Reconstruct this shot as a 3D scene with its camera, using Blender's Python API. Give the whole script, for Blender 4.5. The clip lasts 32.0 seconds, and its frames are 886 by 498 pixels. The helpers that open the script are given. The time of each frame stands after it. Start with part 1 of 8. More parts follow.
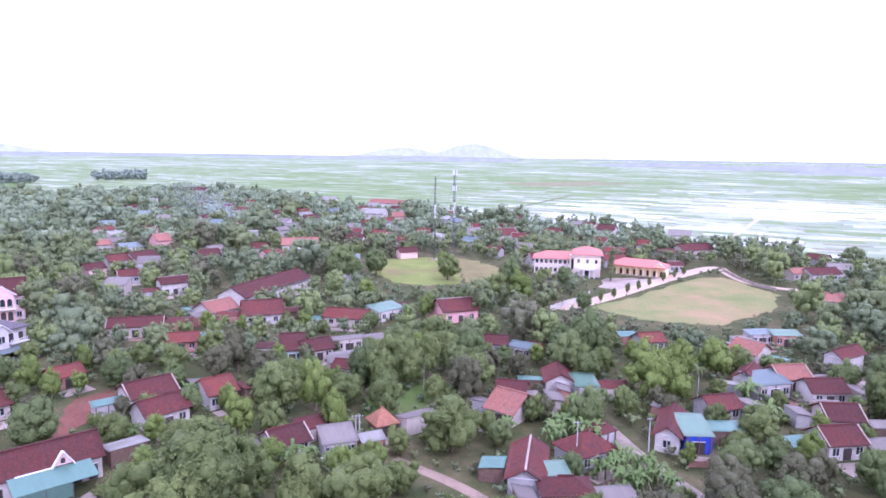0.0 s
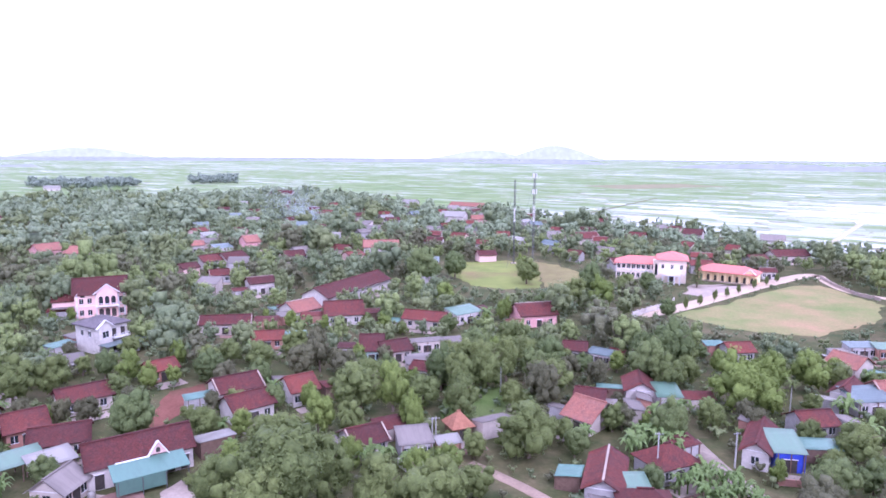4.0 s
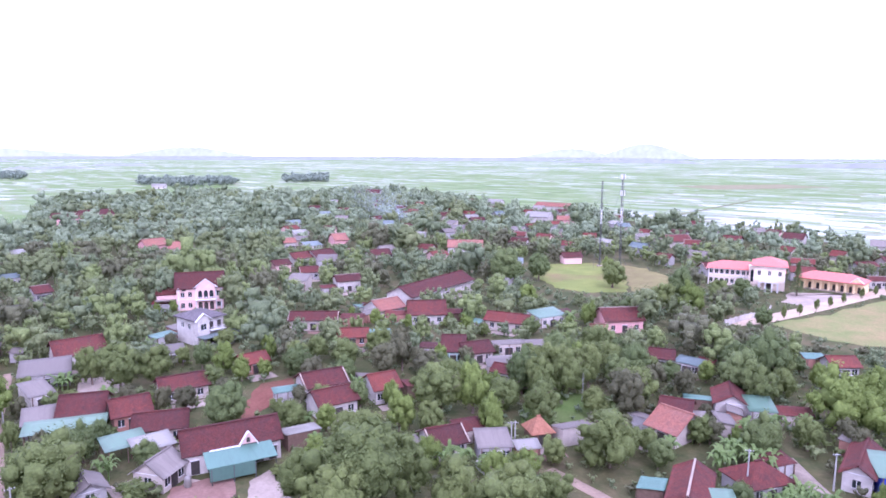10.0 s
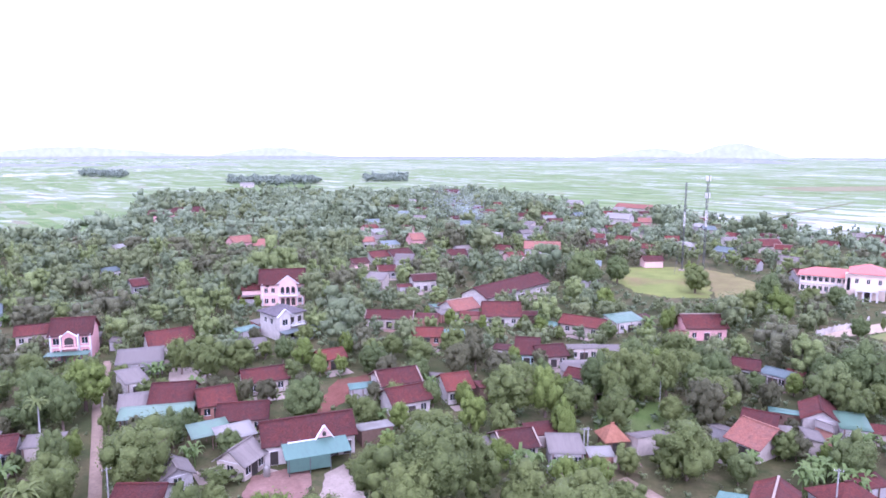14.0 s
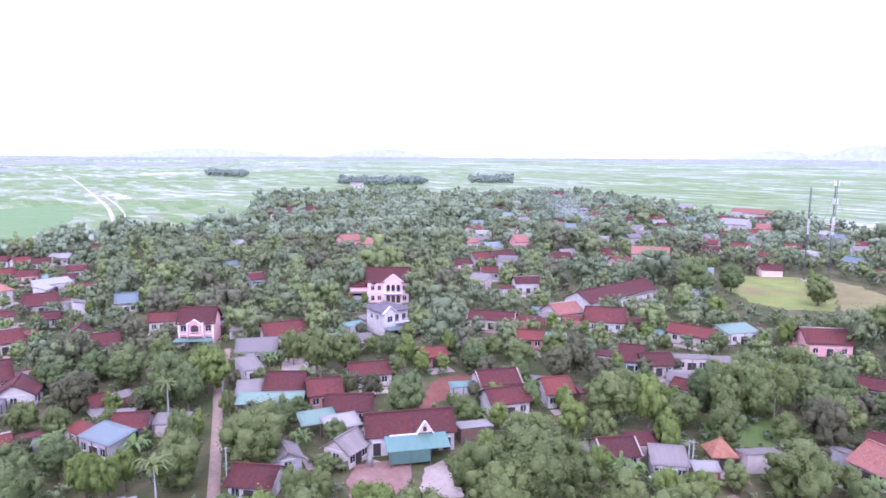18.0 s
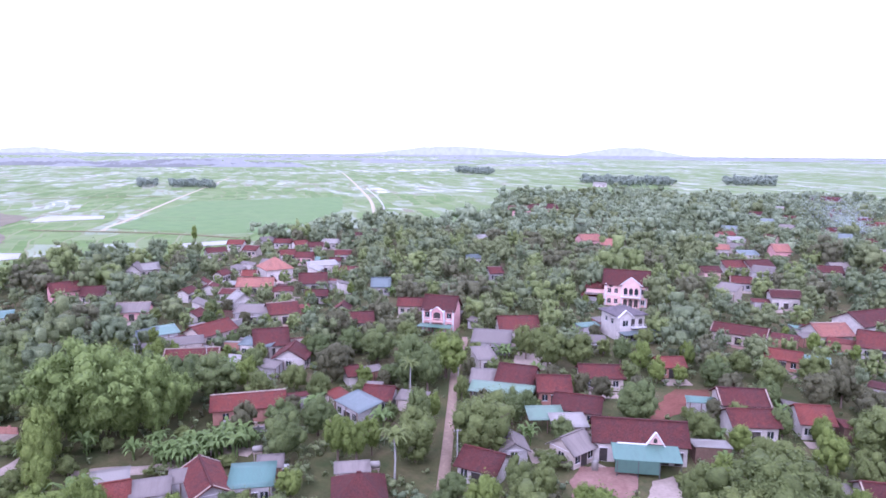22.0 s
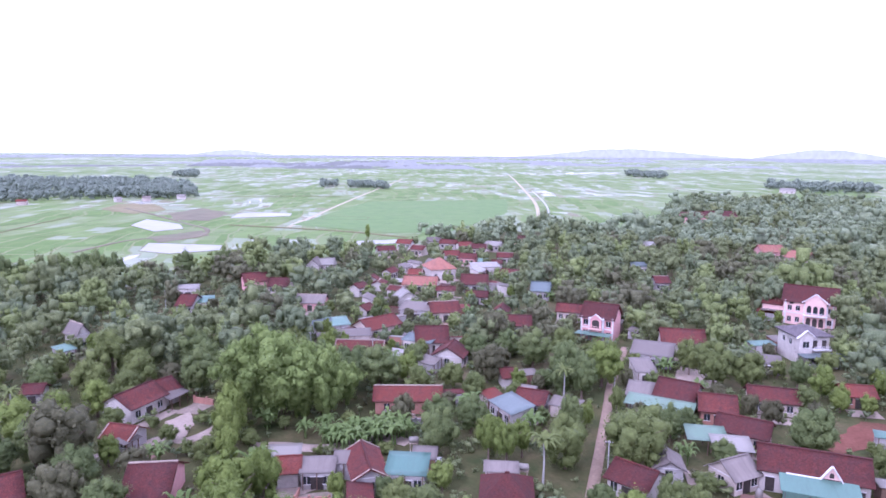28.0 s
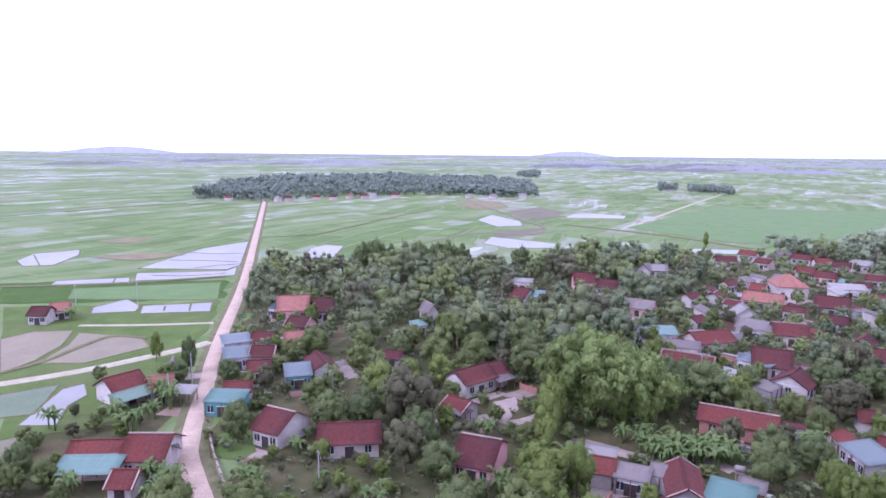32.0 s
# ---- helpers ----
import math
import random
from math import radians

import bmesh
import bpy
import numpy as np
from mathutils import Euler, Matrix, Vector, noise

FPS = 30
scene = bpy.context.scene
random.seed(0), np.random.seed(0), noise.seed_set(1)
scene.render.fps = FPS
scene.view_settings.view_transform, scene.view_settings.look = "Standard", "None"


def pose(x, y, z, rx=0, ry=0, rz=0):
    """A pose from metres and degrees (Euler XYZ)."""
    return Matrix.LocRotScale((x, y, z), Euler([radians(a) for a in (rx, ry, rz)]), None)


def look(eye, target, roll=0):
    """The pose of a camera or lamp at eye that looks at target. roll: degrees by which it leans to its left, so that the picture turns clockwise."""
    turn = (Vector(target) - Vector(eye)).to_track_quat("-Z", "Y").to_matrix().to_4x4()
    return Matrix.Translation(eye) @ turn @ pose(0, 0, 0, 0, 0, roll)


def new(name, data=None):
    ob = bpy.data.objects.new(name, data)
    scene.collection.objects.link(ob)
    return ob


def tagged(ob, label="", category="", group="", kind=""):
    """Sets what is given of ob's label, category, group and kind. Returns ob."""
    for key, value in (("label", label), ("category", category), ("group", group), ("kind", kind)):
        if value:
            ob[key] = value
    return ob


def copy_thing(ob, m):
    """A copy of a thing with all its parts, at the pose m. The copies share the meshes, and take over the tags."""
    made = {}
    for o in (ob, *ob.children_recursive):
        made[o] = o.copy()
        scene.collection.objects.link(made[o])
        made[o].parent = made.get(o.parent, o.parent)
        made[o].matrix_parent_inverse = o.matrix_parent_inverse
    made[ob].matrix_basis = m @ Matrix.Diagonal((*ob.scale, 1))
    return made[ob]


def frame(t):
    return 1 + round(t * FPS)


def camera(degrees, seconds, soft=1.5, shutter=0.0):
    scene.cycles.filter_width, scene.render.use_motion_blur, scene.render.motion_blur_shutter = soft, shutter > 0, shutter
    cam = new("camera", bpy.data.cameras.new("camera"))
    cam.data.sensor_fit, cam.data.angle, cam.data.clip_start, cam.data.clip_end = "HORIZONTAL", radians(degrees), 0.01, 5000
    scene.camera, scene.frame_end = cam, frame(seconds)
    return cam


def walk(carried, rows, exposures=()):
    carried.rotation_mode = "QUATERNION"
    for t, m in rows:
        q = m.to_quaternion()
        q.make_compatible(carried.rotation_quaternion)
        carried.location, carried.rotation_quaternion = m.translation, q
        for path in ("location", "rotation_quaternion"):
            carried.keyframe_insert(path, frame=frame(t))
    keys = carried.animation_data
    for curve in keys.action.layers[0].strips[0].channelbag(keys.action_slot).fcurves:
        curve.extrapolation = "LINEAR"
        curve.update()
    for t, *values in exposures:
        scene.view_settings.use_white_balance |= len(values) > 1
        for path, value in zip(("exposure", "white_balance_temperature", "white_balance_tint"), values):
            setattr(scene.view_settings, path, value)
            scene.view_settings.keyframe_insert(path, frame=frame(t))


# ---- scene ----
# ---- camera ----
cam = camera(66.84, 32.0, soft=1.65)
PATH = [
    (0, pose(0.31, -0.15, 49.84, 81.606, -0.816, 0.000)),
    (0.5, pose(0.34, -0.16, 49.85, 81.728, -0.690, 1.137)),
    (1, pose(0.38, -0.17, 49.86, 81.755, -0.608, 2.225)),
    (1.5, pose(0.42, -0.18, 49.88, 81.787, -0.509, 3.243)),
    (2, pose(0.46, -0.19, 49.91, 81.804, -0.468, 4.107)),
    (2.5, pose(0.51, -0.20, 49.95, 81.818, -0.444, 4.821)),
    (3, pose(0.56, -0.22, 50.00, 81.789, -0.418, 5.571)),
    (3.5, pose(0.61, -0.23, 50.06, 81.770, -0.387, 6.217)),
    (5.5, pose(0.80, -0.32, 50.38, 81.709, -0.330, 8.538)),
    (6, pose(0.84, -0.34, 50.45, 81.696, -0.311, 9.182)),
    (6.5, pose(0.87, -0.35, 50.51, 81.668, -0.284, 9.820)),
    (7, pose(0.90, -0.36, 50.57, 81.642, -0.269, 10.425)),
    (7.5, pose(0.94, -0.37, 50.62, 81.636, -0.276, 11.116)),
    (8, pose(0.97, -0.37, 50.67, 81.637, -0.299, 11.688)),
    (8.5, pose(1.02, -0.37, 50.72, 81.636, -0.332, 12.286)),
    (9, pose(1.07, -0.37, 50.78, 81.663, -0.473, 12.832)),
    (9.5, pose(1.13, -0.37, 50.84, 81.620, -0.299, 13.428)),
    (10, pose(1.19, -0.37, 50.91, 81.622, -0.240, 14.109)),
    (10.5, pose(1.27, -0.37, 50.97, 81.607, -0.186, 14.780)),
    (11, pose(1.34, -0.38, 51.04, 81.583, -0.170, 15.625)),
    (11.5, pose(1.43, -0.38, 51.11, 81.530, -0.249, 16.503)),
    (12, pose(1.51, -0.39, 51.17, 81.520, -0.264, 17.391)),
    (12.5, pose(1.60, -0.41, 51.24, 81.531, -0.233, 18.271)),
    (13, pose(1.68, -0.43, 51.30, 81.538, -0.216, 19.054)),
    (13.5, pose(1.76, -0.48, 51.35, 81.558, -0.183, 19.861)),
    (14, pose(1.84, -0.56, 51.40, 81.569, -0.180, 20.773)),
    (14.5, pose(1.91, -0.66, 51.45, 81.574, -0.207, 21.852)),
    (16.5, pose(2.18, -1.28, 51.60, 81.622, -0.261, 27.205)),
    (17, pose(2.24, -1.43, 51.62, 81.619, -0.300, 28.098)),
    (17.5, pose(2.32, -1.56, 51.63, 81.625, -0.311, 28.904)),
    (18, pose(2.39, -1.68, 51.65, 81.651, -0.277, 29.697)),
    (18.5, pose(2.47, -1.77, 51.66, 81.647, -0.287, 31.299)),
    (19, pose(2.56, -1.85, 51.67, 81.621, -0.381, 33.612)),
    (19.5, pose(2.65, -1.91, 51.68, 81.548, -0.325, 36.534)),
    (20, pose(2.75, -1.95, 51.69, 81.538, -0.371, 39.448)),
    (20.5, pose(2.84, -1.99, 51.70, 81.537, -0.425, 42.290)),
    (21, pose(2.94, -2.01, 51.72, 81.505, -0.487, 45.024)),
    (21.5, pose(3.03, -2.02, 51.73, 81.476, -0.534, 47.667)),
    (22, pose(3.12, -2.03, 51.75, 81.411, -0.463, 50.117)),
    (22.5, pose(3.22, -2.02, 51.77, 81.394, -0.478, 52.444)),
    (23, pose(3.32, -2.02, 51.79, 81.374, -0.516, 54.398)),
    (23.5, pose(3.43, -2.01, 51.82, 81.353, -0.560, 56.357)),
    (24, pose(3.56, -1.99, 51.86, 81.388, -0.524, 58.460)),
    (24.5, pose(3.70, -1.98, 51.91, 81.359, -0.510, 59.573)),
    (25, pose(3.88, -1.97, 51.97, 81.368, -0.511, 60.511)),
    (25.5, pose(4.08, -1.97, 52.05, 81.382, -0.494, 61.429)),
    (27.5, pose(5.12, -2.00, 52.45, 81.495, -0.414, 62.974)),
    (28, pose(5.36, -2.02, 52.54, 81.503, -0.408, 64.242)),
    (28.5, pose(5.58, -2.04, 52.61, 81.483, -0.442, 67.806)),
    (29, pose(5.77, -2.06, 52.67, 81.425, -0.465, 72.193)),
    (29.5, pose(5.94, -2.08, 52.71, 81.413, -0.483, 76.402)),
    (30, pose(6.09, -2.10, 52.75, 81.391, -0.531, 80.398)),
    (30.5, pose(6.22, -2.13, 52.79, 81.362, -0.607, 84.360)),
    (31, pose(6.34, -2.15, 52.81, 81.358, -0.649, 88.126)),
    (31.5, pose(6.44, -2.16, 52.84, 81.361, -0.687, 90.991)),
    (32, pose(6.54, -2.18, 52.85, 81.419, -0.534, 92.308)),
]
EXPOSURES = [(0.0, 0.66, 5000, 39), (6.0, 0.72, 5000, 39), (14.0, 0.75, 5000, 39), (19.0, 0.74, 5000, 39), (22.0, 0.56, 5010, 39), (24.0, 0.49, 5020, 39), (30.0, 0.53, 5030, 40), (31.0, 0.48, 5040, 40), (32.0, 0.23, 5050, 40)]
walk(cam, PATH, EXPOSURES)


# ---- world and light: bright overcast day, sun behind thin cloud ----
SUN_UP, SUN_ROUND = 44.0, 150.0
world = bpy.data.worlds.new("overcast_sky")
scene.world = world
world.use_nodes = True
wn, wl = world.node_tree.nodes, world.node_tree.links
sky = wn.new("ShaderNodeTexSky")
sky.sky_type, sky.sun_disc = "NISHITA", False
sky.sun_elevation, sky.sun_rotation = radians(SUN_UP), radians(SUN_ROUND)
sky.air_density, sky.dust_density, sky.ozone_density = 1.0, 6.0, 1.0
gain = wn.new("ShaderNodeMix")
gain.data_type, gain.blend_type = "RGBA", "MULTIPLY"
gain.inputs[0].default_value = 1.0
wl.new(sky.outputs[0], gain.inputs[6])
gain.inputs[7].default_value = (0.1, 0.1, 0.1, 1)
cloud = wn.new("ShaderNodeMix")
cloud.data_type = "RGBA"
cloud.inputs[0].default_value = 0.82
wl.new(gain.outputs[2], cloud.inputs[6])
cloud.inputs[7].default_value = (1.72, 1.71, 1.72, 1)
wl.new(cloud.outputs[2], wn["Background"].inputs[0])
wn["Background"].inputs[1].default_value = 1.0

sun = new("sun", bpy.data.lights.new("sun", "SUN"))
sun.data.energy, sun.data.angle, sun.data.color = 1.25, radians(14), (1.0, 0.97, 0.92)
sun.matrix_basis = look((0, 0, 300), (300 * math.cos(radians(SUN_UP)) * math.sin(radians(SUN_ROUND)) * -1,
                                      300 * math.cos(radians(SUN_UP)) * math.cos(radians(SUN_ROUND)) * -1,
                                      300 - 300 * math.sin(radians(SUN_UP))))


# ---- materials ----
def ramp(nt, fac, stops, constant=False):
    r = nt.nodes.new("ShaderNodeValToRGB")
    r.color_ramp.interpolation = "CONSTANT" if constant else "LINEAR"
    while len(r.color_ramp.elements) < len(stops):
        r.color_ramp.elements.new(0.5)
    for e, (p, c) in zip(r.color_ramp.elements, stops):
        e.position, e.color = p, (*c, 1)
    nt.links.new(fac, r.inputs[0])
    return r.outputs[0]


def noise_tex(nt, vec, scale, detail=4, rough=0.6):
    n = nt.nodes.new("ShaderNodeTexNoise")
    n.inputs["Scale"].default_value, n.inputs["Detail"].default_value, n.inputs["Roughness"].default_value = scale, detail, rough
    nt.links.new(vec, n.inputs["Vector"])
    return n.outputs["Fac"]


def mixed(nt, a, b, fac, mode="MIX"):
    m = nt.nodes.new("ShaderNodeMix")
    m.data_type, m.blend_type = "RGBA", mode
    for sock, v in ((m.inputs[0], fac), (m.inputs[6], a), (m.inputs[7], b)):
        if isinstance(v, bpy.types.NodeSocket):
            nt.links.new(v, sock)
        elif isinstance(v, tuple):
            sock.default_value = (*v, 1)
        else:
            sock.default_value = v
    return m.outputs[2]


def maths(nt, op, a, b=0.0):
    m = nt.nodes.new("ShaderNodeMath")
    m.operation = op
    for sock, v in zip(m.inputs, (a, b)):
        if isinstance(v, bpy.types.NodeSocket):
            nt.links.new(v, sock)
        else:
            sock.default_value = v
    return m.outputs[0]


def bump(nt, bsdf, height, strength, dist):
    b = nt.nodes.new("ShaderNodeBump")
    b.inputs["Strength"].default_value, b.inputs["Distance"].default_value = strength, dist
    nt.links.new(height, b.inputs["Height"])
    nt.links.new(b.outputs[0], bsdf.inputs["Normal"])


def base(name, rough=0.8, metal=0.0, space="Object"):
    m = bpy.data.materials.new(name)
    m.use_nodes = True
    nt = m.node_tree
    bsdf = nt.nodes["Principled BSDF"]
    bsdf.inputs["Roughness"].default_value, bsdf.inputs["Metallic"].default_value = rough, metal
    vec = nt.nodes.new("ShaderNodeTexCoord").outputs["Object"] if space == "Object" else nt.nodes.new("ShaderNodeNewGeometry").outputs["Position"]
    return m, nt, bsdf, vec


def object_random(nt):
    return nt.nodes.new("ShaderNodeObjectInfo").outputs["Random"]


def island_random(nt):
    return nt.nodes.new("ShaderNodeNewGeometry").outputs["Random Per Island"]


def roof_material(name, tones, stain, tile=0.24, amount=0.7):
    """Clay tiles: courses along the slope, weather stains and single tiles that are paler or darker."""
    m, nt, bsdf, vec = base(name, 0.85)
    brick = nt.nodes.new("ShaderNodeTexBrick")
    brick.inputs["Scale"].default_value = 1.0
    brick.inputs["Brick Width"].default_value, brick.inputs["Row Height"].default_value = tile, tile * 1.2
    brick.inputs["Mortar Size"].default_value = 0.012
    brick.inputs["Color1"].default_value, brick.inputs["Color2"].default_value = (0, 0, 0, 1), (1, 1, 1, 1)
    brick.inputs["Mortar"].default_value = (0, 0, 0, 1)
    nt.links.new(vec, brick.inputs["Vector"])
    tint = maths(nt, "ADD", maths(nt, "MULTIPLY", brick.outputs["Color"], 0.35), maths(nt, "MULTIPLY", object_random(nt), 0.65))
    col = ramp(nt, tint, [(0.0, tones[0]), (0.5, tones[1]), (1.0, tones[2])])
    st = ramp(nt, noise_tex(nt, vec, 0.55, 6, 0.7), [(0.42, (0, 0, 0)), (0.68, (1, 1, 1))])
    col = mixed(nt, col, stain, maths(nt, "MULTIPLY", st, amount))
    pale = ramp(nt, noise_tex(nt, vec, 1.3, 5, 0.75), [(0.56, (0, 0, 0)), (0.72, (1, 1, 1))])
    col = mixed(nt, col, tuple(min(1.0, c * 1.7 + 0.02) for c in tones[1]), maths(nt, "MULTIPLY", pale, amount * 0.4))
    fine = ramp(nt, noise_tex(nt, vec, 5.0, 4, 0.7), [(0.32, (0.6, 0.6, 0.6)), (0.7, (1.25, 1.22, 1.2))])
    nt.links.new(mixed(nt, col, fine, 1.0, "MULTIPLY"), bsdf.inputs["Base Color"])
    bsdf.inputs["Specular IOR Level"].default_value = 0.25
    bump(nt, bsdf, brick.outputs["Color"], 0.6, 0.03)
    return m


def sheet_material(name, tones, stain, rough=0.45, metal=0.15, amount=0.4):
    """Corrugated sheet: ribs run down the slope, rust or dirt streaks follow them."""
    m, nt, bsdf, vec = base(name, rough, metal)
    wave = nt.nodes.new("ShaderNodeTexWave")
    wave.inputs["Scale"].default_value = 1.6
    nt.links.new(vec, wave.inputs["Vector"])
    col = ramp(nt, object_random(nt), [(0.0, tones[0]), (1.0, tones[1])])
    stretch = nt.nodes.new("ShaderNodeMapping")
    stretch.inputs["Scale"].default_value = (1.3, 0.25, 1)
    nt.links.new(vec, stretch.inputs["Vector"])
    st = ramp(nt, noise_tex(nt, stretch.outputs[0], 1.1, 6, 0.7), [(0.45, (0, 0, 0)), (0.72, (1, 1, 1))])
    col = mixed(nt, col, stain, maths(nt, "MULTIPLY", st, amount))
    nt.links.new(col, bsdf.inputs["Base Color"])
    bump(nt, bsdf, wave.outputs["Fac"], 0.5, 0.03)
    return m


def plain_material(name, a, b, scale, rough=0.85, stain=None, amount=0.35, bumpy=0.2, grain=12.0, space="Object", metal=0.0):
    m, nt, bsdf, vec = base(name, rough, metal, space)
    col = ramp(nt, noise_tex(nt, vec, scale, 5), [(0.3, a), (0.7, b)])
    if stain:
        st = ramp(nt, noise_tex(nt, vec, scale * 0.31, 6, 0.72), [(0.48, (0, 0, 0)), (0.7, (1, 1, 1))])
        col = mixed(nt, col, stain, maths(nt, "MULTIPLY", st, amount))
    fine = noise_tex(nt, vec, grain, 3)
    col = mixed(nt, col, ramp(nt, fine, [(0.3, (0.85, 0.85, 0.85)), (0.7, (1.1, 1.1, 1.1))]), 1.0, "MULTIPLY")
    nt.links.new(col, bsdf.inputs["Base Color"])
    bump(nt, bsdf, fine, bumpy, 0.03)
    if rough > 0.92:      # soil and grass have no sheen
        bsdf.inputs["Specular IOR Level"].default_value = 0.1
    return m


def see_through(nt, bsdf, amount=0.3):
    """Leaves pass some light on to their shaded side."""
    back = nt.nodes.new("ShaderNodeBsdfTranslucent")
    nt.links.new(bsdf.inputs["Base Color"].links[0].from_socket, back.inputs["Color"])
    both = nt.nodes.new("ShaderNodeMixShader")
    both.inputs[0].default_value = amount
    nt.links.new(bsdf.outputs[0], both.inputs[1])
    nt.links.new(back.outputs[0], both.inputs[2])
    nt.links.new(both.outputs[0], nt.nodes["Material Output"].inputs[0])


def leaf_material(name, tones, rough=0.6):
    m, nt, bsdf, vec = base(name, rough)
    clump = maths(nt, "MULTIPLY", noise_tex(nt, vec, 7.0, 3, 0.6), 0.5)
    both = maths(nt, "ADD", clump, maths(nt, "ADD", maths(nt, "MULTIPLY", island_random(nt), 0.2), maths(nt, "MULTIPLY", object_random(nt), 0.4)))
    col = ramp(nt, both, [(0.0, tones[0]), (0.5, tones[1]), (1.0, tones[2])])
    grain = noise_tex(nt, vec, 26.0, 4, 0.7)
    fine = ramp(nt, grain, [(0.32, (0.7, 0.72, 0.7)), (0.68, (1.18, 1.18, 1.1))])
    nt.links.new(mixed(nt, col, fine, 1.0, "MULTIPLY"), bsdf.inputs["Base Color"])
    bump(nt, bsdf, grain, 1.0, 0.12)
    bsdf.inputs["Specular IOR Level"].default_value = 0.15
    see_through(nt, bsdf)
    return m


def woods_material(name, tones, size=0.022):
    """Foliage of joined woods: tone shifts from tree to tree by place, and from spray to spray."""
    m, nt, bsdf, vec = base(name, 0.65, space="World")
    v = maths(nt, "ADD", maths(nt, "MULTIPLY", noise_tex(nt, vec, size * 7, 2, 0.5), 0.6), maths(nt, "MULTIPLY", noise_tex(nt, vec, 0.7, 2, 0.5), 0.35))
    both = maths(nt, "ADD", maths(nt, "MULTIPLY", island_random(nt), 0.18), v)
    col = ramp(nt, both, [(0.15, tones[0]), (0.5, tones[1]), (0.85, tones[2])])
    grain = noise_tex(nt, vec, 2.6, 4, 0.7)
    fine = ramp(nt, grain, [(0.32, (0.62, 0.64, 0.62)), (0.68, (1.25, 1.25, 1.15))])
    nt.links.new(mixed(nt, col, fine, 1.0, "MULTIPLY"), bsdf.inputs["Base Color"])
    bump(nt, bsdf, grain, 1.0, 0.3)
    bsdf.inputs["Specular IOR Level"].default_value = 0.12
    see_through(nt, bsdf)
    return m


TILE = roof_material("dark_clay_tiles", ((0.066, 0.023, 0.022), (0.111, 0.03, 0.027), (0.17, 0.046, 0.036)), (0.061, 0.031, 0.033))
ORANGE = roof_material("orange_clay_tiles", ((0.252, 0.100, 0.075), (0.324, 0.135, 0.101), (0.378, 0.175, 0.132)), (0.180, 0.096, 0.084))
BRICKROOF = roof_material("worn_red_tiles", ((0.121, 0.03, 0.026), (0.168, 0.043, 0.033), (0.214, 0.057, 0.043)), (0.098, 0.043, 0.040))
REDROOF = roof_material("new_red_tiles", ((0.510, 0.160, 0.135), (0.561, 0.192, 0.165), (0.612, 0.224, 0.180)), (0.459, 0.192, 0.165), amount=0.25)
THATCH = plain_material("brown_thatch", (0.26, 0.11, 0.07), (0.36, 0.17, 0.11), 1.6, 0.95, (0.16, 0.08, 0.06), 0.5, 0.8, 9)
FIBRE = sheet_material("weathered_fibre_cement", ((0.13, 0.107, 0.099), (0.224, 0.187, 0.169)), (0.133, 0.107, 0.099), 0.9, 0.0, 0.6)
AQUA = sheet_material("pale_turquoise_sheet", ((0.095, 0.172, 0.122), (0.165, 0.241, 0.169)), (0.12, 0.14, 0.12))
TEAL = sheet_material("teal_painted_sheet", ((0.077, 0.164, 0.136), (0.131, 0.222, 0.178)), (0.073, 0.121, 0.101))
BLUE = sheet_material("blue_grey_sheet", ((0.09, 0.122, 0.128), (0.155, 0.185, 0.185)), (0.11, 0.125, 0.125))
METAL = sheet_material("pale_zinc_sheet", ((0.209, 0.187, 0.17), (0.273, 0.245, 0.222)), (0.261, 0.218, 0.201))
ROOFS = {"tile": TILE, "orange": ORANGE, "brick": BRICKROOF, "thatch": THATCH, "fibre": FIBRE, "aqua": AQUA, "teal": TEAL,
         "blue": BLUE, "metal": METAL, "red": REDROOF}
WHITE = plain_material("white_plaster", (0.48, 0.425, 0.405), (0.62, 0.555, 0.525), 0.7, 0.85, (0.234, 0.188, 0.172), 0.65)
PINK = plain_material("pink_plaster", (0.66, 0.335, 0.335), (0.74, 0.41, 0.40), 0.7, 0.85, (0.425, 0.258, 0.255), 0.35)
PALEPINK = plain_material("pale_pink_plaster", (0.736, 0.473, 0.442), (0.828, 0.557, 0.515), 0.7, 0.85, (0.506, 0.336, 0.313), 0.4)
CREAM = plain_material("cream_plaster", (0.46, 0.38, 0.34), (0.58, 0.49, 0.44), 0.7, 0.85, (0.28, 0.22, 0.2), 0.6)
CREAMWALL = plain_material("fresh_cream_paint", (0.76, 0.60, 0.50), (0.84, 0.68, 0.58), 0.7, 0.85, (0.6, 0.46, 0.39), 0.3)
YELLOW = plain_material("yellow_plaster", (0.8, 0.6, 0.34), (0.86, 0.68, 0.42), 0.7, 0.8, (0.7, 0.52, 0.32), 0.2)
SLATE = roof_material("grey_purple_tiles", ((0.1, 0.085, 0.1), (0.13, 0.11, 0.125), (0.16, 0.135, 0.15)), (0.08, 0.07, 0.075))
GREYWALL = plain_material("bare_cement_render", (0.34, 0.31, 0.31), (0.46, 0.42, 0.42), 0.9, 0.9, (0.22, 0.2, 0.2), 0.5)
BRICKWALL = plain_material("bare_brick", (0.34, 0.16, 0.12), (0.44, 0.22, 0.17), 1.1, 0.9, (0.24, 0.14, 0.12), 0.5)
WALLTEAL = plain_material("teal_boards", (0.08, 0.22, 0.23), (0.13, 0.29, 0.3), 1.1, 0.6)
WALLBLUE = plain_material("blue_tarpaulin", (0.03, 0.05, 0.4), (0.05, 0.08, 0.52), 1.1, 0.5)
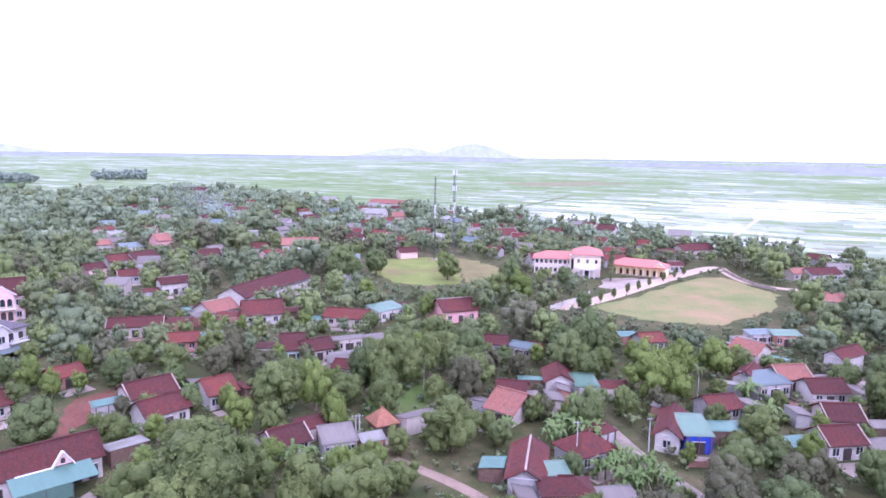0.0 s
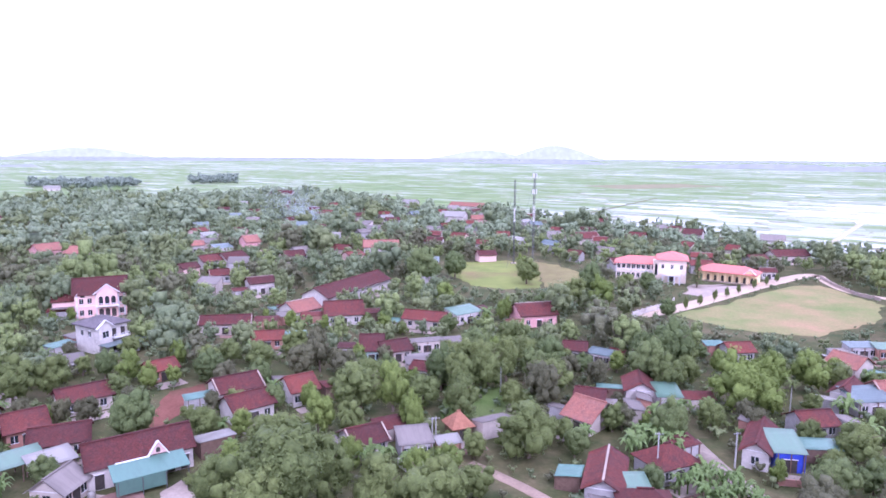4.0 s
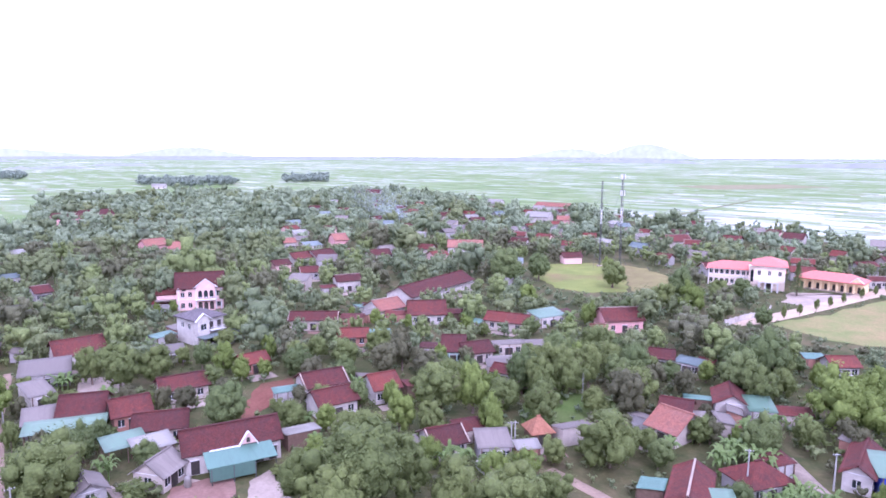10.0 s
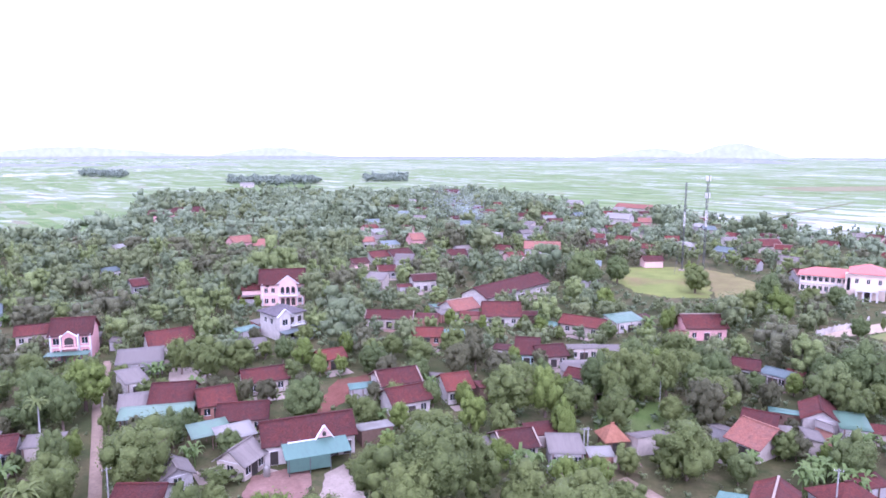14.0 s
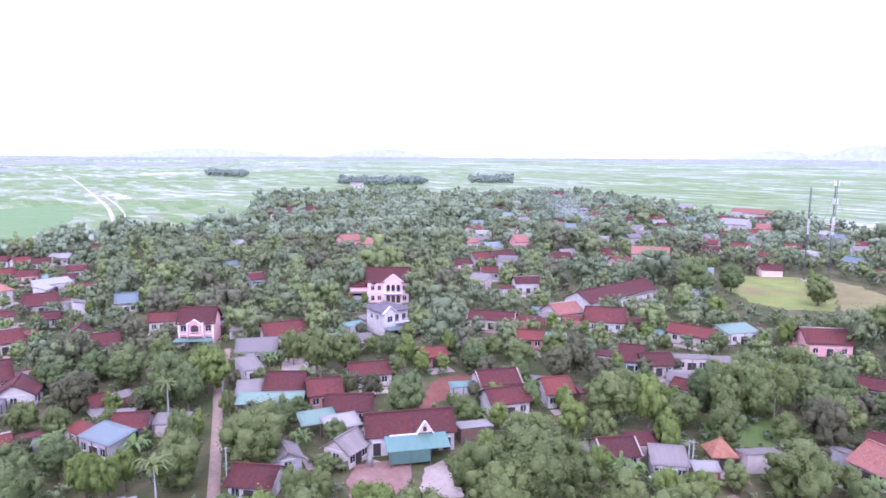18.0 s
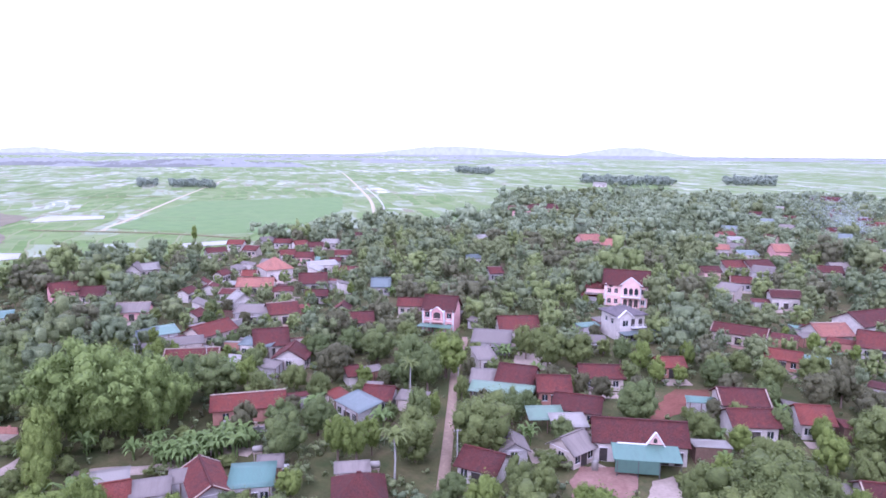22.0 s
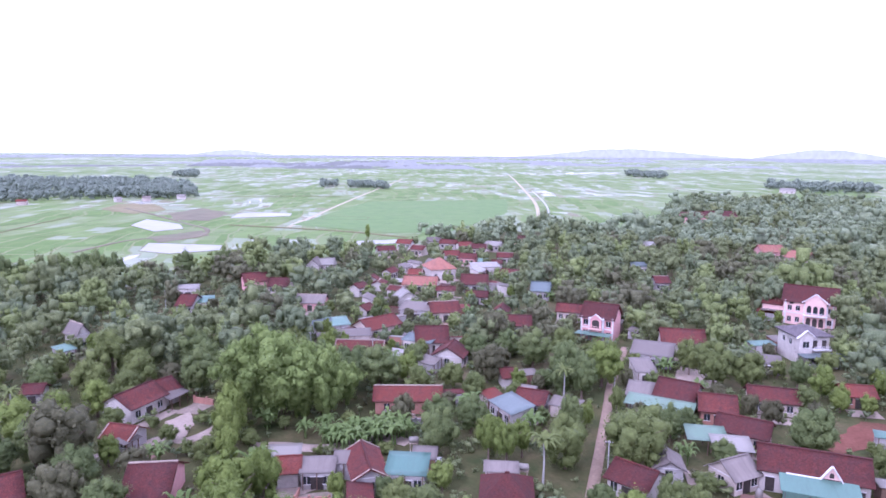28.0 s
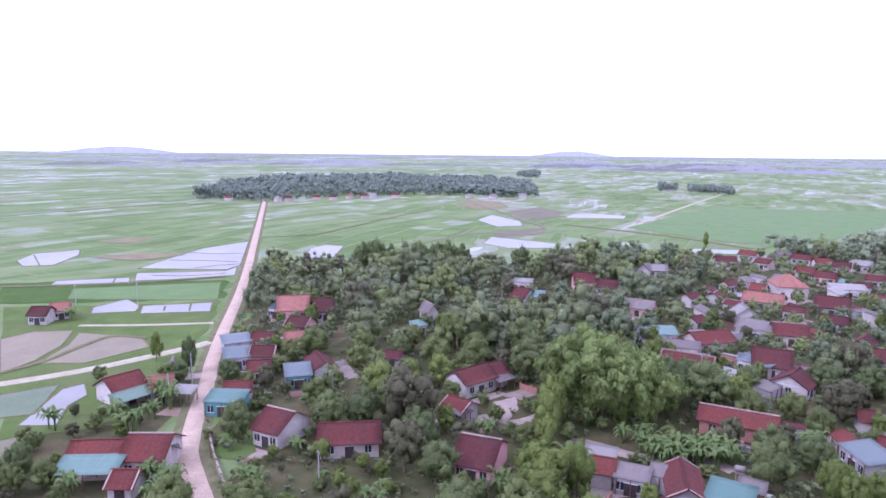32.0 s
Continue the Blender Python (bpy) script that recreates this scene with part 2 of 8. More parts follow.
WALLAQUA = plain_material("pale_aqua_plaster", (0.5, 0.68, 0.68), (0.6, 0.76, 0.75), 0.8, 0.85, (0.38, 0.48, 0.48), 0.4)
WOOD = plain_material("brown_timber", (0.12, 0.07, 0.05), (0.2, 0.12, 0.09), 2.0, 0.8)
WALLS = {"white": WHITE, "pink": PINK, "cream": CREAM, "grey": GREYWALL, "brick": BRICKWALL, "teal": WALLTEAL, "blue": WALLBLUE,
         "aqua": WALLAQUA, "wood": WOOD, "long": WHITE, "orange": BRICKWALL, "yellow": YELLOW, "palepink": PALEPINK}
DARK = plain_material("dark_boards_and_opening_shade", (0.03, 0.025, 0.025), (0.06, 0.045, 0.04), 2.0, 0.7)
GLASS = plain_material("dim_window_glass", (0.02, 0.025, 0.03), (0.035, 0.04, 0.045), 1.0, 0.12, bumpy=0.02)
TRIM = plain_material("white_trim_paint", (0.62, 0.58, 0.6), (0.74, 0.7, 0.72), 1.5, 0.7)
CONCRETE = plain_material("pale_concrete", (0.297, 0.230, 0.192), (0.396, 0.311, 0.264), 0.35, 0.9, (0.198, 0.148, 0.121), 0.65, 0.25, 3.0, "World")
ROAD = plain_material("sunlit_concrete_road", (0.405, 0.298, 0.22), (0.505, 0.38, 0.285), 0.25, 0.9, (0.349, 0.240, 0.174), 0.4, 0.25, 2.0, "World")
LANE = plain_material("worn_brown_concrete_lane", (0.243, 0.165, 0.122), (0.331, 0.231, 0.175), 0.3, 0.9, (0.166, 0.117, 0.076), 0.55, 0.3, 2.0, "World")
REDYARD = plain_material("reddish_swept_yard", (0.2, 0.11, 0.09), (0.28, 0.17, 0.145), 0.3, 0.95, (0.15, 0.1, 0.08), 0.5, 0.3, 2.0, "World")
DIRT = plain_material("bare_dirt_track", (0.37, 0.325, 0.235), (0.465, 0.415, 0.315), 0.3, 0.95, (0.303, 0.252, 0.149), 0.5, 0.4, 2.0, "World")
REDEARTH = plain_material("red_bare_earth", (0.15, 0.06, 0.045), (0.21, 0.09, 0.068), 0.2, 0.95, (0.12, 0.08, 0.05), 0.7, 0.6, 1.6, "World")
YARD = plain_material("pale_dirt_yard", (0.24, 0.185, 0.155), (0.33, 0.265, 0.225), 0.3, 0.95, (0.15, 0.14, 0.085), 0.6, 0.3, 2.0, "World")
POLE = plain_material("grey_concrete_pole", (0.32, 0.3, 0.29), (0.42, 0.4, 0.39), 2.0, 0.9)
STEEL = plain_material("galvanised_steel", (0.1, 0.1, 0.1), (0.16, 0.155, 0.155), 3.0, 0.5, metal=0.5)
CARPAINT = plain_material("white_car_paint", (0.7, 0.7, 0.7), (0.76, 0.76, 0.76), 0.5, 0.25, bumpy=0.0)
BARK = plain_material("grey_brown_bark", (0.14, 0.1, 0.08), (0.24, 0.18, 0.15), 3.0, 0.95, bumpy=0.6)
MOUND = plain_material("earth_bund_with_grass", (0.1, 0.12, 0.045), (0.2, 0.17, 0.1), 0.5, 0.95, (0.26, 0.2, 0.14), 0.5, 0.5, 2.5, "World")
GRASS = plain_material("short_green_grass", (0.079, 0.121, 0.030), (0.126, 0.173, 0.050), 0.12, 0.95, (0.147, 0.137, 0.070), 0.5, 0.5, 2.0, "World")
RICE = plain_material("bright_young_rice", (0.08, 0.15, 0.03), (0.115, 0.195, 0.044), 0.1, 0.8, (0.14, 0.19, 0.06), 0.5, 0.5, 2.0, "World")
RICELIGHT = plain_material("pale_flooded_rice", (0.105, 0.144, 0.072), (0.143, 0.180, 0.100), 0.12, 0.7, (0.180, 0.200, 0.152), 0.5, 0.4, 2.0, "World")
DEEPRICE = plain_material("deep_green_field_grass", (0.05, 0.1, 0.02), (0.08, 0.135, 0.03), 0.12, 0.95, (0.1, 0.12, 0.04), 0.5, 0.5, 2.0, "World")
STUBBLE = plain_material("brown_stubble_field", (0.196, 0.165, 0.094), (0.257, 0.223, 0.137), 0.1, 0.95, (0.122, 0.172, 0.065), 0.5, 0.5, 2.0, "World")
DARKMUD = plain_material("dark_brown_wet_soil", (0.1, 0.082, 0.045), (0.17, 0.14, 0.08), 0.07, 0.8, (0.12, 0.14, 0.07), 0.6, 0.4, 1.5, "World")
PITCH = plain_material("worn_sports_grass", (0.15, 0.18, 0.062), (0.21, 0.215, 0.085), 0.05, 0.95, (0.35, 0.215, 0.13), 0.95, 0.4, 1.5, "World")
MUSTARD = plain_material("yellow_green_meadow", (0.148, 0.177, 0.050), (0.225, 0.238, 0.069), 0.11, 0.95, (0.202, 0.139, 0.075), 1.0, 0.5, 1.5, "World")
MUSTARDDRY = plain_material("dry_yellow_brown_grass", (0.17, 0.15, 0.06), (0.235, 0.2, 0.09), 0.11, 0.95, (0.15, 0.1, 0.065), 0.8, 0.5, 1.5, "World")
MUD = plain_material("wet_grey_mud", (0.185, 0.142, 0.085), (0.25, 0.205, 0.125), 0.08, 0.6, (0.139, 0.145, 0.065), 0.5, 0.3, 1.5, "World")


def water_material():
    m, nt, bsdf, vec = base("shallow_paddy_water", 0.35, space="World")
    col = ramp(nt, noise_tex(nt, vec, 0.06, 4), [(0.35, (0.23, 0.225, 0.21)), (0.7, (0.3, 0.295, 0.275))])
    nt.links.new(col, bsdf.inputs["Base Color"])
    bsdf.inputs["IOR"].default_value, bsdf.inputs["Specular IOR Level"].default_value = 1.33, 0.3
    bump(nt, bsdf, noise_tex(nt, vec, 1.2, 3), 0.06, 0.02)
    return m


WATER = water_material()


def paddy_plain_material():
    """The plain of rice fields: plots with bunds between, some flooded, some fallow."""
    m, nt, bsdf, vec = base("rice_plain", 0.8, space="World")
    warp = nt.nodes.new("ShaderNodeTexNoise")
    warp.inputs["Scale"].default_value, warp.inputs["Detail"].default_value = 0.006, 2
    nt.links.new(vec, warp.inputs["Vector"])
    off = nt.nodes.new("ShaderNodeVectorMath")
    off.operation = "MULTIPLY_ADD"
    nt.links.new(warp.outputs["Color"], off.inputs[0])
    off.inputs[1].default_value = (70, 70, 0)
    nt.links.new(vec, off.inputs[2])
    wig = nt.nodes.new("ShaderNodeTexNoise")      # bunds run a little crooked
    wig.inputs["Scale"].default_value, wig.inputs["Detail"].default_value = 0.022, 3
    nt.links.new(vec, wig.inputs["Vector"])
    off2 = nt.nodes.new("ShaderNodeVectorMath")
    off2.operation = "MULTIPLY_ADD"
    nt.links.new(wig.outputs["Color"], off2.inputs[0])
    off2.inputs[1].default_value = (15, 15, 0)
    nt.links.new(off.outputs[0], off2.inputs[2])
    turn = nt.nodes.new("ShaderNodeMapping")
    turn.inputs["Rotation"].default_value = (0, 0, radians(24))
    nt.links.new(off2.outputs[0], turn.inputs["Vector"])
    brick = nt.nodes.new("ShaderNodeTexBrick")
    brick.offset, brick.squash = 0.37, 1.0
    brick.inputs["Scale"].default_value = 1.0
    brick.inputs["Brick Width"].default_value, brick.inputs["Row Height"].default_value = 60.0, 16.0
    brick.inputs["Mortar Size"].default_value = 0.6
    brick.inputs["Color1"].default_value, brick.inputs["Color2"].default_value = (0, 0, 0, 1), (1, 1, 1, 1)
    brick.inputs["Mortar"].default_value = (0.5, 0.5, 0.5, 1)
    nt.links.new(turn.outputs[0], brick.inputs["Vector"])
    cell = brick.outputs["Color"]
    small = nt.nodes.new("ShaderNodeTexBrick")      # plots divided again
    small.offset, small.squash = 0.43, 1.0
    small.inputs["Scale"].default_value = 1.0
    small.inputs["Brick Width"].default_value, small.inputs["Row Height"].default_value = 23.0, 9.0
    small.inputs["Mortar Size"].default_value = 0.35
    small.inputs["Color1"].default_value, small.inputs["Color2"].default_value = (0, 0, 0, 1), (1, 1, 1, 1)
    small.inputs["Mortar"].default_value = (0.5, 0.5, 0.5, 1)
    nt.links.new(turn.outputs[0], small.inputs["Vector"])
    region = noise_tex(nt, vec, 0.0035, 3, 0.55)
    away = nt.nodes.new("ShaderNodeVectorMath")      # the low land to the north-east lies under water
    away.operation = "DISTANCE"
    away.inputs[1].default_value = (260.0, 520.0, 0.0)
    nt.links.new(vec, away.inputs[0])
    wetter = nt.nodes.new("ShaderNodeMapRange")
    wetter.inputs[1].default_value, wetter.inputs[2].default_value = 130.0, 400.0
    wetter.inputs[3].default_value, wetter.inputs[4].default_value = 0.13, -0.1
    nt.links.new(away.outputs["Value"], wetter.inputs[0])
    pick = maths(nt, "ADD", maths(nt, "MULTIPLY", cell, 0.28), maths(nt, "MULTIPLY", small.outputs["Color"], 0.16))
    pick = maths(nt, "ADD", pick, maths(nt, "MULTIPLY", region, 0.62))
    out = nt.nodes.new("ShaderNodeVectorMath")      # farther out plots turn paler and glossier: haze put into the plain's colour
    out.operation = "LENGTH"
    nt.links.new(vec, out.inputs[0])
    far_haze = nt.nodes.new("ShaderNodeMapRange")
    far_haze.inputs[1].default_value, far_haze.inputs[2].default_value = 550.0, 1900.0
    far_haze.inputs[3].default_value, far_haze.inputs[4].default_value = 0.0, 0.07
    nt.links.new(out.outputs["Value"], far_haze.inputs[0])
    pick = maths(nt, "ADD", maths(nt, "ADD", pick, wetter.outputs[0]), far_haze.outputs[0])
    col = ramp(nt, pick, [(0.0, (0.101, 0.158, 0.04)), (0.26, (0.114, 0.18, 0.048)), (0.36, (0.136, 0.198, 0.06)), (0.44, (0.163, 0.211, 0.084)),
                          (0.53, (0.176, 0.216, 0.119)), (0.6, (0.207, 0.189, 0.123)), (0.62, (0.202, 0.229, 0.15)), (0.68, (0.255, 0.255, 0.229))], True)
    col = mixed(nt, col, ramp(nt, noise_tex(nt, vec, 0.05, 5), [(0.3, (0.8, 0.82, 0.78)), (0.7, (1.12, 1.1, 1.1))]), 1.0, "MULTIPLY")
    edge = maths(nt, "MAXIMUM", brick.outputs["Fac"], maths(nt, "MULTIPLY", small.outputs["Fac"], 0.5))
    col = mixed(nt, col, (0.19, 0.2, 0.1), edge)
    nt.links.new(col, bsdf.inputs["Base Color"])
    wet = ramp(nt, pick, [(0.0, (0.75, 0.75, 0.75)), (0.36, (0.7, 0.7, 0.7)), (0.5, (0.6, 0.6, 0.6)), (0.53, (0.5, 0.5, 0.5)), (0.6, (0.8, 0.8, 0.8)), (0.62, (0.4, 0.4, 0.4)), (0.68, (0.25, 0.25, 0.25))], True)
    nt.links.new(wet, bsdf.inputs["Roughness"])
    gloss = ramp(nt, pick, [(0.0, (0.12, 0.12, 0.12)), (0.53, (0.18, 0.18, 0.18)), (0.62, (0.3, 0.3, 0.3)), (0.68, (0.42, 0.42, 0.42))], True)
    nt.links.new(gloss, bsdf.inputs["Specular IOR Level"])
    return m


PLAIN = paddy_plain_material()
SOIL = plain_material("village_soil_and_undergrowth", (0.048, 0.064, 0.024), (0.108, 0.096, 0.044), 0.21, 0.95, (0.215, 0.145, 0.1), 0.45, 0.8, 1.4, "World")
LEAF_DARK = leaf_material("deep_green_leaves", ((0.089, 0.119, 0.052), (0.147, 0.184, 0.073), (0.22, 0.254, 0.097)))
LEAF_MID = leaf_material("mid_green_leaves", ((0.109, 0.135, 0.053), (0.166, 0.197, 0.07), (0.233, 0.263, 0.093)))
LEAF_LIGHT = leaf_material("fresh_light_green_leaves", ((0.132, 0.172, 0.048), (0.192, 0.241, 0.064), (0.265, 0.32, 0.092)))
LEAF_BAMBOO = leaf_material("bamboo_leaves", ((0.155, 0.202, 0.068), (0.217, 0.276, 0.088), (0.292, 0.362, 0.119)))
LEAF_DULL = leaf_material("olive_dull_leaves", ((0.097, 0.09, 0.054), (0.136, 0.132, 0.076), (0.182, 0.176, 0.098)))
LEAF_BANANA = leaf_material("banana_leaf", ((0.119, 0.174, 0.055), (0.171, 0.236, 0.081), (0.251, 0.316, 0.120)), 0.45)
# Woods tones are raised, so the air's haze is put into the leaf colour.
WOODS_DARK = woods_material("dark_woods_foliage", ((0.142, 0.178, 0.116), (0.218, 0.261, 0.154), (0.312, 0.344, 0.183)))
WOODS_MID = woods_material("mid_woods_foliage", ((0.162, 0.188, 0.108), (0.232, 0.264, 0.133), (0.32, 0.35, 0.17)))
WOODS_LIGHT = woods_material("light_woods_foliage", ((0.203, 0.246, 0.105), (0.264, 0.311, 0.127), (0.349, 0.4, 0.164)))
WOODS_DULL = woods_material("dull_woods_foliage", ((0.147, 0.143, 0.094), (0.196, 0.193, 0.121), (0.247, 0.246, 0.143)))
# The far woods take more haze into their colour: paler, then blue-grey.
WOODS_FAR = woods_material("haze_paled_woods_foliage", ((0.228, 0.275, 0.19), (0.31, 0.365, 0.243), (0.422, 0.471, 0.3)), 0.015)
WOODS_HAZY = woods_material("haze_tinted_distant_foliage", ((0.19, 0.225, 0.195), (0.26, 0.305, 0.26), (0.33, 0.375, 0.31)), 0.015)


# ---- mesh helpers ----
def mesh_quads(name, verts, quads, mat, smooth=False):
    """A mesh from numpy arrays of corners and four-sided faces."""
    me = bpy.data.meshes.new(name)
    n, f = len(verts), len(quads)
    me.vertices.add(n)
    me.vertices.foreach_set("co", np.asarray(verts, dtype=np.float32).ravel())
    me.loops.add(4 * f)
    me.loops.foreach_set("vertex_index", np.asarray(quads, dtype=np.int32).ravel())
    me.polygons.add(f)
    me.polygons.foreach_set("loop_start", np.arange(0, 4 * f, 4, dtype=np.int32))
    if smooth:
        me.polygons.foreach_set("use_smooth", np.ones(f, dtype=bool))
    me.update(calc_edges=True)
    me.materials.append(mat)
    return me


def mesh_of(name, verts, faces, mat):
    me = bpy.data.meshes.new(name)
    me.from_pydata([tuple(v) for v in verts], [], faces)
    me.materials.append(mat)
    return me


def child(name, me, parent, m=None, label=""):
    ob = new(name, me)
    ob.parent = parent
    if m is not None:
        ob.matrix_basis = m
    if label:
        ob["label"] = label
    return ob


BOX_FACES = [(0, 3, 2, 1), (4, 5, 6, 7), (0, 1, 5, 4), (1, 2, 6, 5), (2, 3, 7, 6), (3, 0, 4, 7)]


def box_mesh(name, x0, x1, y0, y1, z0, z1, mat):
    v = [(x0, y0, z0), (x1, y0, z0), (x1, y1, z0), (x0, y1, z0), (x0, y0, z1), (x1, y0, z1), (x1, y1, z1), (x0, y1, z1)]
    return mesh_of(name, v, BOX_FACES, mat)


def box_part(name, x0, x1, y0, y1, z0, z1, mat, parent, label="", m=None):
    return child(name, box_mesh(name, x0, x1, y0, y1, z0, z1, mat), parent, m, label)


def tube(pts, radii, sides=7):
    """Corners and quads of a tapered tube along points."""
    V, Q = [], []
    for i, (p, r) in enumerate(zip(pts, radii)):
        for k in range(sides):
            a = 2 * math.pi * k / sides
            V.append((p[0] + r * math.cos(a), p[1] + r * math.sin(a), p[2]))
    for i in range(len(pts) - 1):
        for k in range(sides):
            a, b = i * sides + k, i * sides + (k + 1) % sides
            Q.append((a, b, b + sides, a + sides))
    return np.array(V), np.array(Q)


def joined(pieces):
    V, Q, n = [], [], 0
    for v, q in pieces:
        V.append(v)
        Q.append(q + n)
        n += len(v)
    return np.concatenate(V), np.concatenate(Q)


def ribbon(name, pts, width, z, mat, thick=0.12):
    """A raised strip along a line of points: a road, lane or bund with its own edges."""
    P = [Vector((x, y)) for x, y in pts]
    fine = []
    for i in range(len(P) - 1):
        a, b, c, d = P[max(i - 1, 0)], P[i], P[i + 1], P[min(i + 2, len(P) - 1)]
        for k in range(6):
            t = k / 6
            fine.append(0.5 * (2 * b + (c - a) * t + (2 * a - 5 * b + 4 * c - d) * t * t + (3 * b - a - 3 * c + d) * t ** 3))
    fine.append(P[-1])
    V, Q = [], []
    for i, p in enumerate(fine):
        t = (fine[min(i + 1, len(fine) - 1)] - fine[max(i - 1, 0)]).normalized()
        nrm = Vector((-t.y, t.x))
        w = width / 2 * (1 + 0.05 * noise.noise(Vector((p.x * 0.2, p.y * 0.2, 3))))
        for s, dz in ((-1.08, -thick), (-1, 0), (1, 0), (1.08, -thick)):
            V.append((p.x + nrm.x * w * s, p.y + nrm.y * w * s, z + dz))
    for i in range(len(fine) - 1):
        for k in range(3):
            a = i * 4 + k
            Q.append((a + 1, a, a + 4, a + 5))
    me = mesh_quads(name, np.array(V), np.array(Q), mat)
    return new(name, me)


VILLAGE = [(195.6, 251.4), (186.1, 301.0), (163.6, 313.9), (143.0, 339.3), (129.7, 415.7), (68.4, 472.3), (9.6, 517.2), (-62.0, 571.9), (-105.9, 610.6), (-190.9, 712.8), (-272.8, 734.0), (-349.5, 660.0), (-434.6, 651.6), (-475.4, 557.9), (-487.8, 485.2), (-353.0, 342.4), (-323.6, 273.5), (-357.0, 241.7), (-373.8, 216.0), (-339.4, 174.9), (-326.0, 149.6), (-306.9, 127.0), (-366.7, 190.4), (-320.2, 134.8), (-306.9, 95.7), (-309.2, 70.0), (-301.9, 42.5), (-275.4, 14.9), (-271.6, -28.2), (-272.4, -62.1), (-272.7, -88.9), (-228.2, -81.5), (-176.6, -69.4), (-147.1, -62.3), (-128.8, -56.0), (-111.5, -51.6), (-102.3, -47.4), (-87.1, -38.4), (-60, -60), (60, -80), (250, 60)]
HOMESTEADS = [(-150.8, -71.5), (-140.5, -87.2), (-121.1, -77.6), (-108.4, -82.3), (-99.9, -86.7), (-82.2, -73.5), (-83.9, -43.1), (-101.9, -53.8), (-119.3, -58.2)]


# ---- ground ----
def inside(poly, x, y):
    """Which of the places lie in the polygon (numpy arrays)."""
    x, y = np.asarray(x, float), np.asarray(y, float)
    hit = np.zeros(x.shape, bool)
    for (x0, y0), (x1, y1) in zip(poly, poly[1:] + poly[:1]):
        cross = (y0 > y) != (y1 > y)
        with np.errstate(divide="ignore", invalid="ignore"):
            hit ^= cross & (x < (x1 - x0) * (y - y0) / (y1 - y0) + x0)
    return hit


def build_ground():
    xs = np.concatenate([[-6500, -3500, -1800], np.arange(-1000, 501, 10), [900, 1800, 3500, 6500]])
    ys = np.concatenate([[-6500, -3000, -1200], np.arange(-400, 1001, 10), [1500, 2500, 4000, 6500]])
    X, Y = np.meshgrid(xs, ys)
    V = np.stack([X.ravel(), Y.ravel(), np.zeros(X.size)], 1)
    nx = len(xs)
    i, j = np.meshgrid(np.arange(nx - 1), np.arange(len(ys) - 1))
    a = (j * nx + i).ravel()
    Q = np.stack([a, a + 1, a + nx + 1, a + nx], 1)
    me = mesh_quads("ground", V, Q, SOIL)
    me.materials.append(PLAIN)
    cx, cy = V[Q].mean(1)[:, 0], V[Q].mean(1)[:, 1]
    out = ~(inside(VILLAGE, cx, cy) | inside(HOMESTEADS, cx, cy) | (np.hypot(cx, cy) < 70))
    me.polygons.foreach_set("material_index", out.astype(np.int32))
    ob = new("ground", me)
    tagged(ob, "flat village soil merging into a plain of green rice paddies", "ground", kind="structure")


build_ground()


# ---- houses ----
FOOTPRINTS = []      # centre, turn, half length, half depth of every building, to keep trees out of them
HIDDEN = []          # houses that stand deep among trees
OPEN = []            # larger buildings whose fronts trees must leave in the camera's view


def roof_slope(L, run, rise, mat, over=0.6, thick=0.13):
    """One roof slope in its own plane: x along the ridge, y down from the ridge. Edges have thickness and a slight sag."""
    s = math.hypot(run, rise) + over
    nx, ny = max(4, int(L / 1.5)), 4
    V, Q = [], []
    for top in (1, 0):
        for j in range(ny + 1):
            for i in range(nx + 1):
                x = -L / 2 - over + (L + 2 * over) * i / nx
                y = -s * j / ny
                sag = 0.06 * noise.noise(Vector((x * 0.6 + L, y * 0.6 + run, 0))) if 0 < j < ny else 0
                V.append((x, y, sag + (thick if top else 0)))
    n = (nx + 1) * (ny + 1)
    for j in range(ny):
        for i in range(nx):
            a = j * (nx + 1) + i
            Q.append((a + nx + 1, a + nx + 2, a + 1, a))
            Q.append((n + a, n + a + 1, n + a + nx + 2, n + a + nx + 1))
    edge = [j * (nx + 1) for j in range(ny + 1)], [j * (nx + 1) + nx for j in range(ny + 1)], list(range(nx + 1)), [ny * (nx + 1) + i for i in range(nx + 1)]
    for e in edge:
        for a, b in zip(e, e[1:]):
            Q.append((a, b, n + b, n + a))
    me = mesh_quads("roof_slope", np.array(V), np.array(Q), mat)
    return me


def gable_walls(L, D, eave, rise, mat):
    l, d = L / 2, D / 2
    v = [(-l, -d, 0), (l, -d, 0), (l, d, 0), (-l, d, 0), (-l, -d, eave), (l, -d, eave), (l, d, eave), (-l, d, eave), (-l, 0, eave + rise), (l, 0, eave + rise)]
    return mesh_of("wall", v, [(0, 1, 5, 4), (2, 3, 7, 6), (1, 2, 6, 9, 5), (3, 0, 4, 8, 7), (0, 3, 2, 1)], mat)


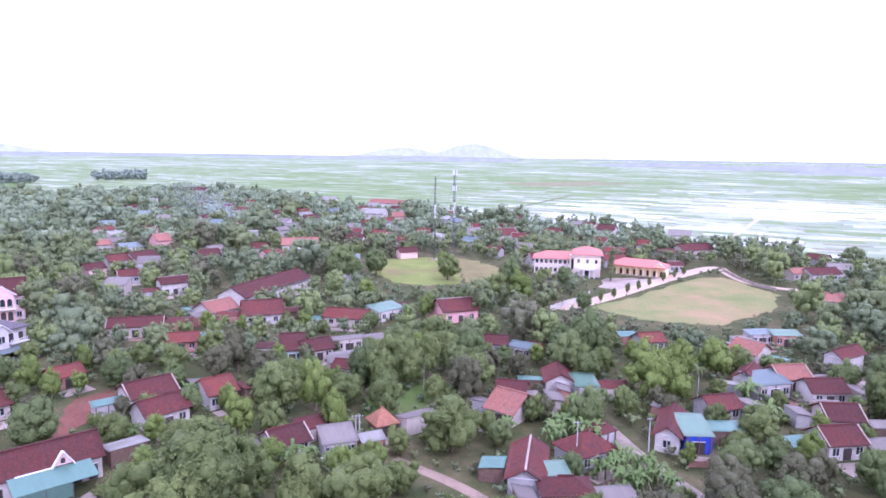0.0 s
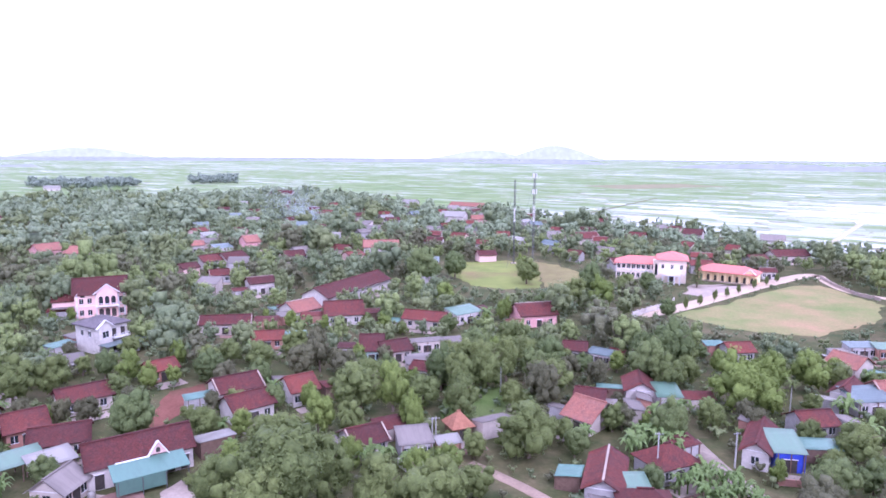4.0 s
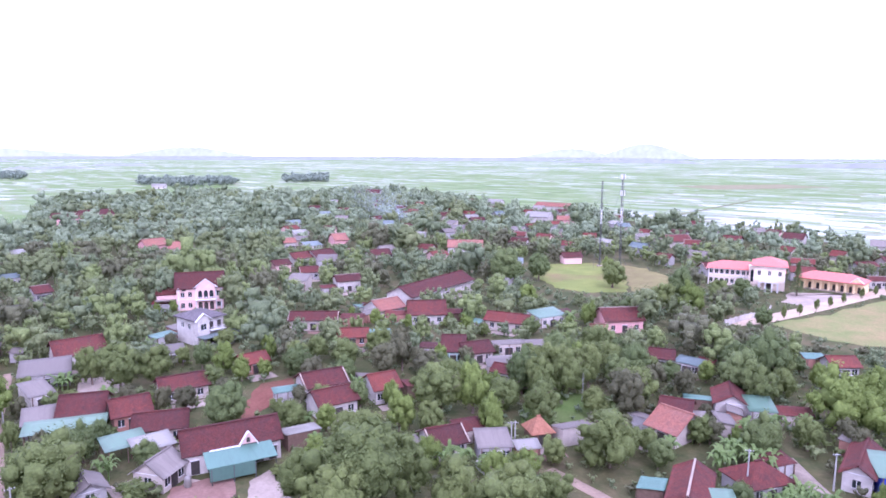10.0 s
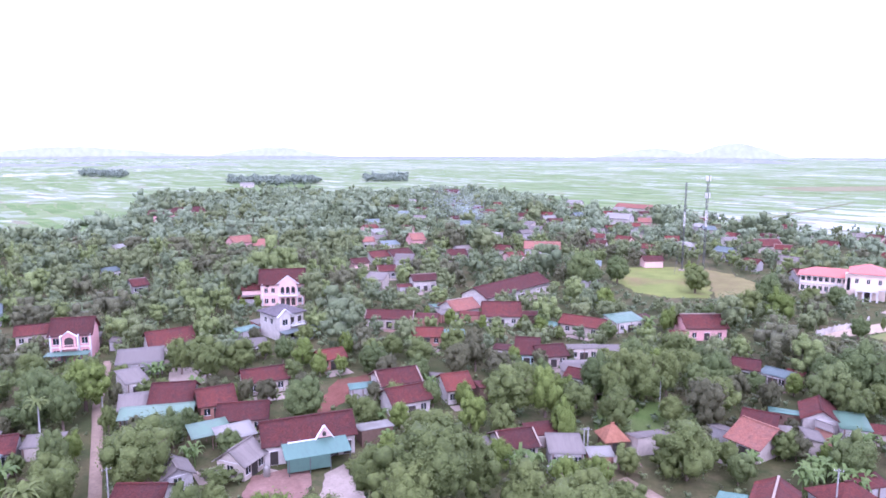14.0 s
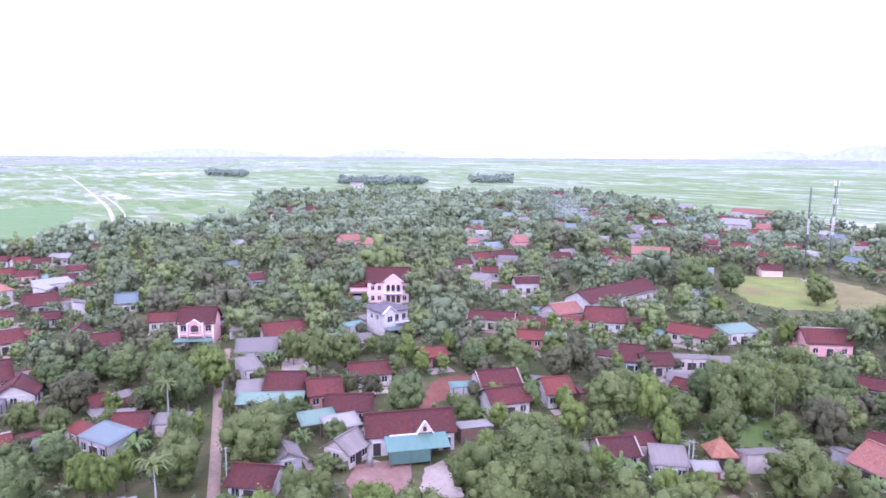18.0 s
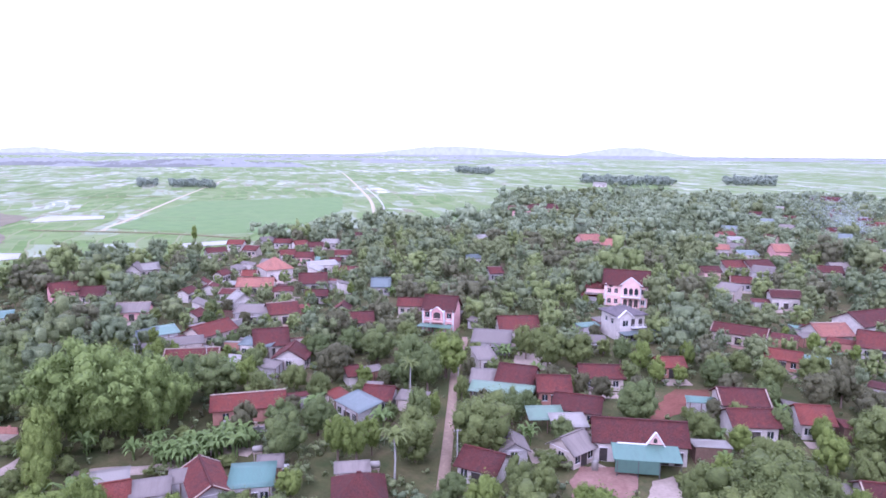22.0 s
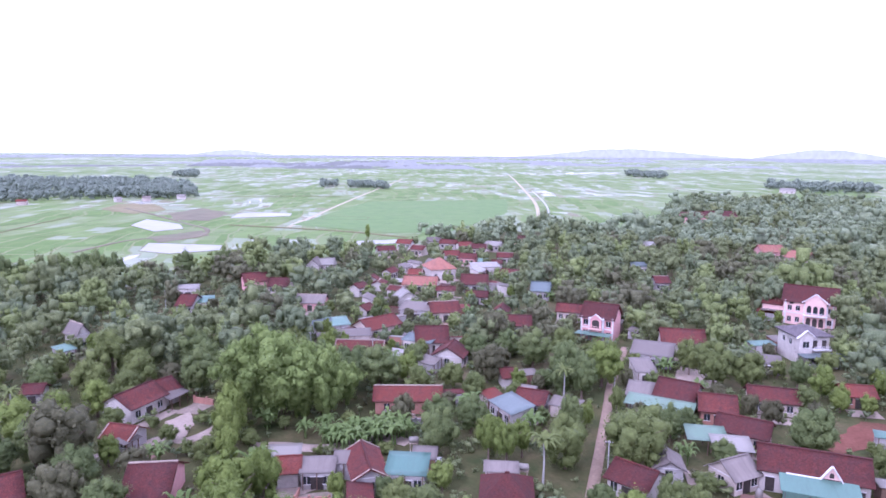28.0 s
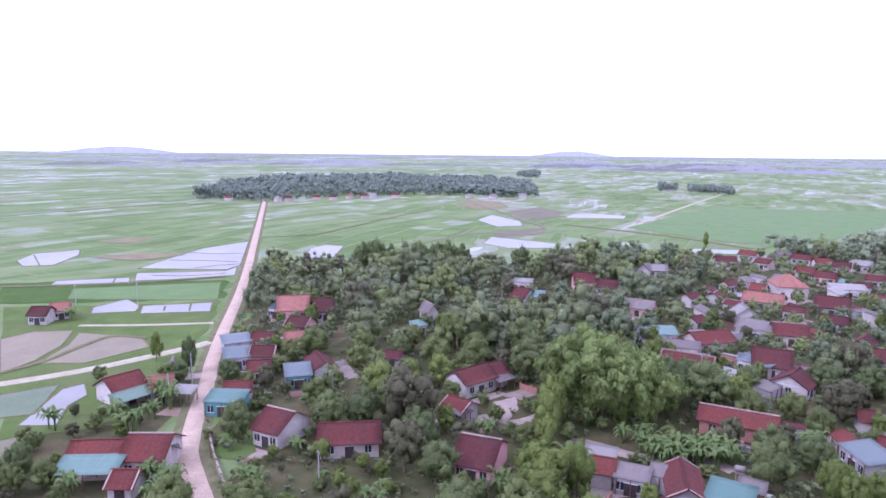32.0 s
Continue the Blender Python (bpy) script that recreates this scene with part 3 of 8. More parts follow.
def opening(kind, x, z0, w, h, y, parent, side=-1):
    """A door or window set in a wall at y that looks along side: frame, leaf or pane, sill."""
    y1 = y + side * 0.06
    lo, hi = min(y, y1), max(y, y1)
    if kind == "door":
        d = box_part("door", x - w / 2, x + w / 2, lo, hi, z0, z0 + h, DARK, parent)
        box_part("door_frame", x - w / 2 - 0.1, x + w / 2 + 0.1, lo - 0.02, hi + 0.03, z0 + h, z0 + h + 0.12, TRIM, d)
    else:
        wdw = box_part("window", x - w / 2, x + w / 2, lo, hi, z0, z0 + h, GLASS, parent)
        box_part("window_frame", x - 0.04, x + 0.04, lo - 0.02, hi + 0.02, z0, z0 + h, TRIM, wdw)
        box_part("sill", x - w / 2 - 0.1, x + w / 2 + 0.1, lo - 0.08, hi + 0.08, z0 - 0.1, z0, TRIM, wdw)


ROOF_WORDS = {"tile": "dark maroon clay-tiled", "orange": "orange clay-tiled", "brick": "worn red-tiled", "thatch": "brown thatched",
              "fibre": "grey fibre-cement", "aqua": "pale turquoise sheet", "teal": "teal metal sheet", "blue": "blue-grey sheet", "metal": "pale zinc sheet", "red": "bright red-tiled"}
WALL_WORDS = {"white": "stained white plaster", "pink": "pink plaster", "cream": "cream plaster", "grey": "bare cement", "brick": "bare brick",
              "teal": "teal boarded", "blue": "blue tarpaulin", "aqua": "pale aqua plaster", "wood": "dark timber", "palepink": "pale pink plaster", "yellow": "yellow plaster", "long": "white plaster", "orange": "bare brick"}


def house(kind, x, y, turn, L, D, eave, rise, roof, wall, detail=True):
    """A village house. kind e, g: gabled; h: hipped; s: single-pitch shed roof. The front looks along local -y."""
    (FOOTPRINTS if detail else HIDDEN).append((x, y, radians(turn), L / 2 + 0.4, D / 2 + 0.4))
    rnd = random.Random(int(x * 13 + y * 7))
    shed, porch = kind in "sp", kind == "p"
    ob = new("porch" if porch else "shed" if shed else ("hut" if roof == "thatch" else "house"))
    ob.matrix_basis = pose(x, y, 0, 0, 0, turn)
    tagged(ob, f"open-sided porch with {ROOF_WORDS[roof]} roof on thin posts" if porch else
           f"{'lean-to shed' if shed else 'low house'} with {ROOF_WORDS[roof]} roof and {WALL_WORDS[wall]} walls",
           "porch" if porch else "shed" if shed else "house", "open porches" if porch else "village sheds" if shed else "village houses")
    rm, wm = ROOFS[roof], WALLS[wall]
    if kind in "eg":
        child("wall", gable_walls(L, D, eave, rise, wm), ob)
        me = roof_slope(L, D / 2, rise, rm)
        a = math.degrees(math.atan2(rise, D / 2))
        child("roof_slope", me, ob, pose(0, 0, eave + rise, a, 0, 0))
        child("roof_slope", me, ob, pose(0, 0, eave + rise, -a, 0, 0) @ pose(0, 0, 0, 0, 0, 180))
        box_part("ridge_cap", -L / 2 - 0.5, L / 2 + 0.5, -0.16, 0.16, eave + rise + 0.06, eave + rise + 0.24, rm if rnd.random() < 0.85 else CONCRETE, ob)
        if roof in ("tile", "brick", "orange") and rnd.random() < 0.15:
            for s in (-1, 1):
                w = math.hypot(D / 2, rise) + 0.6
                for f in (1, -1):
                    m = pose(0, 0, eave + rise, a * f, 0, 0) @ pose(0, 0, 0, 0, 0, 0 if f > 0 else 180)
                    box_part("verge", s * (L / 2 + 0.35) - 0.12, s * (L / 2 + 0.35) + 0.12, -w, 0, 0.1, 0.22, CONCRETE, ob, m=m)
    elif kind == "h":
        l, d, o = L / 2, D / 2, 0.5
        box_part("wall", -l, l, -d, d, 0, eave, wm, ob)
        r = max(l - d, 0.25)
        v = [(-l - o, -d - o, eave), (l + o, -d - o, eave), (l + o, d + o, eave), (-l - o, d + o, eave), (-r, 0, eave + rise), (r, 0, eave + rise)]
        v += [(p[0], p[1], p[2] - 0.14) for p in v[:4]]
        child("roof", mesh_of("roof", v, [(0, 1, 5, 4), (1, 2, 5), (2, 3, 4, 5), (3, 0, 4), (1, 0, 6, 7), (2, 1, 7, 8), (3, 2, 8, 9), (0, 3, 9, 6), (6, 9, 8, 7)], rm), ob)
        box_part("ridge_cap", -r - 0.1, r + 0.1, -0.15, 0.15, eave + rise - 0.05, eave + rise + 0.16, rm, ob)
    else:
        l, d = L / 2, D / 2
        v = [(-l, -d, 0), (l, -d, 0), (l, d, 0), (-l, d, 0), (-l, -d, eave), (l, -d, eave), (l, d, eave + rise), (-l, d, eave + rise)]
        if not porch:
            child("wall", mesh_of("wall", v, [(0, 1, 5, 4), (1, 2, 6, 5), (2, 3, 7, 6), (3, 0, 4, 7), (0, 3, 2, 1)], wm), ob)
        else:
            for px in (-l + 0.2, 0, l - 0.2):
                box_part("post", px - 0.07, px + 0.07, d - 0.3, d - 0.16, 0, eave + rise - 0.1, WOOD, ob)
            for py in (-d + 0.1, d - 0.3):
                z = eave + rise * (py + d) / D - 0.02
                box_part("purlin", -l, l, py, py + 0.1, z - 0.1, z, WOOD, ob)
        me = roof_slope(L, D, rise, rm, 0.35, 0.06)
        child("roof_sheet", me, ob, pose(0, d + 0.2, eave + rise + 0.04, math.degrees(math.atan2(rise, D)), 0, 0))
        for k in range(3):
            px = -l + 0.3 + (L - 0.6) * k / 2
            box_part("post", px - 0.07, px + 0.07, (-d - 0.25) if not porch else (-d + 0.05), (-d - 0.11) if not porch else (-d + 0.19), 0, eave - 0.05, WOOD, ob)
    if not detail or porch:
        return ob
    # openings of the front
    f = -D / 2
    if kind == "g":      # the end wall turned towards the camera also carries openings
        m = pose(0, 0, 0, 0, 0, -90)
        side = child("end_wall_trim", box_mesh("end_wall_trim", -D / 2, D / 2, -0.05, 0.02, eave - 0.12, eave, TRIM), ob, pose(-L / 2, 0, 0, 0, 0, -90))
        opening("window", 0, 1.0, 1.1, 1.2, -0.06, side)
    if L > 3.4:
        opening("door", 0, 0.05, 1.5 if not shed else 2.0, 2.1, f, ob)
    for px in (-L * 0.32, L * 0.32):
        if L > 4.5:
            opening("window", px, 0.95, 1.1, 1.25, f, ob)
    if not shed and L > 6 and rnd.random() < 0.6:
        box_part("step", -1.5, 1.5, f - 0.9, f, 0, 0.18, CONCRETE, ob)
    if not shed and rnd.random() < 0.55:
        yard = new("yard_pavement", box_mesh("yard_pavement", -L / 2, L / 2, f - rnd.uniform(3, 5.5), f - 0.95, -0.02, 0.07 + 0.01 * rnd.random(), CONCRETE))
        yard.matrix_basis = pose(x, y, 0, 0, 0, turn)
        tagged(yard, "pale cracked concrete drying yard before a house", "yard", kind="structure")
    return ob


# ---- larger buildings ----
def storey_building(name, x, y, turn, L, D, eave, label, category, wall):
    FOOTPRINTS.append((x, y, radians(turn), L / 2 + 1, D / 2 + 1))
    OPEN.append((x, y))
    ob = new(name)
    ob.matrix_basis = pose(x, y, 0, 0, 0, turn)
    tagged(ob, label, category)
    box_part("wall", -L / 2, L / 2, -D / 2, D / 2, 0, eave, wall, ob)
    return ob


def gable_roof(ob, L, D, eave, rise, mat, cx=0.0, cy=0.0, turn=0.0, over=0.6, wall=None):
    """Two slopes, a ridge cap and, with wall, the gable triangles under them."""
    a = math.degrees(math.atan2(rise, D / 2))
    m = pose(cx, cy, 0, 0, 0, turn)
    me = roof_slope(L, D / 2, rise, mat, over)
    child("roof_slope", me, ob, m @ pose(0, 0, eave + rise, a, 0, 0))
    child("roof_slope", me, ob, m @ pose(0, 0, eave + rise, -a, 0, 0) @ pose(0, 0, 0, 0, 0, 180))
    box_part("ridge_cap", -L / 2 - over, L / 2 + over, -0.18, 0.18, eave + rise + 0.06, eave + rise + 0.26, mat, ob, m=m)
    if wall:
        for s in (-1, 1):
            x0 = s * (L / 2 - 0.02)
            v = [(x0, -D / 2, eave), (x0, D / 2, eave), (x0, 0, eave + rise), (x0 - s * 0.25, -D / 2, eave), (x0 - s * 0.25, D / 2, eave), (x0 - s * 0.25, 0, eave + rise)]
            child("gable", mesh_of("gable", v, [(0, 1, 2), (3, 5, 4), (0, 3, 4, 1), (1, 4, 5, 2), (2, 5, 3, 0)], wall), ob, m)


def hip_roof(ob, L, D, eave, rise, mat, cx=0.0, cy=0.0, over=0.7):
    l, d = L / 2 + over, D / 2 + over
    r = abs(l - d)
    top = [(-r, 0, eave + rise), (r, 0, eave + rise)] if l > d else [(0, -r, eave + rise), (0, r, eave + rise)]
    v = [(-l, -d, eave), (l, -d, eave), (l, d, eave), (-l, d, eave)] + top
    v += [(p[0], p[1], p[2] - 0.3) for p in v[:4]]
    sides = [(0, 1, 5, 4), (1, 2, 5), (2, 3, 4, 5), (3, 0, 4)] if l > d else [(0, 1, 4), (1, 2, 5, 4), (2, 3, 5), (3, 0, 4, 5)]
    m = pose(cx, cy, 0)
    child("roof", mesh_of("roof", v, sides + [(1, 0, 6, 7), (2, 1, 7, 8), (3, 2, 8, 9), (0, 3, 9, 6), (6, 9, 8, 7)], mat), ob, m)


def arched_panel(name, w, h, spring, y, mat, parent, x=0.0, z=0.0, depth=0.08):
    """A panel with a rounded head, proud of the wall at y."""
    pts = [(-w / 2, 0), (w / 2, 0), (w / 2, spring)]
    pts += [(w / 2 * math.cos(t), spring + (h - spring) * math.sin(t)) for t in np.linspace(0.2, math.pi - 0.2, 7)]
    pts += [(-w / 2, spring)]
    n = len(pts)
    v = [(x + p, y - depth, z + q) for p, q in pts] + [(x + p, y, z + q) for p, q in pts]
    f = [tuple(range(n))] + [(i, i + n, (i + 1) % n + n, (i + 1) % n) for i in range(n)]
    return child(name, mesh_of(name, v, f, mat), parent)


def gable_front(ob, w, z, h, y, mat, trim, x=0.0):
    """A small curved gable over a balcony, with raking trim."""
    v = [(x - w / 2, y, z), (x + w / 2, y, z), (x, y, z + h), (x - w / 2, y + 0.4, z), (x + w / 2, y + 0.4, z), (x, y + 0.4, z + h)]
    child("gable", mesh_of("gable", v, [(0, 1, 2), (3, 5, 4), (0, 3, 4, 1), (1, 4, 5, 2), (2, 5, 3, 0)], mat), ob)
    for s in (-1, 1):
        a = math.degrees(math.atan2(h, w / 2))
        L = math.hypot(h, w / 2) + 0.4
        box_part("gable_trim", 0, L, -0.2, 0.4, 0, 0.16, trim, ob, m=pose(x, y, z + h, 0, 0, 0) @ pose(0, 0, 0, 0, 0, 0 if s > 0 else 180) @ pose(0, 0, 0, 0, a, 0) @ pose(0, -0.2 if s > 0 else 0.0, 0))


def balcony(ob, x, z, w, y, out=1.4, mat=TRIM):
    b = box_part("balcony", x - w / 2, x + w / 2, y - out, y, z - 0.18, z, mat, ob)
    box_part("rail", x - w / 2, x + w / 2, y - out, y - out + 0.08, z + 0.8, z + 0.92, mat, b)
    n = max(3, int(w / 0.45))
    for k in range(n + 1):
        px = x - w / 2 + w * k / n
        box_part("baluster", px - 0.05, px + 0.05, y - out + 0.01, y - out + 0.07, z, z + 0.8, mat, b)


def villa(x, y, turn):
    """Two-storey pale pink villa: steep maroon roof, arched balcony front, side wing."""
    L, D, e = 14.0, 9.0, 7.4
    ob = storey_building("villa", x, y, turn, L, D, e, "two-storey pale pink villa with steep maroon tiled roof and arched balcony", "house", PALEPINK)
    gable_roof(ob, L, D, e, 4.0, TILE, over=0.7, wall=PALEPINK)
    f = -D / 2
    box_part("bay", -1.0, 4.6, f - 1.6, f, 0, e + 0.2, PALEPINK, ob)
    gable_front(ob, 6.6, e + 0.2, 2.6, f - 1.7, PALEPINK, TRIM, 1.8)
    for k in (0.1, 1.8, 3.5):
        arched_panel("arch_window", 1.2, 2.5, 1.7, f - 1.6, GLASS, ob, k, 4.1)
        arched_panel("arch_door", 1.25, 2.6, 1.9, f - 1.6, DARK, ob, k, 0.3)
    balcony(ob, 1.8, 3.75, 6.2, f - 1.6)
    box_part("string_course", -L / 2 - 0.1, L / 2 + 0.1, f - 0.15, f - 0.01, 3.5, 3.8, TRIM, ob)
    for k in (-5.2, -3.0, 5.6):
        for z in (0.9, 4.4):
            opening("window", k, z, 1.1, 1.5, f, ob)
    for k in (-6.4, -1.2, 4.8, 6.4):
        box_part("column", k - 0.22, k + 0.22, f - 0.35, f + 0.02, 0, e, TRIM, ob)
    box_part("attic_vent", -5.4, -4.2, f - 0.12, f - 0.02, 6.3, 6.9, DARK, ob)
    for k in (-4.0, -2.0):
        opening("window", k, 4.4, 1.0, 1.4, D / 2, ob, 1)
    box_part("wing", -L / 2 - 6.0, -L / 2 - 0.01, -2.5, 3.5, 0, 5.2, PALEPINK, ob)
    gable_roof(ob, 6.0, 6.0, 5.2, 2.0, TILE, -L / 2 - 3.0, 0.5, 0, 0.4, PALEPINK)
    box_part("wing_awning", -L / 2 - 6.3, -L / 2 - 0.2, -4.6, -2.5, 3.4, 3.52, FIBRE, ob)


def white_house(x, y, turn):
    """Two-storey white town house with a low dark roof and a balcony."""
    L, D, e = 8.5, 8.5, 7.0
    ob = storey_building("two_storey_house", x, y, turn, L, D, e, "two-storey white plaster house with grey-purple roof and balcony", "house", WHITE)
    hip_roof(ob, L, D, e, 1.9, SLATE)
    f = -D / 2
    box_part("bay", -L / 2 + 0.02, -L / 2 + 3.4, f - 1.4, f + 0.01, 0, e - 0.1, WHITE, ob)
    gable_front(ob, 4.2, e - 0.1, 1.7, f - 1.45, WHITE, TRIM, -L / 2 + 1.7)
    opening("window", -L / 2 + 1.7, 4.3, 1.5, 1.5, f - 1.4, ob)
    balcony(ob, 1.9, 3.6, 4.4, f)
    for k in (-1.4, 1.8):
        side = child("side_trim", box_mesh("side_trim", k - 0.7, k + 0.7, -0.05, 0.02, 5.75, 5.9, TRIM), ob, pose(-L / 2, 0, 0, 0, 0, -90))
        opening("window", k, 4.3, 0.9, 1.3, -0.03, side)
    for k in (0.6, 2.9):
        opening("door", k, 3.7, 1.1, 2.1, f, ob)
    opening("door", 0.8, 0.1, 1.6, 2.3, f, ob)
    box_part("band", -L / 2 - 0.08, L / 2 + 0.08, f - 0.1, f - 0.01, 3.15, 3.4, TRIM, ob)
    box_part("awning", -L / 2 - 0.5, L / 2 + 3.5, f - 5.2, f - 1.45, 2.75, 2.87, BLUE, ob, "blue-grey sheet awning")
    for k in (-4.2, 0.0, 4.2, 7.2):
        box_part("awning_post", k - 0.08, k + 0.08, f - 5.0, f - 4.84, 0, 2.75, STEEL, ob)


def pink_house(x, y, turn):
    """Two-storey pink house with maroon roof, gabled porch and a teal awning."""
    L, D, e = 9.0, 8.0, 6.4
    ob = storey_building("pink_house", x, y, turn, L, D, e, "two-storey bright pink house with maroon tiled roof and gabled balcony", "house", PINK)
    gable_roof(ob, L, D, e, 3.2, TILE, over=0.6, wall=PINK)
    f = -D / 2
    box_part("porch_bay", -1.5, 1.5, f - 1.3, f, 0, 6.2, PINK, ob)
    gable_front(ob, 3.4, 6.2, 1.3, f - 1.35, PINK, TRIM)
    # Flat dark panel: the shade inside the open arch is put into its colour.
    arched_panel("balcony_arch", 2.0, 2.3, 1.6, f - 1.3, DARK, ob, 0, 3.7)
    balcony(ob, 0, 3.5, 4.0, f - 1.3, 0.9, PALEPINK)
    for k in (-3.2, 3.2):
        opening("window", k, 4.1, 1.3, 1.5, f, ob)
        opening("window", k, 1.0, 1.3, 1.5, f, ob)
    for k in (-4.4, -1.9, 1.9, 4.4):
        box_part("column", k - 0.18, k + 0.18, f - 0.3 - (1.0 if abs(k) < 2 else 0), f, 0, 6.4, TRIM, ob)
    box_part("band", -L / 2 - 0.06, L / 2 + 0.06, f - 0.12, f - 0.01, 3.2, 3.5, TRIM, ob)
    box_part("awning", -L / 2 - 0.3, L / 2 + 0.3, f - 5.0, f - 1.4, 2.5, 2.6, TEAL, ob, "teal sheet awning")
    for k in (-4.4, 0, 4.4):
        box_part("awning_post", k - 0.07, k + 0.07, f - 4.8, f - 4.66, 0, 2.5, STEEL, ob)


def shrine_house(x, y, turn):
    """Long tiled house with an ornate triangular front and a turquoise awning."""
    L, D, e = 15.0, 7.0, 3.6
    FOOTPRINTS.append((x, y, radians(turn), L / 2 + 1, D / 2 + 4))
    ob = new("long_house")
    ob.matrix_basis = pose(x, y, 0, 0, 0, turn)
    tagged(ob, "long maroon-tiled house with white ornate pediment and turquoise awning", "house", "village houses")
    child("wall", gable_walls(L, D, e, 2.6, WHITE), ob)
    gable_roof(ob, L, D, e, 2.6, TILE, over=0.5)
    f = -D / 2
    gable_front(ob, 2.6, e + 0.2, 2.0, f - 0.5, PALEPINK, TRIM, 2.2)
    # The niche has no depth; its shade is a dark panel.
    arched_panel("pediment_niche", 0.6, 0.8, 0.45, f - 0.5, DARK, ob, 2.2, e + 0.45)
    box_part("fascia", -3.9, 0.6, f - 0.75, f - 0.5, e - 0.15, e + 0.22, TRIM, ob)
    v = [(-4.9, f - 5.0, 2.9), (5.8, f - 5.0, 2.9), (5.8, f - 0.55, 3.7), (-4.9, f - 0.55, 3.7)]
    v += [(p[0], p[1], p[2] - 0.08) for p in v]
    child("awning", mesh_of("awning", v, [(0, 1, 2, 3), (7, 6, 5, 4), (1, 0, 4, 5), (2, 1, 5, 6), (3, 2, 6, 7), (0, 3, 7, 4)], TEAL), ob, None, "turquoise sheet awning")
    box_part("awning_front", -4.6, 2.4, f - 5.05, f - 4.97, 0.7, 2.85, TEAL, ob, "teal roller screen")
    for k in (-4.3, -1.0, 2.3, 5.5):
        box_part("awning_post", k - 0.07, k + 0.07, f - 5.1, f - 4.96, 0, 2.7, STEEL, ob)
    for k in (-6, -3.5, -1, 1.5, 4, 6.2):
        opening("door", k, 0.1, 1.3, 2.3, f, ob)
    t = new("water_tank", mesh_quads("water_tank", *tube([(0, 0, 0), (0, 0, 0.1), (0, 0, 1.5), (0, 0, 1.7), (0, 0, 1.75)], [0.5, 0.55, 0.55, 0.3, 0.02], 14), METAL, True))
    t.matrix_basis = pose(x, y, 0, 0, 0, turn) @ pose(-7.6, f - 3.4, 0)
    tagged(t, "shiny steel water tank standing by a house", "water tank")


def school_main(x, y, turn):
    """Two-storey pale pink school block with bright red hipped roofs and a projecting portico."""
    L, D, e = 26.0, 9.0, 6.6
    ob = storey_building("school_building", x, y, turn, L, D, e, "two-storey cream public building with bright red hipped roofs", "school", CREAMWALL)
    hip_roof(ob, L, D, e, 2.4, REDROOF, 0, 0, 0.9)
    f = -D / 2
    box_part("wing", 3.0, 13.5, f - 4.0, D / 2 + 0.5, 0, e + 2.6, CREAMWALL, ob)
    hip_roof(ob, 10.5, 13.5, e + 2.6, 2.4, REDROOF, 8.25, -1.75, 0.9)
    box_part("eaves_band", 2.2, 14.3, f - 4.8, D / 2 + 1.3, e + 2.1, e + 2.3, TRIM, ob)
    box_part("eaves_band", -L / 2 - 0.8, 2.2, f - 0.8, D / 2 + 0.8, e - 0.5, e - 0.31, TRIM, ob)
    box_part("stair_tower", 1.2, 3.6, f - 2.6, f - 0.02, 0, e + 2.0, CREAMWALL, ob)
    arched_panel("stair_window", 1.0, 4.6, 3.8, f - 2.6, GLASS, ob, 2.4, 2.6)
    box_part("portico_roof", 4.6, 11.4, f - 8.0, f - 4.0, 3.4, 3.8, TRIM, ob)
    for k in (4.9, 7.0, 9.2, 11.1):
        box_part("portico_column", k - 0.22, k + 0.22, f - 7.8, f - 7.36, 0, 3.4, TRIM, ob)
    box_part("portico_rail", 4.6, 11.4, f - 8.0, f - 7.85, 3.8, 4.6, CREAMWALL, ob)
    for k in range(8):
        px = -12.0 + k * 1.9
        for z in (0.9, 4.4):
            opening("window", px, z, 1.1, 1.7, f, ob)
        box_part("pilaster", px - 1.02, px - 0.86, f - 0.25, f - 0.005, 0, e, TRIM, ob)
    for k in (4.8, 8.25, 11.7):
        opening("window", k, 5.6, 1.0, 1.6, f - 4.0, ob)
    opening("door", 8.25, 0.1, 1.8, 2.6, f - 4.0, ob)
    box_part("string_course", -L / 2 - 0.1, 3.0, f - 0.3, f - 0.01, 3.4, 3.75, TRIM, ob)
    box_part("cornice", 2.9, 13.6, f - 4.15, f - 4.01, 3.5, 3.85, TRIM, ob)


def school_annex(x, y, turn):
    """Single-storey yellow classroom block with a red hipped roof and an arcade."""
    L, D, e = 22.0, 7.5, 4.2
    ob = storey_building("classroom_block", x, y, turn, L, D, e, "single-storey yellow classroom block with bright red roof and arcade", "school", YELLOW)
    hip_roof(ob, L, D + 2.0, e, 2.4, REDROOF, 0, -1.0, 0.6)
    f = -D / 2
    for k in range(9):
        px = -10.8 + 21.6 * k / 8
        box_part("arcade_column", px - 0.2, px + 0.2, f - 1.9, f - 1.5, 0, e, YELLOW, ob)
    for k in range(8):
        px = -9.45 + 18.9 * k / 7
        arched_panel("arch_door" if k % 2 else "arch_window", 0.95, 2.3, 1.75, f, DARK, ob, px, 0.3)
    gable_front(ob, 4.4, e, 1.8, f - 1.95, YELLOW, TRIM, 9.0)
    box_part("plinth", -L / 2, L / 2, f - 2.1, f, 0, 0.3, CONCRETE, ob)


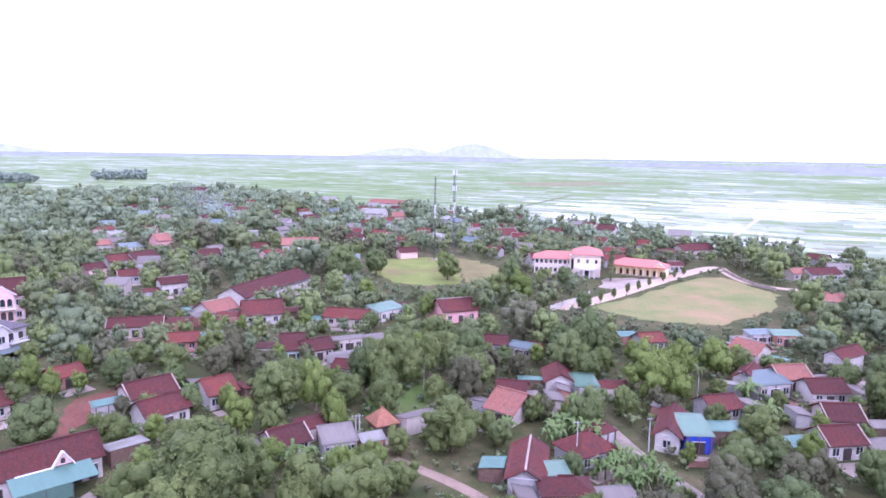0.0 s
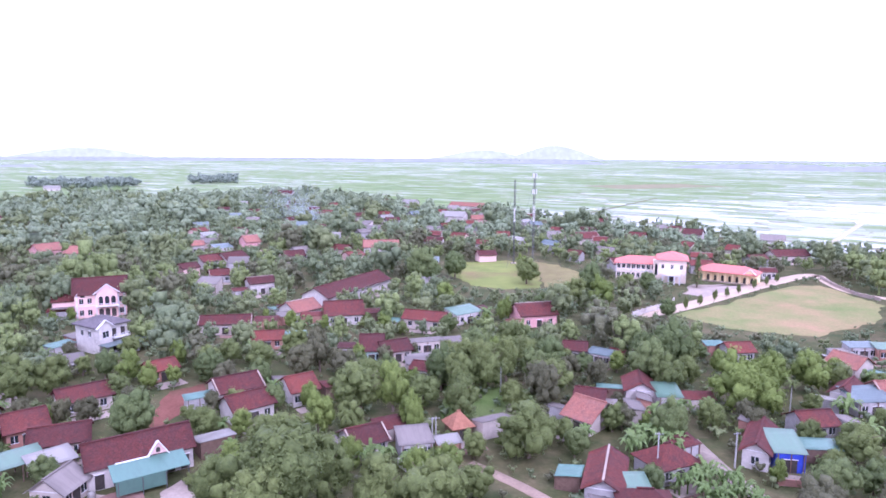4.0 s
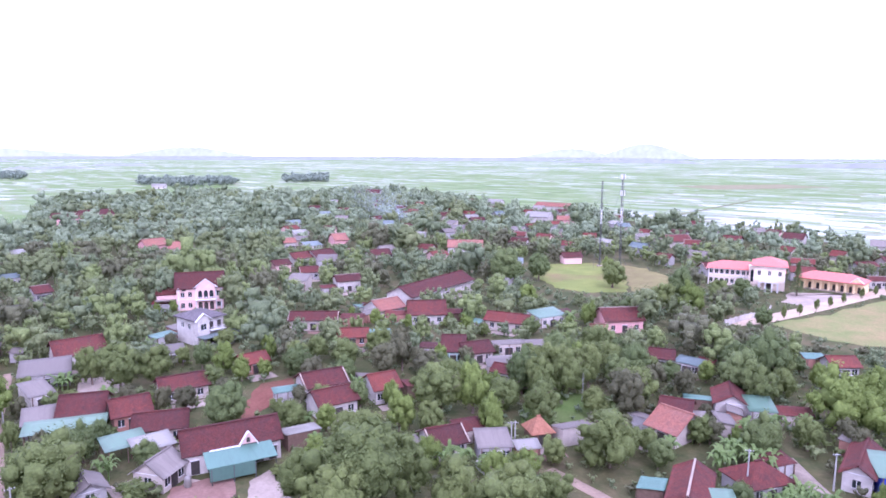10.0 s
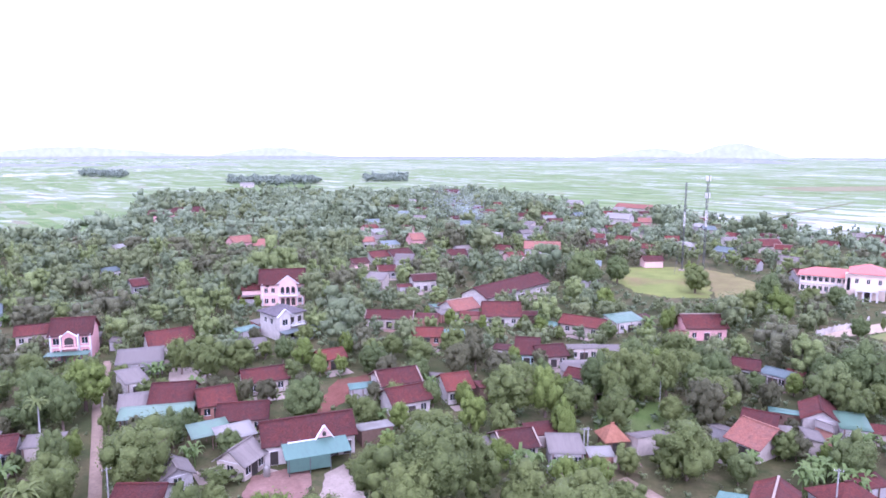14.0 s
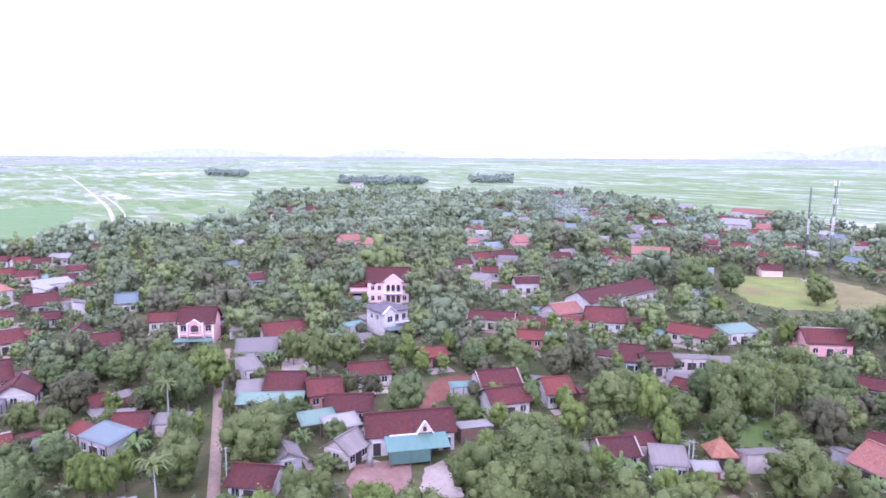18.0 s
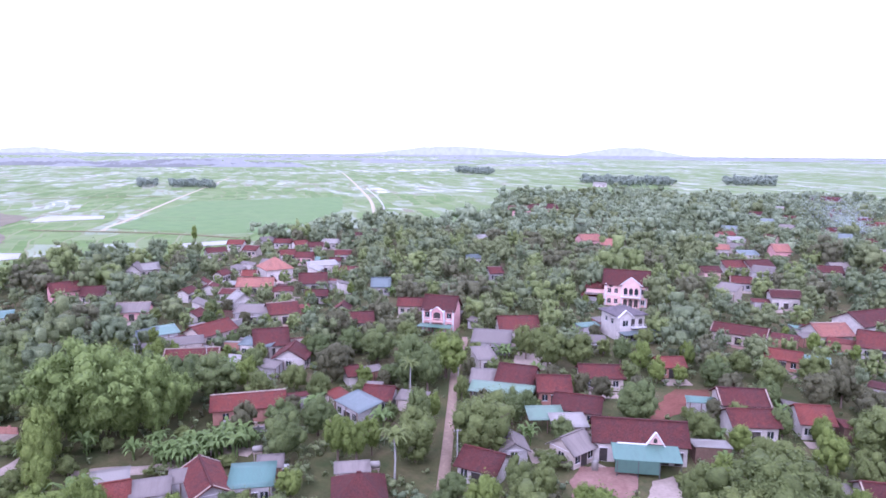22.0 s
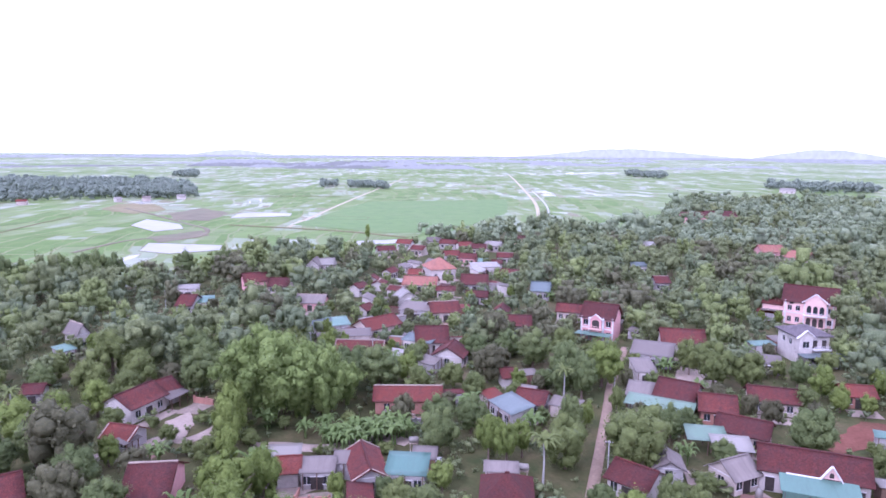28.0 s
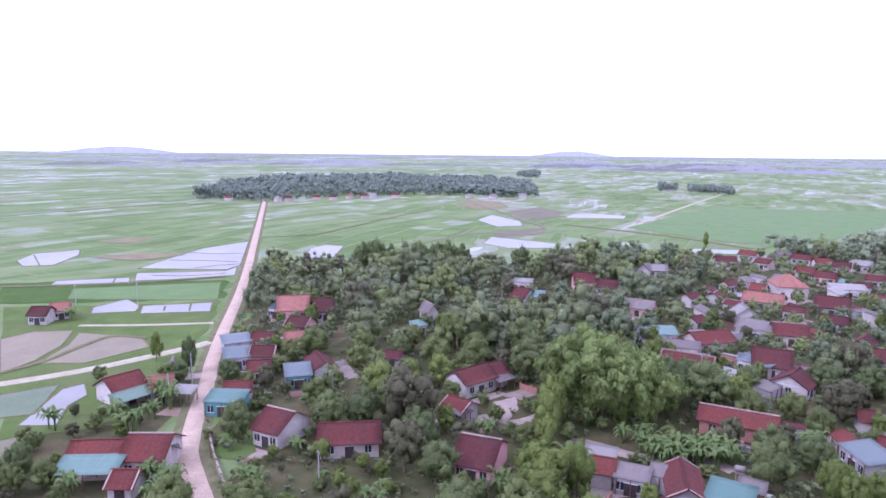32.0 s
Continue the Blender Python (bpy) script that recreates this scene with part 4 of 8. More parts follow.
def mast(x, y, h, w, label, dishes=True):
    """A slim guyed lattice mast: three legs, rings and diagonals, painted in bands, with panel antennas near the top."""
    ob = tagged(new("radio_mast"), label, "mast", "radio masts")
    ob.matrix_basis = pose(x, y, 0)
    legs = [(w * math.cos(a), w * math.sin(a)) for a in (0.3, 0.3 + 2.094, 0.3 + 4.188)]
    n = int(h / 6)
    for i in range(n):
        z0, z1 = h * i / n, h * (i + 1) / n
        pieces = []
        for k in range(3):
            a, b = legs[k], legs[(k + 1) % 3]
            pieces.append(tube([(*a, z0), (*a, z1)], [0.08, 0.08], 5))
            for j in range(3):
                za, zb = z0 + (z1 - z0) * j / 3, z0 + (z1 - z0) * (j + 1) / 3
                pieces.append(tube([(*a, za), (*b, zb)], [0.05, 0.05], 4))
                pieces.append(tube([(*a, zb), (*b, zb)], [0.045, 0.045 + 0.02], 4))
        v, q = joined(pieces)
        child("mast_section", mesh_quads("mast_section", v, q, TRIM if i % 4 == 3 else STEEL), ob)
    for k in range(3):
        a = 2.1 * k + 0.3
        for f in (0.6, 0.92):
            v, q = tube([(math.cos(a) * h * 0.32, math.sin(a) * h * 0.32, 0), (0, 0, h * f)], [0.03, 0.03], 4)
            child("guy_wire", mesh_quads("guy_wire", v, q, STEEL), ob)
        if dishes:
            for z in (h - 2.2, h - 9.0):
                box_part("antenna_panel", w + 0.25, w + 0.55, -0.25, 0.25, z, z + 2.1, TRIM, ob, m=pose(0, 0, 0, 0, 0, math.degrees(a)))
    box_part("footing", -1.2, 1.2, -1.2, 1.2, 0, 0.4, CONCRETE, ob)


def low_wall(pts, h, mat, label, posts=3.0):
    """A garden wall along a line: panels between posts with caps."""
    ob = tagged(new("boundary_wall"), label, "wall", "boundary walls")
    for (x0, y0), (x1, y1) in zip(pts, pts[1:]):
        L = math.hypot(x1 - x0, y1 - y0)
        m = pose(x0, y0, 0, 0, 0, math.degrees(math.atan2(y1 - y0, x1 - x0)))
        box_part("wall_panel", 0, L, -0.1, 0.1, 0, h, mat, ob, m=m)
        box_part("coping", 0, L, -0.14, 0.14, h + 0.002, h + 0.08, mat, ob, m=m)
        for k in range(int(L / posts) + 1):
            px = min(k * posts, L)
            box_part("post", px - 0.17, px + 0.17, -0.17, 0.17, 0, h + 0.4, mat, ob, m=m)


def power_pole(x, y, h, turn=0.0):
    """A tapered concrete pole with a cross-arm, insulators and a lamp arm."""
    ob = tagged(new("power_pole"), "grey concrete power pole with steel cross-arm", "pole", "power poles")
    ob.matrix_basis = pose(x, y, 0, 0, 0, turn)
    v, q = tube([(0, 0, 0), (0, 0, h * 0.5), (0, 0, h)], [0.15, 0.12, 0.09], 8)
    child("pole", mesh_quads("pole", v, q, POLE, True), ob)
    box_part("cross_arm", -0.6, 0.6, -0.04, 0.04, h - 0.42, h - 0.34, STEEL, ob)
    for k in (-0.55, -0.2, 0.2, 0.55):
        v, q = tube([(k, 0, h - 0.34), (k, 0, h - 0.25), (k, 0, h - 0.16)], [0.03, 0.06, 0.02], 6)
        child("insulator", mesh_quads("insulator", v, q, TRIM, True), ob)


def water_tank(x, y, z, turn=0.0):
    """A steel water tank lying on a stand of legs."""
    ob = tagged(new("water_tank"), "shiny steel water tank on a low concrete stand", "water tank", "water tanks")
    ob.matrix_basis = pose(x, y, 0, 0, 0, turn)
    v, q = tube([(0, 0, -0.9), (0, 0, -0.82), (0, 0, -0.7), (0, 0, 0.7), (0, 0, 0.82), (0, 0, 0.9)], [0.05, 0.4, 0.55, 0.55, 0.4, 0.05], 16)
    child("tank", mesh_quads("tank", v, q, METAL, True), ob, pose(0, 0, z + 0.6, 0, 90, 0))
    for sx in (-0.6, 0.6):
        for sy in (-0.4, 0.4):
            box_part("leg", sx - 0.08, sx + 0.08, sy - 0.08, sy + 0.08, 0, z + 0.15, CONCRETE, ob)
    box_part("stand_top", -0.8, 0.8, -0.55, 0.55, z + 0.002, z + 0.14, CONCRETE, ob)


def car(x, y, turn):
    """A small white car with dark windows."""
    ob = tagged(new("car"), "small white car with dark windows parked beside a shed", "car")
    ob.matrix_basis = pose(x, y, 0, 0, 0, turn)
    prof = [(-2.0, 0.35), (2.0, 0.35), (2.05, 0.75), (1.2, 0.95), (-1.75, 1.0), (-2.05, 0.8)]
    n = len(prof)
    v = [(a, -0.85, z) for a, z in prof] + [(a, 0.85, z) for a, z in prof]
    child("body", mesh_of("body", v, [tuple(range(n)), tuple(range(2 * n - 1, n - 1, -1))] + [(i, i + n, (i + 1) % n + n, (i + 1) % n) for i in range(n)], CARPAINT), ob)
    cab = [(-1.65, 0.98), (1.05, 0.94), (0.35, 1.45), (-1.25, 1.48)]
    v = [(a, -0.78 + 0.12 * (z > 1.2), z) for a, z in cab] + [(a, 0.78 - 0.12 * (z > 1.2), z) for a, z in cab]
    child("windows", mesh_of("windows", v, [(0, 1, 2, 3), (7, 6, 5, 4)] + [(i, i + 4, (i + 1) % 4 + 4, (i + 1) % 4) for i in range(4)], GLASS), ob)
    box_part("car_roof", -1.3, 0.4, -0.7, 0.7, 1.47, 1.53, CARPAINT, ob)
    for sx in (-1.25, 1.3):
        for sy in (-0.86, 0.68):
            vv, q = tube([(0, 0, 0), (0, 0, 0.02), (0, 0, 0.16), (0, 0, 0.18)], [0.2, 0.31, 0.31, 0.2], 14)
            w = child("wheel", mesh_quads("wheel", vv, q, DARK, True), ob, pose(sx, sy + 0.18, 0.31, 90, 0, 0))
            box_part("rim", -0.14, 0.14, -0.14, 0.14, -0.01, 0.19, STEEL, w)
    for sy in (-0.6, 0.6):
        box_part("headlight", 1.98, 2.06, sy - 0.18, sy + 0.18, 0.6, 0.74, TRIM, ob)


house("e", -634.0, -186.9, 67, 5.9, 4.8, 3.2, 1.4, "metal", "white", False)
house("e", -642.3, -179.2, 104, 6.6, 4.8, 3.2, 1.4, "brick", "white", False)
house("e", -660.5, -155.5, 91, 7.3, 4.8, 3.2, 1.4, "brick", "cream", False)
house("e", -663.2, -139.0, 78, 7.9, 4.8, 3.2, 1.4, "tile", "white", False)
house("e", -680.6, -126.1, 115, 5.9, 4.8, 3.2, 1.4, "orange", "white", False)
house("e", -683.1, -110.7, 102, 6.6, 4.8, 3.2, 1.4, "brick", "white", False)
house("e", -700.2, -104.3, 89, 7.3, 4.8, 3.2, 1.4, "metal", "white", False)
house("e", -704.1, -80.8, 76, 7.9, 4.8, 3.2, 1.4, "brick", "cream", False)
house("e", -709.0, -2.8, 113, 5.9, 4.8, 3.2, 1.4, "metal", "white", False)
house("e", -713.2, 22.5, 100, 6.6, 4.8, 3.2, 1.4, "fibre", "cream", False)
house("e", -640.1, -237.1, 87, 7.3, 4.8, 3.2, 1.4, "brick", "white", False)
house("e", -727.0, 55.5, 74, 7.9, 4.8, 3.2, 1.4, "metal", "white", False)
house("e", -298.2, 131.8, 36, 6.5, 6, 3.2, 1.6, "tile", "cream")
house("e", -322.9, 151.6, 72, 7.5, 6, 3.2, 1.6, "fibre", "white")
house("e", -311.6, 154.8, 48, 8.5, 6, 3.2, 1.6, "tile", "white")
house("e", -300.7, 158.1, 83, 6.5, 6, 3.2, 1.6, "brick", "white")
house("e", -290.4, 161.3, 59, 7.5, 6, 3.2, 1.6, "tile", "cream")
house("e", -296.5, 173.7, 35, 8.5, 6, 3.2, 1.6, "metal", "white")
house("e", -275.7, 138.4, 75, 6.5, 6, 3.2, 1.6, "brick", "white")
house("e", -265.2, 141.8, 51, 7.5, 6, 3.2, 1.6, "tile", "pink")
house("e", -310.8, 197.9, 61, 6.5, 6, 3.2, 1.6, "tile", "yellow")
house("e", -321.2, 133.7, 47, 7.5, 6, 3.2, 1.6, "brick", "white")
house("e", -302.6, 115.4, 86, 8.5, 6, 3.2, 1.6, "tile", "white")
house("e", -260.6, 158.9, 53, 6.5, 6, 3.2, 1.6, "tile", "white")
house("e", -256.1, 121.4, 36, 7.5, 6, 3.2, 1.6, "fibre", "white")
villa(-127.5, 188.3, 32)
white_house(-104.7, 154.1, 66)
pink_house(-141.9, 119.2, 35)
shrine_house(-58.6, 93.4, 42)
school_main(52.4, 275.6, -11)
school_annex(82.6, 274.2, -29)
mast(5.5, 288.8, 41.5, 0.45, "tall slim red and white lattice radio mast")
mast(-2.9, 303.2, 38.0, 0.35, "tall thin grey lattice mast behind trees", False)

house("e", -59.0, 224.0, 70, 37.8, 10.3, 3.6, 2.7, "tile", "long")
house("e", -65.7, 192.1, 56, 9.1, 8.5, 3.2, 2.3, "orange", "white")
house("e", -51.7, 190.3, 19, 10.7, 10.9, 3.2, 2.9, "tile", "white")
house("e", -80.5, 173.4, 17, 13.3, 6.1, 3.2, 1.6, "tile", "cream")
house("e", -63.7, 161.1, 20, 7.3, 5.6, 2.8, 1.5, "brick", "brick")
house("e", -91.5, 225.0, 40, 8.7, 6.3, 4.2, 1.7, "tile", "white")
house("e", -132.7, 271.1, 56, 9.4, 7.8, 3.6, 2.1, "tile", "white")
house("e", -126.0, 278.4, 62, 10.9, 8.9, 3.6, 2.4, "tile", "white")
house("e", -137.7, 326.2, 43, 7.0, 10.9, 4.5, 2.9, "orange", "pink")
house("e", -67.1, 316.4, 13, 16.3, 10.1, 5.0, 2.7, "orange", "white")
house("e", -114.6, 242.1, 34, 7.0, 6.3, 3.2, 1.7, "tile", "grey")
house("e", -103.5, 292.5, 35, 10.0, 7.0, 3.2, 1.9, "tile", "cream")
house("e", -35.2, 156.3, 11, 5.1, 9.6, 3.2, 2.6, "tile", "aqua")
house("e", -29.9, 155.7, 35, 6.8, 6.5, 3.0, 1.7, "tile", "cream")
house("s", -22.7, 162.3, 25, 7.4, 2.4, 3.0, 0.4, "fibre", "cream")
house("e", -19.6, 141.8, -14, 5.5, 4.1, 3.0, 1.1, "tile", "grey")
house("s", -21.5, 145.4, 20, 6.6, 3.7, 3.0, 0.7, "fibre", "cream")
house("e", -56.2, 124.4, 44, 8.6, 7.2, 3.4, 1.9, "tile", "white")
house("e", -50.3, 116.1, 48, 7.7, 6.7, 3.2, 1.8, "tile", "white")
house("e", -43.7, 126.4, 41, 5.3, 7.4, 3.2, 2.0, "brick", "white")
house("h", -9.8, 113.5, 30, 3.6, 4.0, 2.2, 2.3, "thatch", "wood")
house("e", -25.1, 104.8, 38, 6.0, 6.3, 2.8, 1.7, "tile", "white")
house("s", -16.5, 105.1, 20, 5.3, 5.5, 2.8, 1.0, "fibre", "grey")
house("g", 25.4, 136.1, 86, 8.1, 5.9, 3.2, 1.6, "tile", "white")
house("s", 30.0, 132.5, 4, 4.5, 5.8, 3.0, 1.0, "aqua", "grey")
house("e", 14.0, 121.1, -37, 5.7, 9.2, 2.8, 2.4, "orange", "cream")
house("e", 14.6, 127.2, -13, 5.1, 6.1, 3.4, 1.6, "tile", "pink")
house("s", 17.3, 124.6, 4, 4.1, 2.9, 2.8, 0.5, "fibre", "grey")
house("g", 41.0, 112.0, 66, 12.2, 3.9, 3.2, 1.3, "tile", "white")
house("s", 43.9, 109.5, -2, 4.5, 6.9, 3.2, 1.2, "aqua", "blue")
house("h", 24.0, 103.0, 32, 7.4, 6.2, 2.8, 2.4, "tile", "grey")
house("g", 13.9, 96.2, 79, 11.3, 5.1, 3.2, 1.4, "tile", "grey")
house("s", 17.1, 94.0, 8, 4.6, 3.6, 2.8, 0.6, "aqua", "grey")
house("h", 18.3, 88.9, 3, 7.0, 4.8, 3.0, 1.6, "tile", "white")
house("g", 67.0, 139.3, 53, 7.8, 4.5, 3.0, 1.6, "tile", "white")
house("s", 68.7, 135.3, 13, 8.0, 6.1, 3.0, 1.1, "blue", "grey")
house("e", 75.6, 139.9, 8, 7.0, 6.4, 3.0, 1.9, "orange", "cream")
house("e", 75.5, 157.4, -53, 6.6, 7.4, 3.2, 2.1, "orange", "cream")
house("s", 76.8, 160.7, 25, 6.4, 4.1, 3.0, 0.7, "blue", "white")
house("e", 53.5, 166.3, 14, 5.9, 5.6, 3.0, 1.5, "brick", "grey")
house("g", 92.1, 147.2, 31, 9.2, 3.9, 5.5, 1.4, "tile", "white")
house("e", 53.4, 122.5, 16, 6.2, 5.6, 2.8, 1.6, "tile", "grey")
house("e", 78.6, 131.8, 2, 7.2, 6.3, 3.0, 1.7, "tile", "white")
house("e", 73.7, 117.7, -4, 6.2, 6.4, 3.0, 1.8, "tile", "cream")
house("e", 67.3, 107.4, 9, 6.8, 5.8, 3.0, 1.9, "tile", "white")
house("s", 84.9, 172.9, 9, 7.0, 3.4, 3.0, 0.6, "blue", "grey")
house("s", 91.4, 172.1, 0, 7.1, 3.8, 3.0, 0.7, "aqua", "orange")
house("e", 14.3, 162.1, -7, 5.1, 5.2, 3.0, 1.4, "tile", "grey")
house("s", 20.3, 158.9, -29, 5.9, 3.7, 2.6, 0.7, "blue", "grey")
house("e", 4.4, 195.6, 23, 10.9, 9.6, 3.6, 2.6, "tile", "pink")
house("s", -16.1, 194.9, 45, 9.7, 6.1, 3.0, 1.1, "aqua", "white")
house("e", -26.2, 186.7, -11, 11.8, 6.5, 3.0, 1.7, "brick", "cream")
house("s", 128.6, 215.9, -26, 7.6, 8.9, 3.0, 1.6, "orange", "grey")
house("e", 99.7, 281.8, 6, 5.8, 4.1, 3.2, 1.1, "tile", "white")
house("e", 124.4, 327.8, 18, 17.9, 8.7, 3.5, 2.3, "tile", "cream")
house("e", 144.7, 267.4, 20, 9.9, 5.4, 3.2, 1.4, "orange", "cream")
house("e", 153.3, 266.5, 15, 13.8, 6.7, 3.2, 1.8, "tile", "white")
house("e", 34.1, 377.6, 25, 16.3, 10.7, 3.6, 2.8, "tile", "cream")
house("e", -45.9, 580.7, -24, 33.2, 10.3, 4.0, 2.7, "orange", "white")
house("e", 100.0, 402.8, -27, 10.0, 9.4, 4.0, 2.5, "tile", "white")
house("e", 136.3, 380.9, -19, 11.4, 8.9, 4.0, 2.4, "fibre", "white")
house("h", -241.9, 115.9, 83, 10.5, 12.0, 4.2, 4.0, "orange", "white")
house("e", -220.4, 98.2, 56, 12.0, 8.3, 3.0, 2.2, "orange", "cream")
house("s", -240.8, 136.9, 75, 11.8, 6.2, 3.2, 1.1, "metal", "white")
house("e", -213.8, 117.4, 61, 9.4, 10.1, 3.0, 2.7, "tile", "grey")
house("s", -182.1, 80.7, 50, 11.5, 7.0, 3.2, 1.2, "fibre", "grey")
house("g", -198.4, 82.8, 173, 7.0, 6.6, 3.4, 2.4, "metal", "white")
house("e", -178.5, 87.2, 75, 8.3, 8.5, 3.2, 2.3, "tile", "cream")
house("e", -152.3, 71.0, 68, 7.9, 10.7, 3.0, 2.8, "tile", "white")
house("s", -150.9, 67.0, 39, 8.2, 4.7, 3.0, 0.8, "blue", "white")
house("g", -138.2, 69.7, 139, 6.9, 7.4, 2.8, 2.2, "tile", "white")
house("e", -151.0, 50.8, 60, 11.5, 6.5, 3.0, 1.7, "tile", "brick")
house("e", -170.5, 62.4, 108, 11.2, 7.6, 3.0, 2.0, "brick", "cream")
house("s", -163.2, 53.1, 74, 8.6, 4.7, 3.0, 0.8, "fibre", "cream")
house("e", -115.7, 48.9, 65, 12.9, 6.5, 3.0, 1.7, "brick", "brick")
house("s", -101.6, 64.8, 1, 8.0, 5.3, 3.0, 0.9, "blue", "grey")
house("e", -103.3, 71.0, 40, 5.4, 5.9, 3.0, 1.6, "tile", "grey")
house("e", -118.6, 74.3, 74, 3.0, 4.8, 2.8, 1.3, "tile", "white")
house("g", -90.5, 31.0, 169, 9.9, 4.9, 3.0, 1.4, "tile", "grey")
house("s", -86.5, 36.5, 59, 6.1, 5.7, 3.0, 1.0, "teal", "grey")
house("e", -95.6, 19.9, 72, 3.2, 5.0, 2.8, 1.3, "brick", "white")
house("s", -92.8, 23.9, 68, 4.9, 4.1, 2.8, 0.7, "fibre", "grey")
house("s", -93.6, 28.5, 66, 3.1, 3.3, 2.8, 0.6, "fibre", "grey")
house("h", -73.8, 47.0, 59, 7.1, 8.3, 2.8, 2.8, "tile", "grey")
house("s", -79.4, 49.4, 59, 4.9, 2.7, 3.2, 0.5, "fibre", "white")
house("e", -135.7, -1.5, 133, 8.8, 7.4, 3.2, 2.0, "tile", "white")
house("e", -140.8, 4.0, 124, 3.4, 6.3, 3.0, 1.7, "tile", "white")
house("e", -120.3, -3.5, 51, 5.2, 4.8, 2.6, 1.3, "brick", "grey")
house("p", -117.4, -3.1, 134, 3.3, 2.4, 2.3, 0.4, "fibre", "grey")
house("s", -180.0, -16.3, 124, 3.7, 4.1, 2.8, 0.7, "teal", "grey")
house("e", -150.7, -19.8, 74, 3.5, 4.0, 2.8, 1.1, "tile", "grey")
house("p", -136.6, 5.9, 134, 5.0, 2.9, 2.5, 0.5, "fibre", "white")
house("e", -98.7, 0.4, 71, 6.1, 10.1, 3.0, 2.7, "tile", "pink")
house("e", -105.1, -22.7, 99, 10.0, 7.6, 2.8, 2.0, "tile", "cream")
house("e", -108.5, -35.8, 65, 5.6, 8.9, 3.2, 2.4, "tile", "white")
house("s", -119.9, -50.1, 89, 7.3, 5.0, 3.0, 0.9, "teal", "teal")
house("e", -126.4, -49.9, 101, 4.9, 4.8, 2.8, 1.3, "brick", "grey")
house("e", -125.2, -74.2, 144, 6.8, 8.5, 3.2, 2.3, "brick", "white")
house("p", -120.6, -69.5, 146, 7.8, 4.1, 2.8, 0.7, "aqua", "teal")
house("e", -126.8, -66.5, 112, 4.1, 7.4, 2.8, 2.0, "orange", "grey")
house("p", -124.4, -60.7, 85, 4.4, 3.6, 2.6, 0.6, "metal", "white")
house("g", -138.6, -69.3, -157, 4.0, 2.4, 2.4, 2.2, "fibre", "wood")
house("e", -96.6, -62.8, 98, 8.4, 5.0, 3.0, 1.3, "brick", "white")
house("p", -90.1, -61.1, 96, 9.2, 4.9, 2.8, 0.9, "teal", "white")
house("e", -96.8, -54.2, 93, 6.5, 8.9, 3.2, 2.4, "brick", "white")
house("g", -98.7, -53.1, -143, 5.0, 3.0, 3.0, 0.9, "fibre", "white")
house("e", -87.7, -53.9, 93, 3.5, 5.2, 2.4, 1.4, "brick", "white")
house("e", -198.1, -57.2, 104, 9.0, 12.0, 3.2, 3.2, "orange", "pink")
house("s", -197.9, -61.0, 77, 5.0, 7.9, 3.0, 1.4, "blue", "white")
house("e", -196.7, -47.4, 110, 5.5, 10.7, 3.2, 2.8, "tile", "white")
house("s", -160.0, -62.2, 120, 6.9, 5.6, 3.0, 1.0, "blue", "grey")
house("s", -148.1, -57.9, 111, 5.8, 6.2, 3.0, 1.1, "blue", "grey")
house("e", -163.1, -55.7, 94, 5.2, 5.2, 3.0, 1.4, "tile", "pink")
house("e", -150.3, -51.9, 94, 5.4, 6.1, 3.0, 1.6, "tile", "pink")
house("e", -139.6, -49.6, 104, 4.4, 5.2, 3.0, 1.4, "tile", "white")
house("s", -136.5, -40.0, 109, 5.5, 6.2, 3.0, 1.1, "blue", "teal")
house("g", -142.6, -36.1, -154, 9.2, 5.2, 3.2, 1.4, "tile", "white")
house("e", -178.3, -50.0, 77, 6.3, 6.5, 3.0, 1.7, "tile", "pink")
house("e", -162.2, -47.3, 101, 4.4, 7.0, 3.0, 1.9, "orange", "cream")
house("e", -183.9, -129.2, 94, 5.0, 6.0, 3.0, 1.9, "tile", "white")
house("e", -189.6, -127.0, 122, 4.8, 5.6, 3.0, 1.8, "orange", "white")
house("e", -246.3, 41.8, 90, 8.1, 8.9, 4.0, 2.4, "tile", "pink")
house("s", -243.5, 18.5, 76, 6.8, 4.7, 3.2, 0.8, "metal", "white")
house("s", -221.1, 20.6, 79, 6.9, 5.7, 3.0, 1.0, "teal", "grey")
house("e", -220.9, 16.7, 61, 4.7, 9.2, 3.0, 2.4, "tile", "grey")
house("e", -238.7, 49.9, 61, 7.0, 8.3, 3.0, 2.2, "tile", "cream")
house("g", -273.7, 72.1, 151, 8.0, 5.3, 3.5, 2.4, "fibre", "white")
house("e", -275.4, 77.3, 84, 7.2, 7.6, 3.2, 2.0, "metal", "white")
house("e", -207.6, 53.4, 61, 8.8, 7.2, 3.0, 1.9, "fibre", "pink")
house("s", -176.1, 52.5, 86, 5.6, 5.9, 3.0, 1.0, "teal", "grey")
house("g", -189.5, -13.8, -152, 6.0, 3.5, 4.5, 2.4, "fibre", "white")
house("e", -177.1, 47.7, 105, 6.0, 5.0, 2.8, 1.3, "blue", "grey")
house("e", -161.7, 123.0, 46, 7.1, 6.3, 3.2, 1.7, "tile", "cream")
house("e", -155.6, 100.4, 60, 6.4, 7.4, 3.0, 2.0, "tile", "grey")
house("e", -121.8, 129.5, 54, 10.4, 9.8, 3.4, 2.6, "tile", "white")
house("s", -117.5, 115.7, 41, 9.6, 8.0, 3.0, 1.4, "fibre", "grey")
house("s", -109.1, 104.9, 63, 4.4, 7.0, 2.8, 1.2, "fibre", "white")
house("s", -97.4, 93.7, 42, 4.9, 6.2, 2.8, 1.1, "fibre", "grey")
house("e", -93.0, 99.9, 32, 7.3, 9.2, 3.2, 2.4, "tile", "white")
